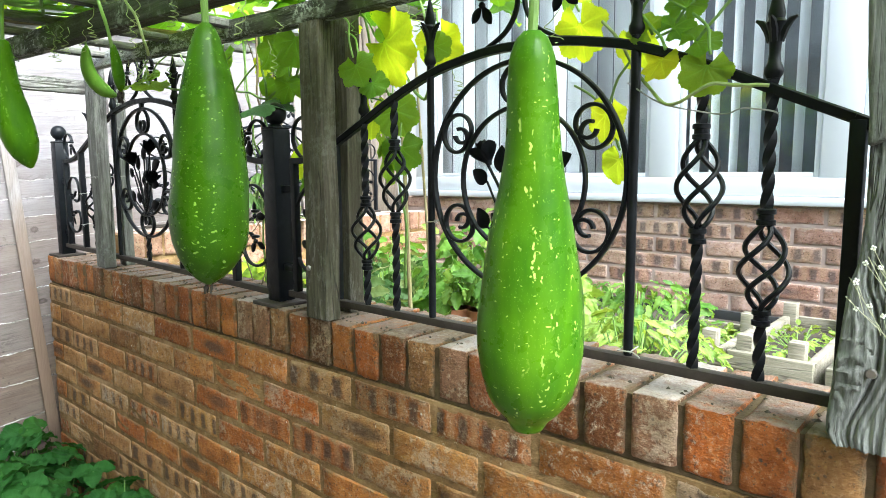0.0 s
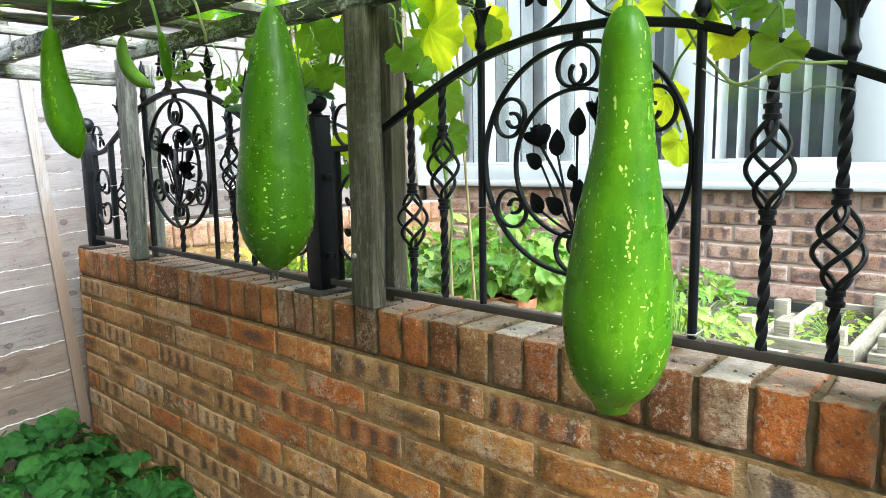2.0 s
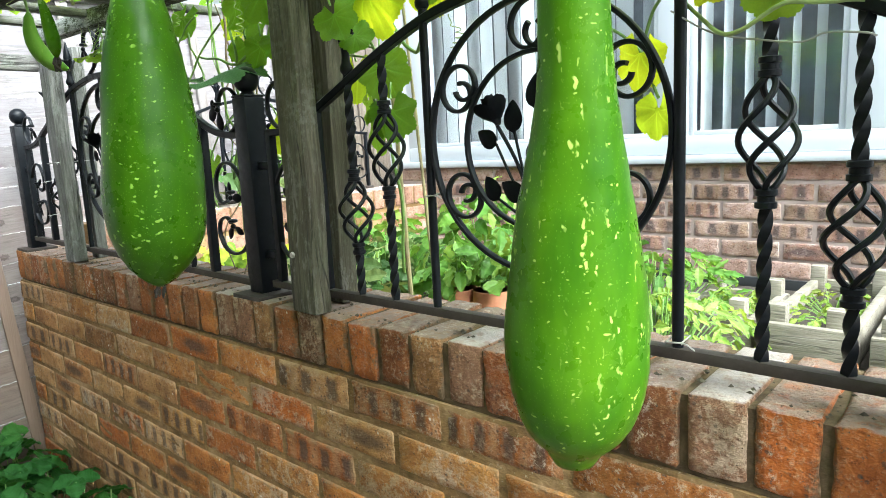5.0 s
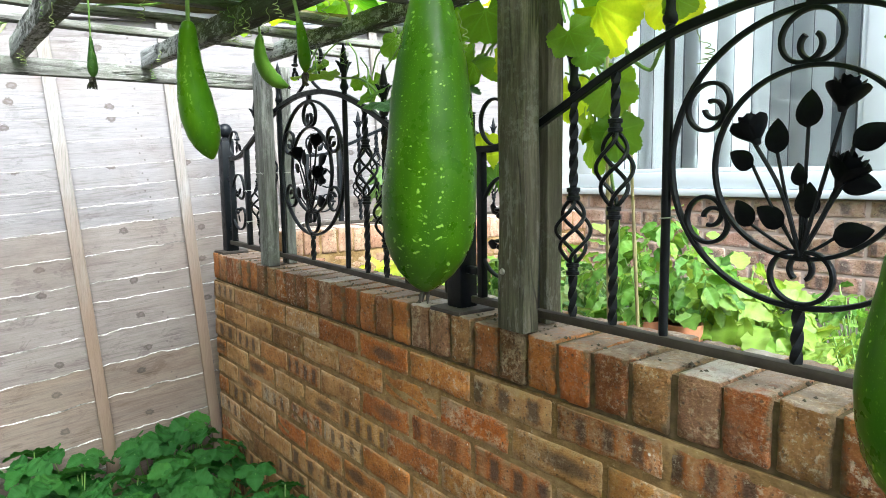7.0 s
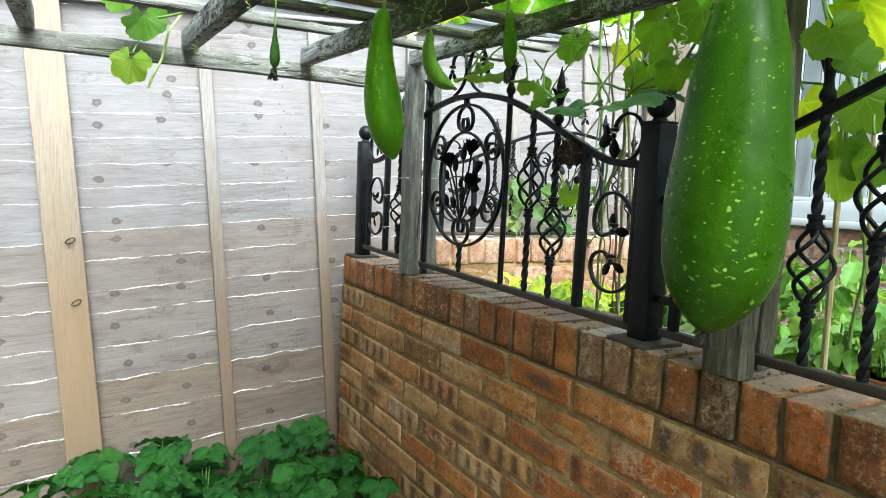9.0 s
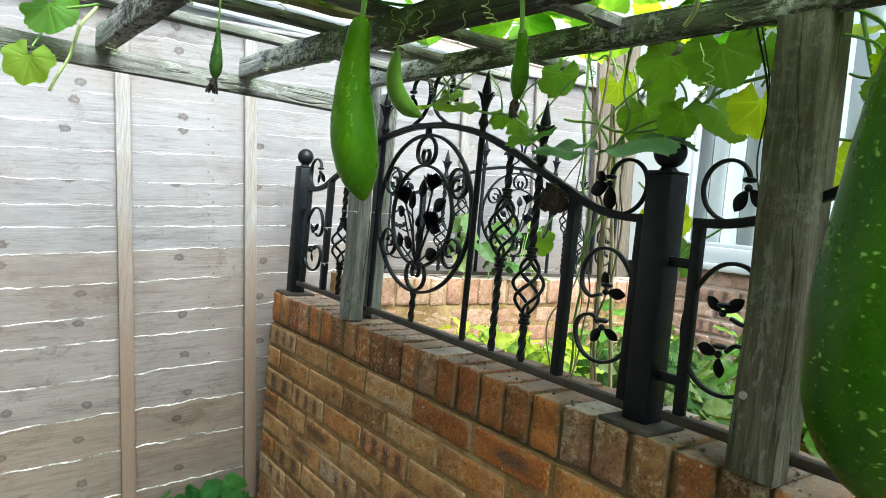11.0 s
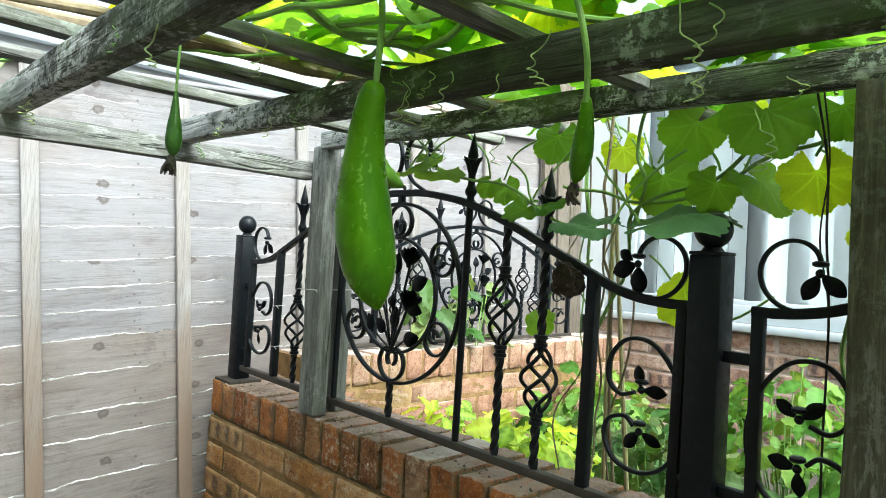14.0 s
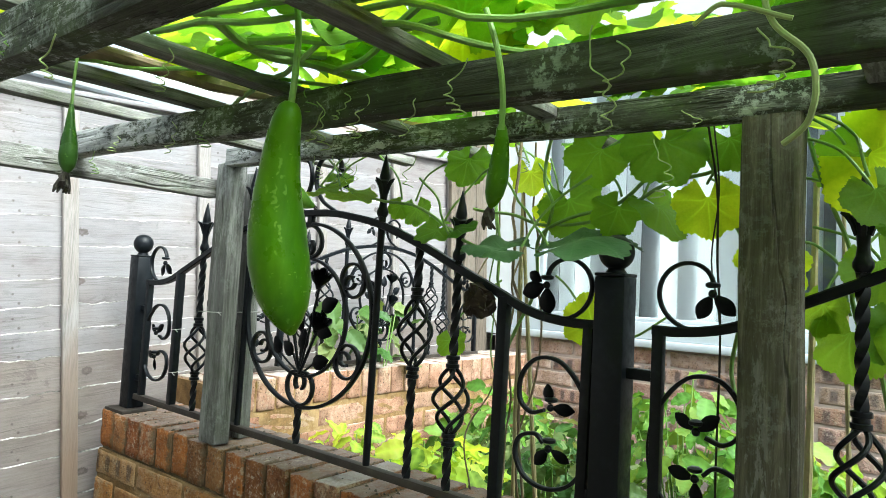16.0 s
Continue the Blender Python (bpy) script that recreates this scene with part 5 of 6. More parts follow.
def stalk(parent, pts, r=0.003, mat_=None, name="stem"):
    line = smooth_line(pts, 7)
    for k, q in enumerate(line):
        q += Vector((noise.noise(q * 9), noise.noise(q * 9 + Vector((3, 0, 0))), noise.noise(q * 9 + Vector((0, 3, 0))))) * 0.022 * min(1.0, k / 7, (len(line) - 1 - k) / 7)
    return part(name, sweep(bmesh.new(), line, r, 8), mat_ or stalk_green, parent)


hung_count = 0


def hung_leaf(at, size, face, tip, yellow=False, drab=False):
    """A leaf that hangs by itself on its own stalk: place, size, where its face looks, where its tip points."""
    global hung_count
    kinds = dark_leaves if drab else yellow_leaves if yellow else hung_leaves
    put_leaf(vine, kinds[hung_count % len(kinds)], at, size * 1.05, face, tip)
    hung_count += 1
    root = Vector(at) - Vector(tip).normalized() * size * 0.3
    side = rv.choice((-1, 1))
    reach = min(0.11, max(0.05, 1.72 - root.z))
    stalk(vine, [root, root + Vector((side * 0.02, 0.008, reach * 0.4)), root + Vector((side * 0.055, 0.02, reach * 0.75)), root + Vector((side * 0.10, 0.03, reach))], 0.0021)


# over the side rail and by the fence
hung_leaf((-1.975, 0.91, 1.632), 0.1, (-0.1, -0.5, 1), (0.8, -0.2, -0.2))
hung_leaf((-1.99, 0.95, 1.655), 0.07, (0.2, -0.7, 0.8), (0.5, 0, 0.5))
hung_leaf((-2.335, 0.139, 1.611), 0.105, (0.9, -0.4, 0.2), (0.1, -0.2, -1))
hung_leaf((-2.33, 0.173, 1.722), 0.12, (0.8, -0.5, 0.4), (0.1, 0.3, -1))
hung_leaf((-2.32, 0.12, 1.78), 0.12, (0.8, -0.5, 0.5), (0, -0.4, -1))
# along the first panel's arch
hung_leaf((-1.915, 0.92, 1.618), 0.105, (0.3, -0.4, 1), (1, -0.1, -0.2))
hung_leaf((-1.849, 1.04, 1.597), 0.07, (0.2, -1, 0.2), (0.2, 0, -1))
hung_leaf((-1.735, 0.96, 1.548), 0.085, (0.2, -0.7, 0.9), (-0.5, -0.2, -0.5))
hung_leaf((-1.655, 0.93, 1.545), 0.075, (-0.3, -0.6, 0.9), (1, 0, 0.4))
hung_leaf((-1.86, 1.0, 1.6), 0.055, (0.4, -0.8, 0.3), (-0.4, 0, -1))
hung_leaf((-1.71, 1.02, 1.68), 0.1, (0.2, -0.9, 0.3), (-0.2, 0, -1))
hung_leaf((-1.79, 1.1, 1.335), 0.07, (0.2, -1, 0.4), (0.2, 0, -1))
# over the wing of the first panel
hung_leaf((-1.432, 0.950, 1.523), 0.18, (0.05, -0.36, 1), (1, 0.5, 0.1), drab=True)
hung_leaf((-1.555, 0.9, 1.512), 0.13, (0.15, -0.35, 1), (-1, -0.2, -0.05), drab=True)
hung_leaf((-1.2, 1.1, 1.5), 0.11, (0.4, -1, 0.2), (0, 0, -1), True)
hung_leaf((-1.5, 1.13, 1.4), 0.11, (0.3, -1, 0.2), (-0.3, 0, 1), True)
hung_leaf((-1.47, 1.14, 1.335), 0.09, (0.6, -0.6, 0.2), (0.1, 0, 1))
hung_leaf((-1.44, 1.0, 1.668), 0.115, (0.2, -1, 0.3), (-0.6, 0, -0.8))
hung_leaf((-1.325, 0.985, 1.668), 0.13, (0.3, -1, 0.35), (0.3, 0, -1))
hung_leaf((-1.51, 1.06, 1.597), 0.125, (0.2, -1, 0.1), (0.5, 0, -0.9))
hung_leaf((-1.57, 1.09, 1.6), 0.085, (-0.2, -1, 0.3), (-0.4, 0, -1), True)
hung_leaf((-1.412, 1.02, 1.578), 0.09, (0.2, -1, 0.3), (-0.3, 0, -1))
hung_leaf((-1.352, 1.046, 1.582), 0.12, (0.75, -0.35, 0.75), (0.8, 0, -0.55))
hung_leaf((-1.268, 1.01, 1.582), 0.105, (0.3, -1, 0.15), (0.1, 0, -1), True)
hung_leaf((-1.24, 1.02, 1.672), 0.09, (0.4, -1, 0.3), (0.5, 0, -1))
hung_leaf((-1.62, 1.1, 1.665), 0.085, (0.3, -1, 0.2), (0.2, 0, -1), True)
# beside the middle post
hung_leaf((-1.055, 0.93, 1.575), 0.085, (0.3, -1, 0.3), (0.5, 0, -1))
hung_leaf((-1.035, 0.955, 1.545), 0.065, (0.5, -0.8, 0.5), (1, 0, -0.7))
hung_leaf((-1.055, 1.02, 1.632), 0.175, (0.1, 1, 0.2), (0.9, 0, -0.5), True)
hung_leaf((-0.945, 1.05, 1.625), 0.11, (-0.2, 1, 0.3), (0.1, 0, -1), True)
hung_leaf((-1.09, 1.06, 1.64), 0.12, (0.2, 1, 0.3), (-0.4, 0, -1))
hung_leaf((-1.06, 1.04, 1.495), 0.105, (0.5, -1, 0.1), (0.5, 0, -1))
hung_leaf((-1.095, 1.045, 1.4), 0.115, (-0.5, -1, 0.1), (0.0, 0, -1))
hung_leaf((-1.04, 1.035, 1.415), 0.1, (0.3, -1, 0.1), (0.1, 0, -1))
hung_leaf((-1.13, 1.06, 1.44), 0.08, (-0.5, -1, 0.1), (-0.1, 0, -1))
hung_leaf((-0.88, 0.97, 1.6), 0.06, (0.5, -1, 0.3), (1, 0, -0.4))
# behind and over the second panel
hung_leaf((-0.449, 0.95, 1.521), 0.062, (-0.2, -0.9, 0.5), (-0.4, 0, -1), True)
hung_leaf((-0.397, 0.955, 1.546), 0.062, (0.2, -0.8, 0.7), (0.7, 0, 0.6))
hung_leaf((-0.385, 0.945, 1.503), 0.072, (0.3, -1, 0.25), (-0.3, 0, -1))
hung_leaf((-0.481, 0.965, 1.575), 0.055, (0.1, -0.9, 0.4), (-0.6, 0, 0.5))
hung_leaf((-0.436, 0.97, 1.572), 0.058, (0.2, -0.8, 0.5), (0.6, 0, 0.7))
hung_leaf((-0.418, 0.96, 1.598), 0.06, (0.1, -0.9, 0.4), (0.2, 0, 1))
hung_leaf((-0.62, 1.03, 1.6), 0.105, (0.1, 1, 0.2), (0.1, 0, -1), True)
hung_leaf((-0.565, 1.02, 1.455), 0.085, (0.3, 1, 0.2), (-0.2, 0, -1), True)
hung_leaf((-0.54, 1.015, 1.385), 0.07, (0.3, 1, 0.1), (-0.1, 0, -1), True)
hung_leaf((-0.52, 1.03, 1.565), 0.08, (0.1, 1, 0.3), (0.4, 0, -1), True)

# the roof of leaves: those near the walker singly, the rest joined
far = []
for k in range(300):
    x = rv.uniform(-2.15, 0.05) if k % 3 else rv.uniform(-1.75, -0.1)
    y = rv.uniform(0.34, 1.35)
    if x < -1.95 and (y < 0.55 or rv.random() < 0.45):
        continue
    z = 1.745 - 0.02 * (x + 1.5) + abs(rv.gauss(0, 0.07))
    n = (rv.gauss(0, 0.45), rv.gauss(-0.25, 0.45), 1)
    me = rv.choice(yellow_leaves) if rv.random() < 0.16 else rv.choice(green_leaves)
    leaf_ = put_leaf(vine if y < 0.85 and x < -0.75 else None, me, (x, y, z), rv.uniform(0.09, 0.16), n, (rv.uniform(-1, 1), rv.uniform(-1, 1), -0.2))
    if isinstance(leaf_, tuple):
        far.append(leaf_)
for k in range(90):
    x, y = rv.uniform(-1.65, -0.05), rv.uniform(-0.8, 0.34)
    far.append(put_leaf(None, rv.choice(green_leaves), (x, y, 1.76 + abs(rv.gauss(0, 0.06))), rv.uniform(0.09, 0.15), (rv.gauss(0, 0.4), rv.gauss(0, 0.4), 1), (rv.uniform(-1, 1), rv.uniform(-1, 1), -0.2)))
# out-of-view leaves overhead, added to shade the middle of the wall
for k in range(170):
    far.append(put_leaf(None, rv.choice(green_leaves), (rv.uniform(-1.25, -0.15), rv.uniform(-1.0, 0.22), 1.78 + abs(rv.gauss(0, 0.06))), rv.uniform(0.11, 0.17), (rv.gauss(0, 0.4), rv.gauss(0, 0.4), 1), (rv.uniform(-1, 1), rv.uniform(-1, 1), -0.2)))
joined_leaves("foliage", far, vine)

for k in range(58):
    x, y = rv.uniform(-1.95, -1.2), rv.uniform(0.30, 0.98)
    put_leaf(vine, rv.choice(yellow_leaves) if rv.random() < 0.25 else rv.choice(green_leaves), (x, y, 1.775 + abs(rv.gauss(0, 0.05))), rv.uniform(0.08, 0.14), (rv.gauss(0, 0.5), rv.gauss(-0.2, 0.5), 1), (rv.uniform(-1, 1), rv.uniform(-1, 1), -0.2))

# thick old stems where the vine crosses the beams, and the thin bright leaves over them
for line, r in ((((-1.66, 0.44, 1.742), (-1.672, 0.498, 1.735), (-1.682, 0.555, 1.732), (-1.65, 0.593, 1.735), (-1.648, 0.638, 1.738), (-1.666, 0.713, 1.742)), 0.0062),
                (((-1.69, 0.50, 1.738), (-1.614, 0.531, 1.735), (-1.583, 0.561, 1.733), (-1.54, 0.577, 1.737), (-1.45, 0.60, 1.748)), 0.005),
                (((-1.66, 0.65, 1.742), (-1.647, 0.617, 1.735), (-1.58, 0.607, 1.731), (-1.514, 0.586, 1.738), (-1.44, 0.56, 1.752)), 0.0045),
                (((-1.63, 0.40, 1.75), (-1.648, 0.457, 1.738), (-1.674, 0.508, 1.733), (-1.664, 0.542, 1.735), (-1.64, 0.60, 1.742)), 0.005)):
    stalk(vine, line, r, stalk_green)
for at_, size_, me in (((-1.72, 0.50, 1.765), 0.15, green_leaves[1]), ((-1.70, 0.62, 1.768), 0.16, green_leaves[3]), ((-1.60, 0.64, 1.775), 0.14, green_leaves[4]), ((-1.545, 0.63, 1.772), 0.105, yellow_leaves[1])):
    put_leaf(vine, me, at_, size_, (0.1, -0.15, 1), (0.3, 1, -0.1))

# running stems
stalk(vine, [(-2.2, 0.75, 1.74), (-1.9, 0.66, 1.735), (-1.6, 0.56, 1.735), (-1.45, 0.5, 1.73), (-1.2, 0.62, 1.72), (-0.8, 0.6, 1.7), (-0.3, 0.7, 1.69)], 0.0038, stalk_green)
stalk(vine, [(-1.75, 0.42, 1.735), (-1.55, 0.47, 1.725), (-1.4, 0.56, 1.715), (-1.3, 0.7, 1.72), (-1.1, 0.85, 1.72)], 0.0038, stalk_green)
stalk(vine, [(-1.62, 0.4, 1.72), (-1.5, 0.46, 1.735), (-1.38, 0.5, 1.73), (-1.22, 0.52, 1.735), (-1.0, 0.48, 1.73)], 0.0038, stalk_green)
stalk(vine, [(-2.1, 0.98, 1.66), (-1.95, 0.955, 1.615), (-1.8, 0.965, 1.6), (-1.72, 0.97, 1.56), (-1.6, 0.96, 1.5)], 0.003, stalk_green)
stalk(vine, [(-1.72, 1.06, 1.6), (-1.6, 1.05, 1.575), (-1.5, 1.06, 1.555), (-1.38, 1.03, 1.6), (-1.2, 1.03, 1.66)], 0.003, stalk_green)
stalk(vine, [(-1.16, 1.04, 1.73), (-1.13, 1.05, 1.6), (-1.1, 1.05, 1.45), (-1.05, 1.05, 1.3), (-1.06, 1.06, 1.12)], 0.003, stalk_green)
stalk(vine, [(-0.56, 0.99, 1.6), (-0.5, 0.985, 1.53), (-0.455, 0.96, 1.475), (-0.42, 0.95, 1.465), (-0.37, 0.945, 1.492), (-0.32, 0.945, 1.486), (-0.306, 0.945, 1.478)], 0.0024, stalk_pale)
stalk(vine, [(-2.32, 0.26, 1.76), (-2.325, 0.235, 1.70), (-2.335, 0.20, 1.63), (-2.34, 0.18, 1.558)], 0.0035, stalk_pale)
stalk(vine, [(-2.3, 0.2, 1.725), (-2.1, 0.34, 1.74), (-1.9, 0.5, 1.745), (-1.7, 0.72, 1.74)], 0.003, stalk_green)
stalk(vine, [(-1.68, 1.07, 1.745), (-1.675, 1.08, 1.5), (-1.67, 1.1, 1.3), (-1.69, 1.12, 0.78)], 0.003, stalk_green)
stalk(vine, [(-1.63, 1.08, 1.74), (-1.65, 1.09, 1.55), (-1.64, 1.12, 1.32), (-1.62, 1.14, 0.9)], 0.003, stalk_brown)
stalk(vine, [(-0.9, 0.3, 1.72), (-0.6, 0.36, 1.7), (-0.42, 0.55, 1.68), (-0.41, 0.6, 1.65)], 0.003, stalk_green)


def tendril(p, length, turns, r, seed, mat_=None):
    rnd = random.Random(seed)
    pts, p = [], Vector(p)
    n = int(10 * turns)
    for i in range(n + 1):
        t = i / n
        a = 2 * math.pi * turns * t * t
        k = r * (0.2 + 0.8 * t)
        pts.append(p + Vector((math.cos(a) * k + 0.012 * math.sin(5 * t + seed), math.sin(a) * k, -length * t)))
    part("tendril", sweep(bmesh.new(), pts, 0.0008, 6), mat_ or stalk_pale, vine)


for i, (q, ln) in enumerate((((-1.47, 0.585, 1.69), 0.075), ((-1.55, 0.58, 1.67), 0.05), ((-1.40, 0.575, 1.685), 0.06), ((-1.62, 0.58, 1.66), 0.05), ((-1.24, 0.575, 1.69), 0.10), ((-1.1, 0.58, 1.66), 0.05),
                             ((-1.98, 0.58, 1.69), 0.05), ((-2.2, 0.27, 1.69), 0.05), ((-2.15, 0.27, 1.68), 0.06), ((-1.9, 0.90, 1.70), 0.06), ((-2.0, 0.9, 1.70), 0.05), ((-1.3, 0.9, 1.66), 0.08), ((-0.9, 0.58, 1.63), 0.06),
                             ((-1.75, 0.44, 1.72), 0.05), ((-1.30, 0.27, 1.66), 0.05), ((-0.62, 0.95, 1.62), 0.05), ((-1.20, 1.03, 1.5), 0.07), ((-0.86, 1.0, 1.56), 0.05))):
    tendril(q, ln, 2.5 + (i % 3), 0.007 + 0.002 * (i % 2), i)
for i in range(26):
    y = (0.262, 0.58, 0.895)[i % 3]
    tendril((rv.uniform(-2.3, -0.5), y, rv.uniform(1.665, 1.70) - 0.02 * (i % 3 == 0)), rv.uniform(0.025, 0.06), rv.uniform(1.5, 4), rv.uniform(0.004, 0.009), 50 + i, stalk_pale if i % 2 else stalk_green)
# a thick young shoot curling down in front of the roof beam
stalk(vine, [(-1.06, 0.47, 1.70), (-1.075, 0.49, 1.66), (-1.07, 0.50, 1.63), (-1.05, 0.51, 1.60), (-1.055, 0.52, 1.57), (-1.08, 0.53, 1.555)], 0.0022, stalk_pale)
stalk(vine, [(-1.07, 0.50, 1.63), (-1.10, 0.49, 1.645), (-1.13, 0.49, 1.635)], 0.0018, stalk_pale)

# canes laid along the roof battens
def roof_cane(a, b, r, label):
    bm = bmesh.new()
    pts = [Vector(a).lerp(Vector(b), i / 20) + Vector((0.006 * math.sin(i * 0.7), 0, 0.004 * math.sin(i * 0.9))) for i in range(21)]
    sweep(bm, pts, [r * (1.18 if i % 4 == 0 else 1.0) for i in range(21)], 9)
    tagged(part("roof_cane", bm, stalk_brown), label, "cane", "roof canes")


roof_cane((-2.07, 0.02, 1.752), (-1.80, 0.98, 1.748), 0.011, "old brown cane laid across the roof beams")
roof_cane((-2.01, -0.1, 1.757), (-1.86, 0.9, 1.752), 0.007, "thin brown cane beside the thicker one")

# old stems that climb from the bed
for k in range(4):
    x = -1.72 + 0.034 * k
    pts = [(x + rv.uniform(-0.02, 0.02), 1.06 + rv.uniform(0, 0.09), 1.73 - 0.135 * j) for j in range(8)]
    stalk(vine, pts, rv.uniform(0.0014, 0.0026), stalk_green if k % 3 == 1 else stalk_brown)

# crooked runners between the leaves beside the posts
for line in (((-1.66, 1.08, 1.30), (-1.60, 1.07, 1.42), (-1.57, 1.06, 1.52), (-1.50, 1.05, 1.57), (-1.42, 1.04, 1.60), (-1.33, 1.02, 1.66), (-1.28, 0.99, 1.71)),
             ((-1.57, 1.06, 1.52), (-1.53, 1.05, 1.60), (-1.56, 1.04, 1.66), (-1.53, 1.02, 1.72)),
             ((-1.30, 1.02, 1.70), (-1.25, 1.03, 1.60), (-1.22, 1.05, 1.50), (-1.25, 1.07, 1.38), (-1.23, 1.09, 1.2), (-1.24, 1.12, 0.74)),
             ((-1.08, 1.05, 1.70), (-1.05, 1.05, 1.58), (-0.98, 1.04, 1.52), (-0.93, 1.03, 1.58))):
    stalk(vine, line, 0.0032, stalk_green)

# a dark cord that the vine climbs, hung from the roof beam
cord = thing("cord", (-1.25, 1.0, 0.74), "thin black cord hanging from the roof beam to the bed", "cord")
for dx, r in ((0.0, 0.0016), (0.008, 0.0011)):
    part("strand", sweep(bmesh.new(), smooth_line([(-1.252 + dx, 0.94, 1.69), (-1.252 + dx * 0.3, 0.995, 1.60), (-1.251 - dx, 1.0, 1.50), (-1.246, 1.005, 1.39), (-1.25, 1.02, 1.1), (-1.25, 1.12, 0.74)], 6), r, 6), dry_flower, cord)

# strings on the railing
string = thing("string", (-0.35, 0.95, 1.47), "thin white string tied along the railing", "string")
part("strand", sweep(bmesh.new(), smooth_line([(-0.50, 0.958, 1.50), (-0.45, 0.955, 1.468), (-0.392, 0.951, 1.452), (-0.36, 0.955, 1.447), (-0.34, 0.955, 1.453), (-0.306, 0.951, 1.448), (-0.296, 0.955, 1.444)], 5), 0.0011, 6), wire_white, string)


# ---- strawberry plants by the fence ----
def small_leaf_mesh(seed, teeth=9, width=0.78, fold=0.25):
    """A toothed leaflet, one unit long, its stalk at the origin, along +y."""
    rnd = random.Random(seed)
    bm = bmesh.new()
    lay_ = bm.verts.layers.float.new("vein")
    n = teeth * 2
    rows = []
    for i in range(n + 1):
        t = i / n
        w = width / 2 * math.sin(math.pi * min(1, t * 0.93 + 0.05) ** 0.85) ** 0.75
        w *= 1 + (0.07 if i % 2 else -0.05)
        row = []
        for k in (-1, -0.55, 0, 0.55, 1):
            y = t + 0.05 * abs(k) * (1 if i % 2 else 0)
            z = fold * abs(k) * w - 0.22 * t * t + 0.04 * math.sin(t * 16) * abs(k) + rnd.uniform(-0.006, 0.006)
            v = bm.verts.new((k * w, y, z))
            v[lay_] = 1.0 if k == 0 else (0.35 if i % 2 else 0.0)
            row.append(v)
        rows.append(row)
    for a, b in zip(rows, rows[1:]):
        for j in range(4):
            bm.faces.new((a[j], a[j + 1], b[j + 1], b[j]))
    return bm


def to_mesh(name, bm, mat_):
    for fc in bm.faces:
        fc.smooth = True
    bmesh.ops.recalc_face_normals(bm, faces=bm.faces[:])
    me = bpy.data.meshes.new(name)
    bm.to_mesh(me)
    bm.free()
    me.materials.append(mat_)
    return me


def triple(seed, mat_):
    """Three leaflets on one stalk end."""
    out = bmesh.new()
    out.verts.layers.float.new("vein")
    for a, k in ((0, 1.0), (82, 0.92), (-82, 0.92)):
        b = small_leaf_mesh(seed + a)
        b.transform(Matrix.Rotation(radians(-a), 4, "Z") @ Matrix.Diagonal((0.52 * k, 0.52 * k, 0.52 * k, 1)))
        me = bpy.data.meshes.new("tmp")
        b.to_mesh(me)
        b.free()
        out.from_mesh(me)
        bpy.data.meshes.remove(me)
    return to_mesh("leaf", out, mat_)


berry_leaves = [triple(i, leaf_dark) for i in range(5)]
rp = random.Random(31)
spots = []
for ix in range(7):
    for iy in range(6):
        x, y = -2.78 + ix * 0.165 + rp.uniform(-0.04, 0.04), 0.80 - iy * 0.19 + rp.uniform(-0.05, 0.05)
        if y < -0.12 - 0.0 * ix or (x > -2.2 and y < 0.25):
            continue
        spots.append((x, y))
for x, y in spots:
    plant = thing("strawberry_plant", (x, y, 0), "leafy dark green strawberry plant at the foot of the fence", "plant", "strawberry plants")
    bm = bmesh.new()
    for k in range(10):
        a, lean = rp.uniform(0, 2 * math.pi), rp.uniform(0.03, 0.15)
        h = rp.uniform(0.30, 0.47) - lean * 0.5
        top = Vector((x + math.cos(a) * lean, y + math.sin(a) * lean, h))
        if top.y > 0.88 or top.x < -2.9:
            continue
        sweep(bm, smooth_line([(x + math.cos(a) * 0.01, y + math.sin(a) * 0.01, 0), (x + math.cos(a) * lean * 0.4, y + math.sin(a) * lean * 0.4, h * 0.6), top], 4), 0.002, 5)
        put_leaf(plant, rp.choice(berry_leaves), top, rp.uniform(0.13, 0.19), (math.cos(a) * 0.5, math.sin(a) * 0.5, 1), (math.cos(a), math.sin(a), -0.2))
    part("stalk", bm, stalk_green, plant)["kind"] = "stuff"


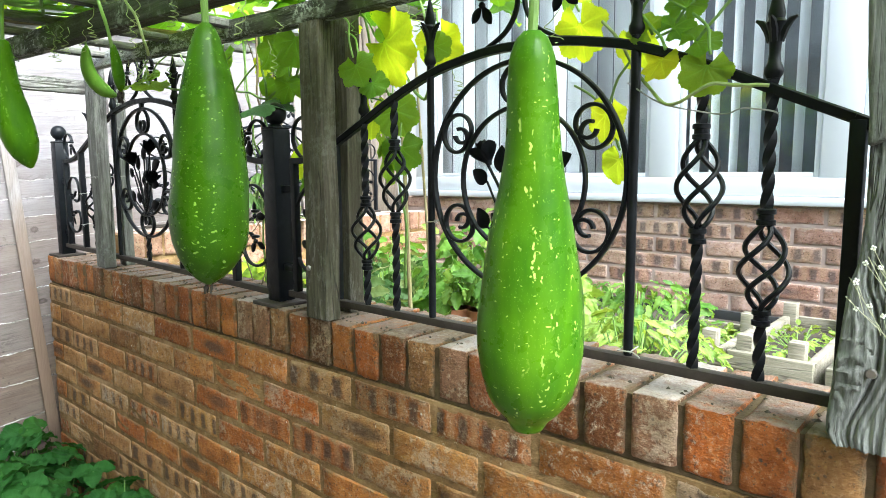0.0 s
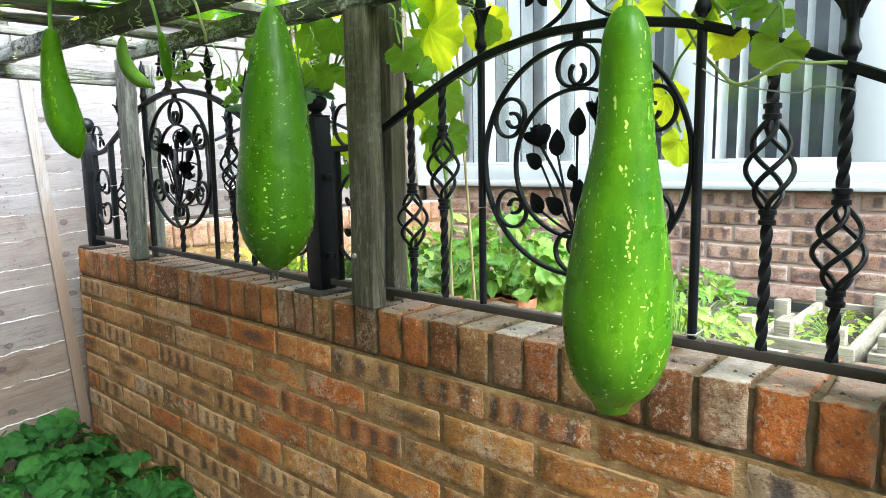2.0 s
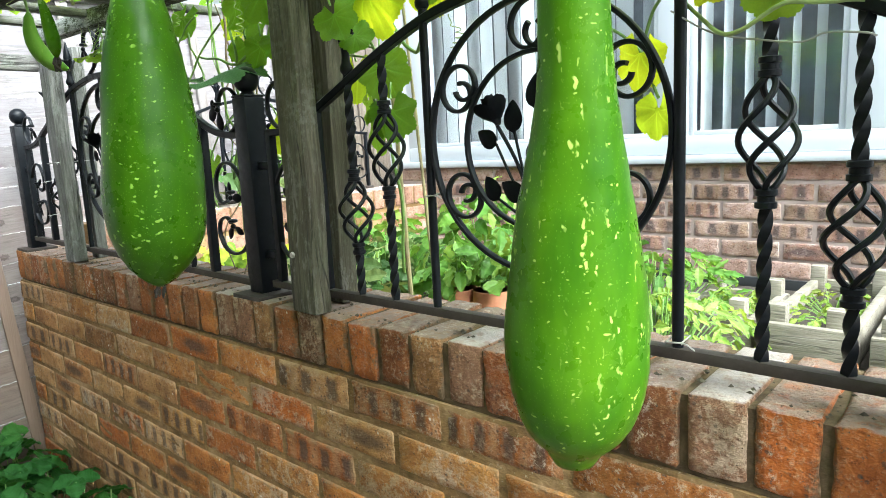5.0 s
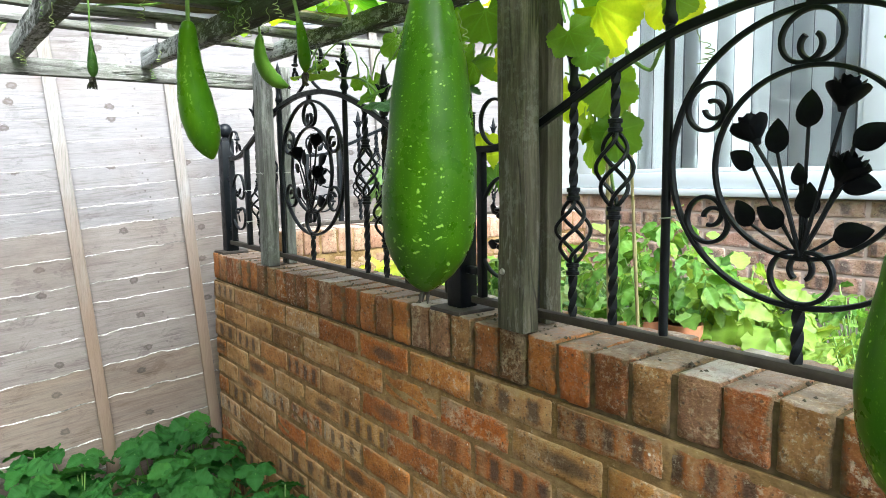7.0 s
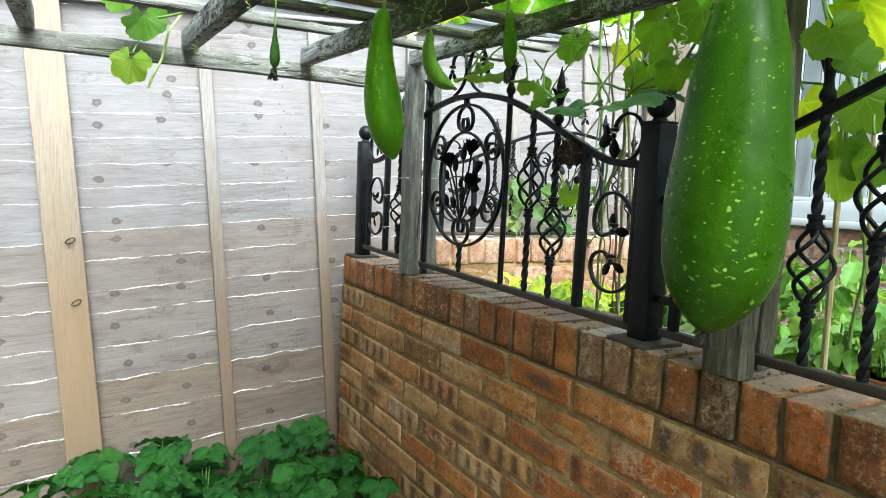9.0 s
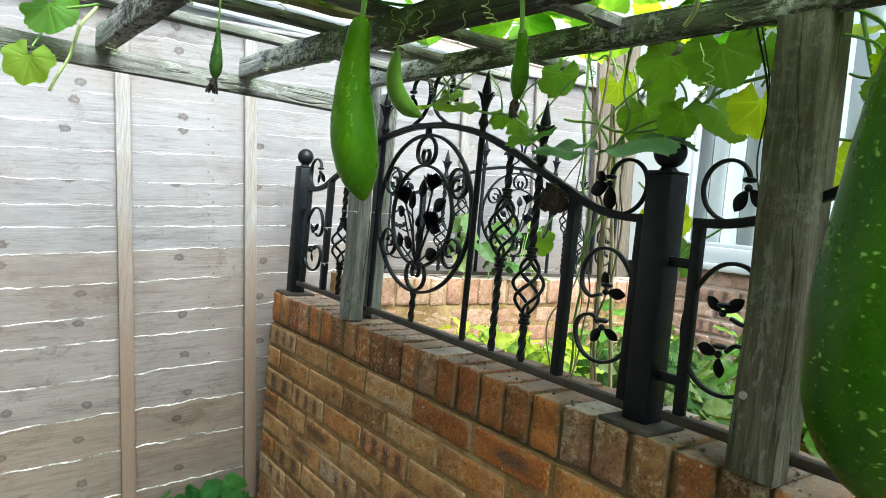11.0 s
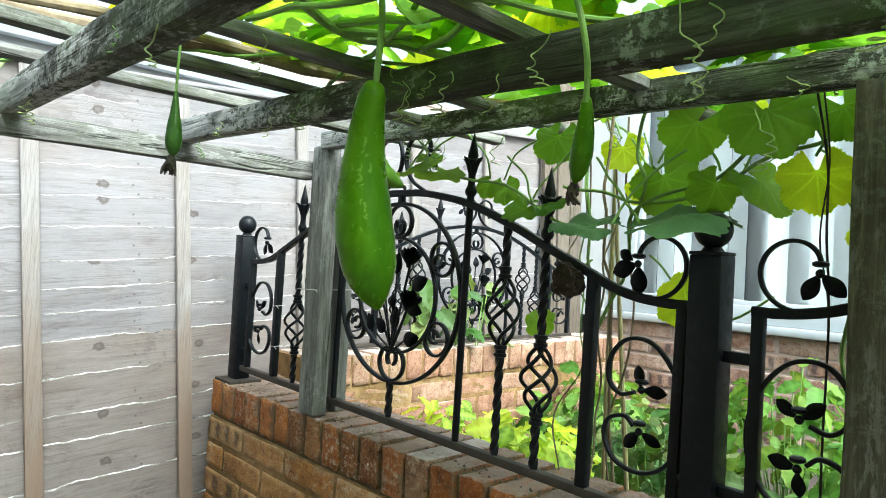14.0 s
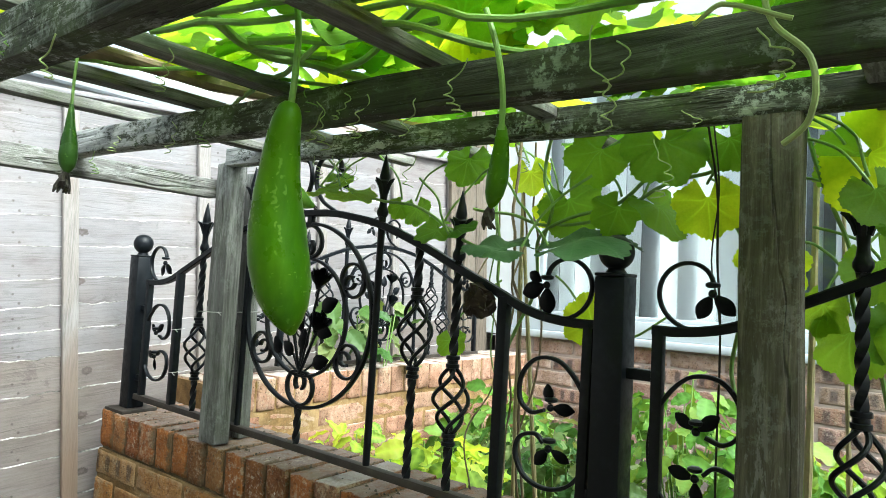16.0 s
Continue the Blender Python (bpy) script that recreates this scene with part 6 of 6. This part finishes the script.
# ---- garden behind the railing ----
def bush(name, label, cx, cy, z0, z1, rx, ry, count, mat_, size, seed, up=0.7, width=0.62, low=0.25):
    """A plant with many leaves on branching stems."""
    rnd = random.Random(seed)
    p = thing(name, (cx, cy, z0), label, "plant")
    stems, leaves = bmesh.new(), bmesh.new()
    leaves.verts.layers.float.new("vein")
    kinds = []
    for k in range(3):
        b = small_leaf_mesh(seed + k, 5, width, 0.18)
        me = bpy.data.meshes.new("tmp")
        b.to_mesh(me)
        b.free()
        kinds.append(me)
    for k in range(count):
        a, r = rnd.uniform(0, 2 * math.pi), math.sqrt(rnd.random())
        h = z0 + (z1 - z0) * (low + (1 - low) * rnd.random() ** 0.7) * (1 - (0.45 if low < 0.5 else 0.1) * r * r)
        q = Vector((cx + math.cos(a) * r * rx, cy + math.sin(a) * r * ry, h))
        if k % 5 == 0:
            sweep(stems, [(cx + (q.x - cx) * 0.25, cy + (q.y - cy) * 0.25, z0 - 0.01), (cx + (q.x - cx) * 0.7, cy + (q.y - cy) * 0.7, z0 + (h - z0) * 0.6), q], 0.0022, 5)
        n = Vector((rnd.gauss(0, 0.5) + math.cos(a) * 0.4, rnd.gauss(-0.25, 0.5) + math.sin(a) * 0.4, up)).normalized()
        t = Vector((math.cos(a) + rnd.gauss(0, 0.5), math.sin(a) + rnd.gauss(0, 0.5), rnd.gauss(-0.2, 0.4)))
        t = (t - n * t.dot(n)).normalized()
        s = size * rnd.uniform(0.6, 1.25)
        m = Matrix.Translation(q) @ Matrix((t.cross(n), t, n)).transposed().to_4x4() @ Matrix.Diagonal((s, s, s, 1))
        start = len(leaves.verts)
        leaves.from_mesh(kinds[k % 3])
        leaves.verts.ensure_lookup_table()
        bmesh.ops.transform(leaves, matrix=m, verts=leaves.verts[start:])
    for me in kinds:
        bpy.data.meshes.remove(me)
    part("stalk", stems, stalk_green, p)["kind"] = "stuff"
    ob = new("foliage", to_mesh("foliage", leaves, mat_))
    hang(ob, p)
    ob["kind"] = "stuff"
    return p


G = 0.74
bush("hydrangea", "leafy lime green shrub behind the wall", -2.33, 1.42, G, 1.05, 0.20, 0.20, 200, leaf_hydrangea, 0.066, 1)
bush("hydrangea", "leafy lime green shrub behind the wall", -2.02, 1.36, G, 1.09, 0.20, 0.18, 230, leaf_hydrangea, 0.068, 2)
bush("hydrangea", "leafy lime green shrub behind the wall", -1.88, 1.28, G, 1.06, 0.17, 0.12, 170, leaf_hydrangea, 0.064, 61)
bush("hydrangea", "leafy lime green shrub behind the wall", -2.20, 1.27, G, 1.035, 0.18, 0.12, 160, leaf_hydrangea, 0.064, 62)
bush("garden_shrub", "mixed green and cream leaved shrub", -1.66, 1.36, G, 1.115, 0.22, 0.18, 330, leaf_shade, 0.055, 3)
bush("garden_shrub", "dense green shrub below the window", -2.05, 1.95, G, 1.04, 0.28, 0.25, 260, leaf_shade, 0.062, 4)
bush("climbing_plant", "green leafy climber against the side railing", -2.70, 1.78, G, 1.42, 0.05, 0.26, 46, leaf_shade, 0.085, 64, low=0.62)
bush("garden_shrub", "green leafy plant near the side wall", -2.45, 2.3, G, 1.06, 0.18, 0.3, 130, leaf_garden, 0.08, 5)
bush("bean_plant", "lime green leafy plants behind the railing", -1.30, 1.95, G, 1.06, 0.24, 0.2, 170, leaf_lime, 0.065, 6)
bush("bean_plant", "green leafy plants behind the railing", -1.62, 2.02, G, 1.22, 0.25, 0.25, 200, leaf_garden, 0.07, 7)
bush("bean_plant", "bright green leafy plant in a pot", -1.20, 1.78, G, 1.10, 0.18, 0.18, 130, leaf_lime, 0.085, 8)
bush("fern", "feathery lime green plants in the bed", -0.85, 1.75, G, 0.98, 0.25, 0.3, 300, leaf_lime, 0.045, 9, 0.8, 0.4)
bush("fern", "feathery green plants in the bed", -1.05, 2.2, G, 1.02, 0.25, 0.25, 260, leaf_garden, 0.05, 10, 0.8, 0.45)
bush("lettuce_row", "low lime green salad plants in the bed", -0.72, 1.62, G, 0.83, 0.14, 0.16, 90, leaf_lime, 0.045, 13, 0.9)
bush("weed_clump", "small flowering weeds by the bed", -0.12, 1.75, G, 1.02, 0.12, 0.2, 120, leaf_garden, 0.035, 14, 0.6, 0.4)


def plank_bed(x0, y0, x1, y1, z1, label):
    p = thing("raised_bed", ((x0 + x1) / 2, (y0 + y1) / 2, G), label, "planter", "raised beds")
    part("plank", made_box((x0, y0, G - 0.02), (x1, y0 + 0.025, z1), 0.004), plank_wood, p)
    part("plank", made_box((x0, y1 - 0.025, G - 0.02), (x1, y1, z1 - 0.01), 0.004), plank_wood, p)
    part("plank", made_box((x0 - 0.002, y0 + 0.026, G - 0.02), (x0 + 0.023, y1 - 0.026, z1 - 0.004), 0.004), plank_wood, p)
    part("plank", made_box((x1 - 0.023, y0 + 0.026, G - 0.02), (x1 + 0.002, y1 - 0.026, z1 - 0.004), 0.004), plank_wood, p)
    for cx, cy in ((x0 + 0.02, y1 - 0.05), (x1 - 0.03, y1 - 0.05), (x0 + 0.04, y0 + 0.05), (x1 - 0.05, y0 + 0.05)):
        part("peg", made_box((cx - 0.022, cy - 0.022, G - 0.02), (cx + 0.022, cy + 0.022, z1 + 0.045), 0.003), plank_wood, p)
    part("soil", made_box((x0 + 0.022, y0 + 0.024, G - 0.01), (x1 - 0.022, y1 - 0.024, z1 - 0.05)), soil, p)
    return p


plank_bed(-0.935, 2.05, -0.705, 2.46, 0.835, "small raised bed of pale timber planks with pegs")
plank_bed(-0.685, 2.03, -0.455, 2.72, 0.84, "raised bed of weathered timber planks")
plank_bed(-0.425, 2.03, -0.12, 2.60, 0.835, "raised bed of pale planks by the weeds")

bush("bed_seedlings", "sparse lime green seedlings on the bed soil", -0.82, 2.25, 0.785, 0.85, 0.09, 0.16, 110, leaf_lime, 0.034, 51, 0.9, 0.6)
bush("bed_seedlings", "sparse green seedlings on the bed soil", -0.57, 2.37, 0.79, 0.845, 0.09, 0.28, 120, leaf_lime, 0.03, 52, 0.9, 0.5)
bush("bed_seedlings", "sparse green seedlings on the bed soil", -0.27, 2.3, 0.79, 0.85, 0.12, 0.22, 90, leaf_garden, 0.032, 53, 0.9, 0.5)


def flower_pot(x, y, r, h, label):
    p = thing("flower_pot", (x, y, G), label, "flower pot", "flower pots")
    bm = bmesh.new()
    prof = [(0.0, 0.68), (0.05, 0.70), (0.75, 0.88), (0.76, 1.0), (1.0, 1.02), (1.0, 0.92), (0.8, 0.84), (0.78, 0.05)]
    lathe(bm, [(x, y, G + h * f) for f, _ in prof], [r * k for _, k in prof], 28)
    part("pot", bm, terracotta, p)
    part("soil", lathe(bmesh.new(), [(x, y, G + h * 0.78), (x, y, G + h * 0.84)], [r * 0.84, r * 0.82], 24), soil, p)
    return p


flower_pot(-1.345, 1.55, 0.055, 0.22, "square-rimmed terracotta flower pot among leaves")
flower_pot(-1.245, 1.58, 0.052, 0.22, "terracotta flower pot among leaves")
flower_pot(-1.78, 1.24, 0.07, 0.16, "terracotta flower pot behind the railing")


def cane(x0, y0, x1, y1, z1, mat_, r=0.005):
    bm = bmesh.new()
    pts, rad = [], []
    for i in range(17):
        t = i / 16
        pts.append((x0 + (x1 - x0) * t, y0 + (y1 - y0) * t, G - 0.01 + (z1 - G) * t))
        rad.append(r * (1.25 if i % 4 == 0 else 1.0) * (1 - 0.25 * t))
    sweep(bm, pts, rad, 8)
    tagged(part("garden_cane", bm, mat_), "thin bamboo garden cane stuck in the bed", "cane", "garden canes")


bamboo = plain_material("bamboo", (0.38, 0.33, 0.17), 0.6, 0, 0.35, 30, 0.2)
cane(-1.70, 1.22, -1.66, 1.14, 1.70, bamboo)
cane(-1.62, 1.22, -1.665, 1.16, 1.55, bamboo)
cane(-1.10, 1.22, -1.12, 1.16, 1.66, bamboo, 0.004)
cane(-1.17, 1.20, -1.15, 1.14, 1.70, bamboo, 0.006)

bush("pot_plant", "leafy plant growing in a terracotta pot", -1.345, 1.56, 0.91, 1.12, 0.09, 0.08, 50, leaf_garden, 0.07, 41)
bush("pot_plant", "leafy plant growing in a terracotta pot", -1.245, 1.60, 0.91, 1.14, 0.09, 0.08, 50, leaf_garden, 0.07, 42)


# ---- crumbs of moss and mortar on the wall top ----
def crumbs(count, seed):
    rnd = random.Random(seed)
    verts, faces = [], []
    for k in range(count):
        joint = -2.866 + 0.075 * rnd.randrange(0, 44) + rnd.gauss(0, 0.006)
        x, y = (joint, rnd.uniform(0.925, 1.10)) if k % 3 else (rnd.uniform(-2.8, 0.2), IRON - 0.012 + rnd.gauss(0, 0.007))
        r = 0.0012 + 0.004 * rnd.random() ** 2.2
        c = Vector((x, y, TOP - 0.001 + r * 0.3))
        i = len(verts)
        for d in ((1, 0, 0), (-1, 0, 0), (0, 1, 0), (0, -1, 0), (0, 0, 0.8), (0, 0, -0.8)):
            verts.append(c + Vector(d) * r * rnd.uniform(0.6, 1.3))
        for a, b, e in ((0, 2, 4), (2, 1, 4), (1, 3, 4), (3, 0, 4), (2, 0, 5), (1, 2, 5), (3, 1, 5), (0, 3, 5)):
            faces.append((i + a, i + b, i + e))
    me = bpy.data.meshes.new("moss_crumbs")
    me.from_pydata(verts, [], faces)
    me.materials.append(plain_material("crumb", (0.09, 0.075, 0.05), 0.95, 0, 0.6, 90, 0.5))
    tagged(new("moss_crumbs", me), "dark crumbs of moss and mortar on the wall top", "moss", kind="stuff")


crumbs(620, 8)

# dry flower sprig in front of the thick post
sprig = thing("flower_sprig", (-0.10, 0.84, 1.0), "dry flower sprig with tiny white blossoms", "flower")
rf = random.Random(19)
root = Vector((-0.055, 0.845, 1.02))
for k in range(12):
    tip_ = Vector((-0.165 + rf.uniform(-0.035, 0.09), 0.848 + rf.uniform(-0.02, 0.015), 1.165 + rf.uniform(-0.03, 0.17)))
    mid = root.lerp(tip_, 0.55) + Vector((rf.uniform(0, 0.03), 0, rf.uniform(-0.01, 0.03)))
    part("stem", sweep(bmesh.new(), smooth_line([root, mid, tip_], 5), 0.00045, 5), stem_dry, sprig)
    for j in range(4):
        q = mid.lerp(tip_, 0.25 + 0.25 * j) + Vector((rf.uniform(-0.012, 0.012), rf.uniform(-0.008, 0.004), rf.uniform(-0.008, 0.016)))
        bm = bmesh.new()
        for a in range(4):
            v = Vector((math.cos(a * 1.6 + k), -0.3, math.sin(a * 1.6 + k))) * 0.0017
            bmesh.ops.create_icosphere(bm, subdivisions=1, radius=0.0014, matrix=Matrix.Translation(q + v))
        part("blossom", bm, bloom_white, sprig)["kind"] = "stuff"
        part("stem", sweep(bmesh.new(), [mid.lerp(tip_, 0.15 + 0.2 * j), q], 0.00035, 4), stem_dry, sprig)

# old wasp nest stuck below the rail
bm = bmesh.new()
bmesh.ops.create_icosphere(bm, subdivisions=4, radius=0.026, matrix=Matrix.Translation((-1.622, 0.953, 1.425)))
for v in bm.verts:
    v.co.z = 1.425 + (v.co.z - 1.425) * 1.2
    v.co += Vector((noise.noise(v.co * 70), noise.noise(v.co * 70 + Vector((5, 0, 0))), noise.noise(v.co * 70 + Vector((0, 5, 0))))) * 0.012
    v.co += Vector((noise.noise(v.co * 220), noise.noise(v.co * 220 + Vector((5, 0, 0))), 0)) * 0.004
tagged(part("mud_nest", bm, plain_material("mud", (0.032, 0.02, 0.013), 0.95, 0, 0.5, 60, 0.8)), "brown lump of mud stuck to the iron rail", "nest")


def screw(x, y, z):
    bm = bmesh.new()
    bmesh.ops.create_cone(bm, cap_ends=True, segments=14, radius1=0.006, radius2=0.0048, depth=0.004, matrix=Matrix.Translation((x, y, z)) @ Matrix.Rotation(radians(90), 4, "X"))
    tagged(part("screw", bm, screw_metal), "dull zinc screw in the timber post", "screw", "post screws")


screw(-0.155, 0.881, 1.450)
screw(-0.171, 0.889, 1.151)
screw(-1.184, 0.894, 1.172)


def tie(x, y, z, w, d):
    bm = bmesh.new()
    sweep(bm, [(x - w, y - d, z), (x + w, y - d, z + 0.002), (x + w, y + d, z + 0.004), (x - w, y + d, z + 0.002)], 0.0012, 6, closed=True)
    tail = smooth_line([(x + w, y - d, z), (x + w + 0.008, y - d - 0.008, z + 0.004), (x + w + 0.018, y - d - 0.006, z - 0.003)], 4)
    sweep(bm, tail, 0.0010, 5)
    tagged(part("wire_tie", bm, wire_white), "twisted wire tie on the iron bar", "wire", "wire ties")


for x, y, z, w, d in ((-2.351, 0.955, 1.36, 0.042, 0.052), (-2.58, IRON, 1.19, 0.012, 0.012), (-2.58, IRON, 1.30, 0.012, 0.012), (-0.884, IRON, 1.28, 0.010, 0.010), (-0.49, IRON, 1.105, 0.010, 0.014)):
    tie(x, y, z, w, d)


# ---- bricks, laid last ----
rb = random.Random(11)
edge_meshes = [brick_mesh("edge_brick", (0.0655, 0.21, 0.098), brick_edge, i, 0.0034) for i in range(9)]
long_meshes = [brick_mesh("brick", (0.213, 0.10, 0.063), brick_red, 20 + i, 0.0026) for i in range(9)]
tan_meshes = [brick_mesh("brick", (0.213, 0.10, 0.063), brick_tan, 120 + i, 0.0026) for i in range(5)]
half_meshes = [brick_mesh("half_brick", (0.101, 0.10, 0.063), brick_red, 40 + i) for i in range(2)]
lime_meshes = [brick_mesh("edge_brick", (0.0655, 0.21, 0.098), brick_lime, 70 + i) for i in range(2)]
for k in range(47):
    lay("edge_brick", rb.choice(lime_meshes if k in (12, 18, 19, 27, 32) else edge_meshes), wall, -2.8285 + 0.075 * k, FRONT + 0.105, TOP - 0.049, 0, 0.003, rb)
BURNT = 11
burnt_mesh = brick_mesh("brick", (0.213, 0.10, 0.063), brick_burnt, 90, 0.002)
for row in range(12):
    z = TOP - 0.098 - 0.012 - 0.032 - row * 0.075
    if z < 0.1:
        break
    odd = row % 2
    if odd:
        lay("half_brick", rb.choice(half_meshes), wall, -2.866 + 0.0505, FRONT + 0.05, z, 0, 0.002, rb)
        x0 = -2.866 + 0.1125 + 0.1065
    else:
        x0 = -2.866 + 0.1065
    for k in range(16):
        burnt = row == 0 and k == BURNT
        # mostly at the left end, where the paler tone stands for open skylight
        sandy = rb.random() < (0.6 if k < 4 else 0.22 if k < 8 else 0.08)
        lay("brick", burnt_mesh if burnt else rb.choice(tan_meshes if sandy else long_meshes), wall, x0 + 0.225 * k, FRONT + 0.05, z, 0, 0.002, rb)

# side wall along the fence
side_wall = thing("wall_side", (-2.75, 2.0, 0), "sunlit red brick side wall with bricks set on edge on top", "wall", kind="structure")
part("mortar_core", made_box((-2.858, 1.125, 0.005), (-2.662, 2.90, SIDE_TOP - 0.004)), mortar, side_wall, "pale sandy mortar", False)
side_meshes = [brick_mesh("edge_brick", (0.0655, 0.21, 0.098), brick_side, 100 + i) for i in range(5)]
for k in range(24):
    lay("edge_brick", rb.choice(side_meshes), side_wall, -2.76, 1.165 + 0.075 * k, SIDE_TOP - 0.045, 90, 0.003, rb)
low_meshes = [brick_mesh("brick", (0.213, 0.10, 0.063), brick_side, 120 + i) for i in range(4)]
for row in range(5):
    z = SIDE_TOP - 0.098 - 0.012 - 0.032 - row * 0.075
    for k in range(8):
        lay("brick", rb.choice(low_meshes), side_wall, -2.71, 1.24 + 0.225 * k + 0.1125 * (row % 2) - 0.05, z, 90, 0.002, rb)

# house wall below the window
house_meshes = [brick_mesh("house_brick", (0.213, 0.10, 0.064), brick_pink, 60 + i) for i in range(5)]
for row in range(7):
    z = 1.188 - row * 0.075
    for k in range(17):
        lay("house_brick", rb.choice(house_meshes), house, -2.75 + 0.225 * k + 0.1125 * (row % 2), HOUSE + 0.05, z, 0, 0.002, rb)
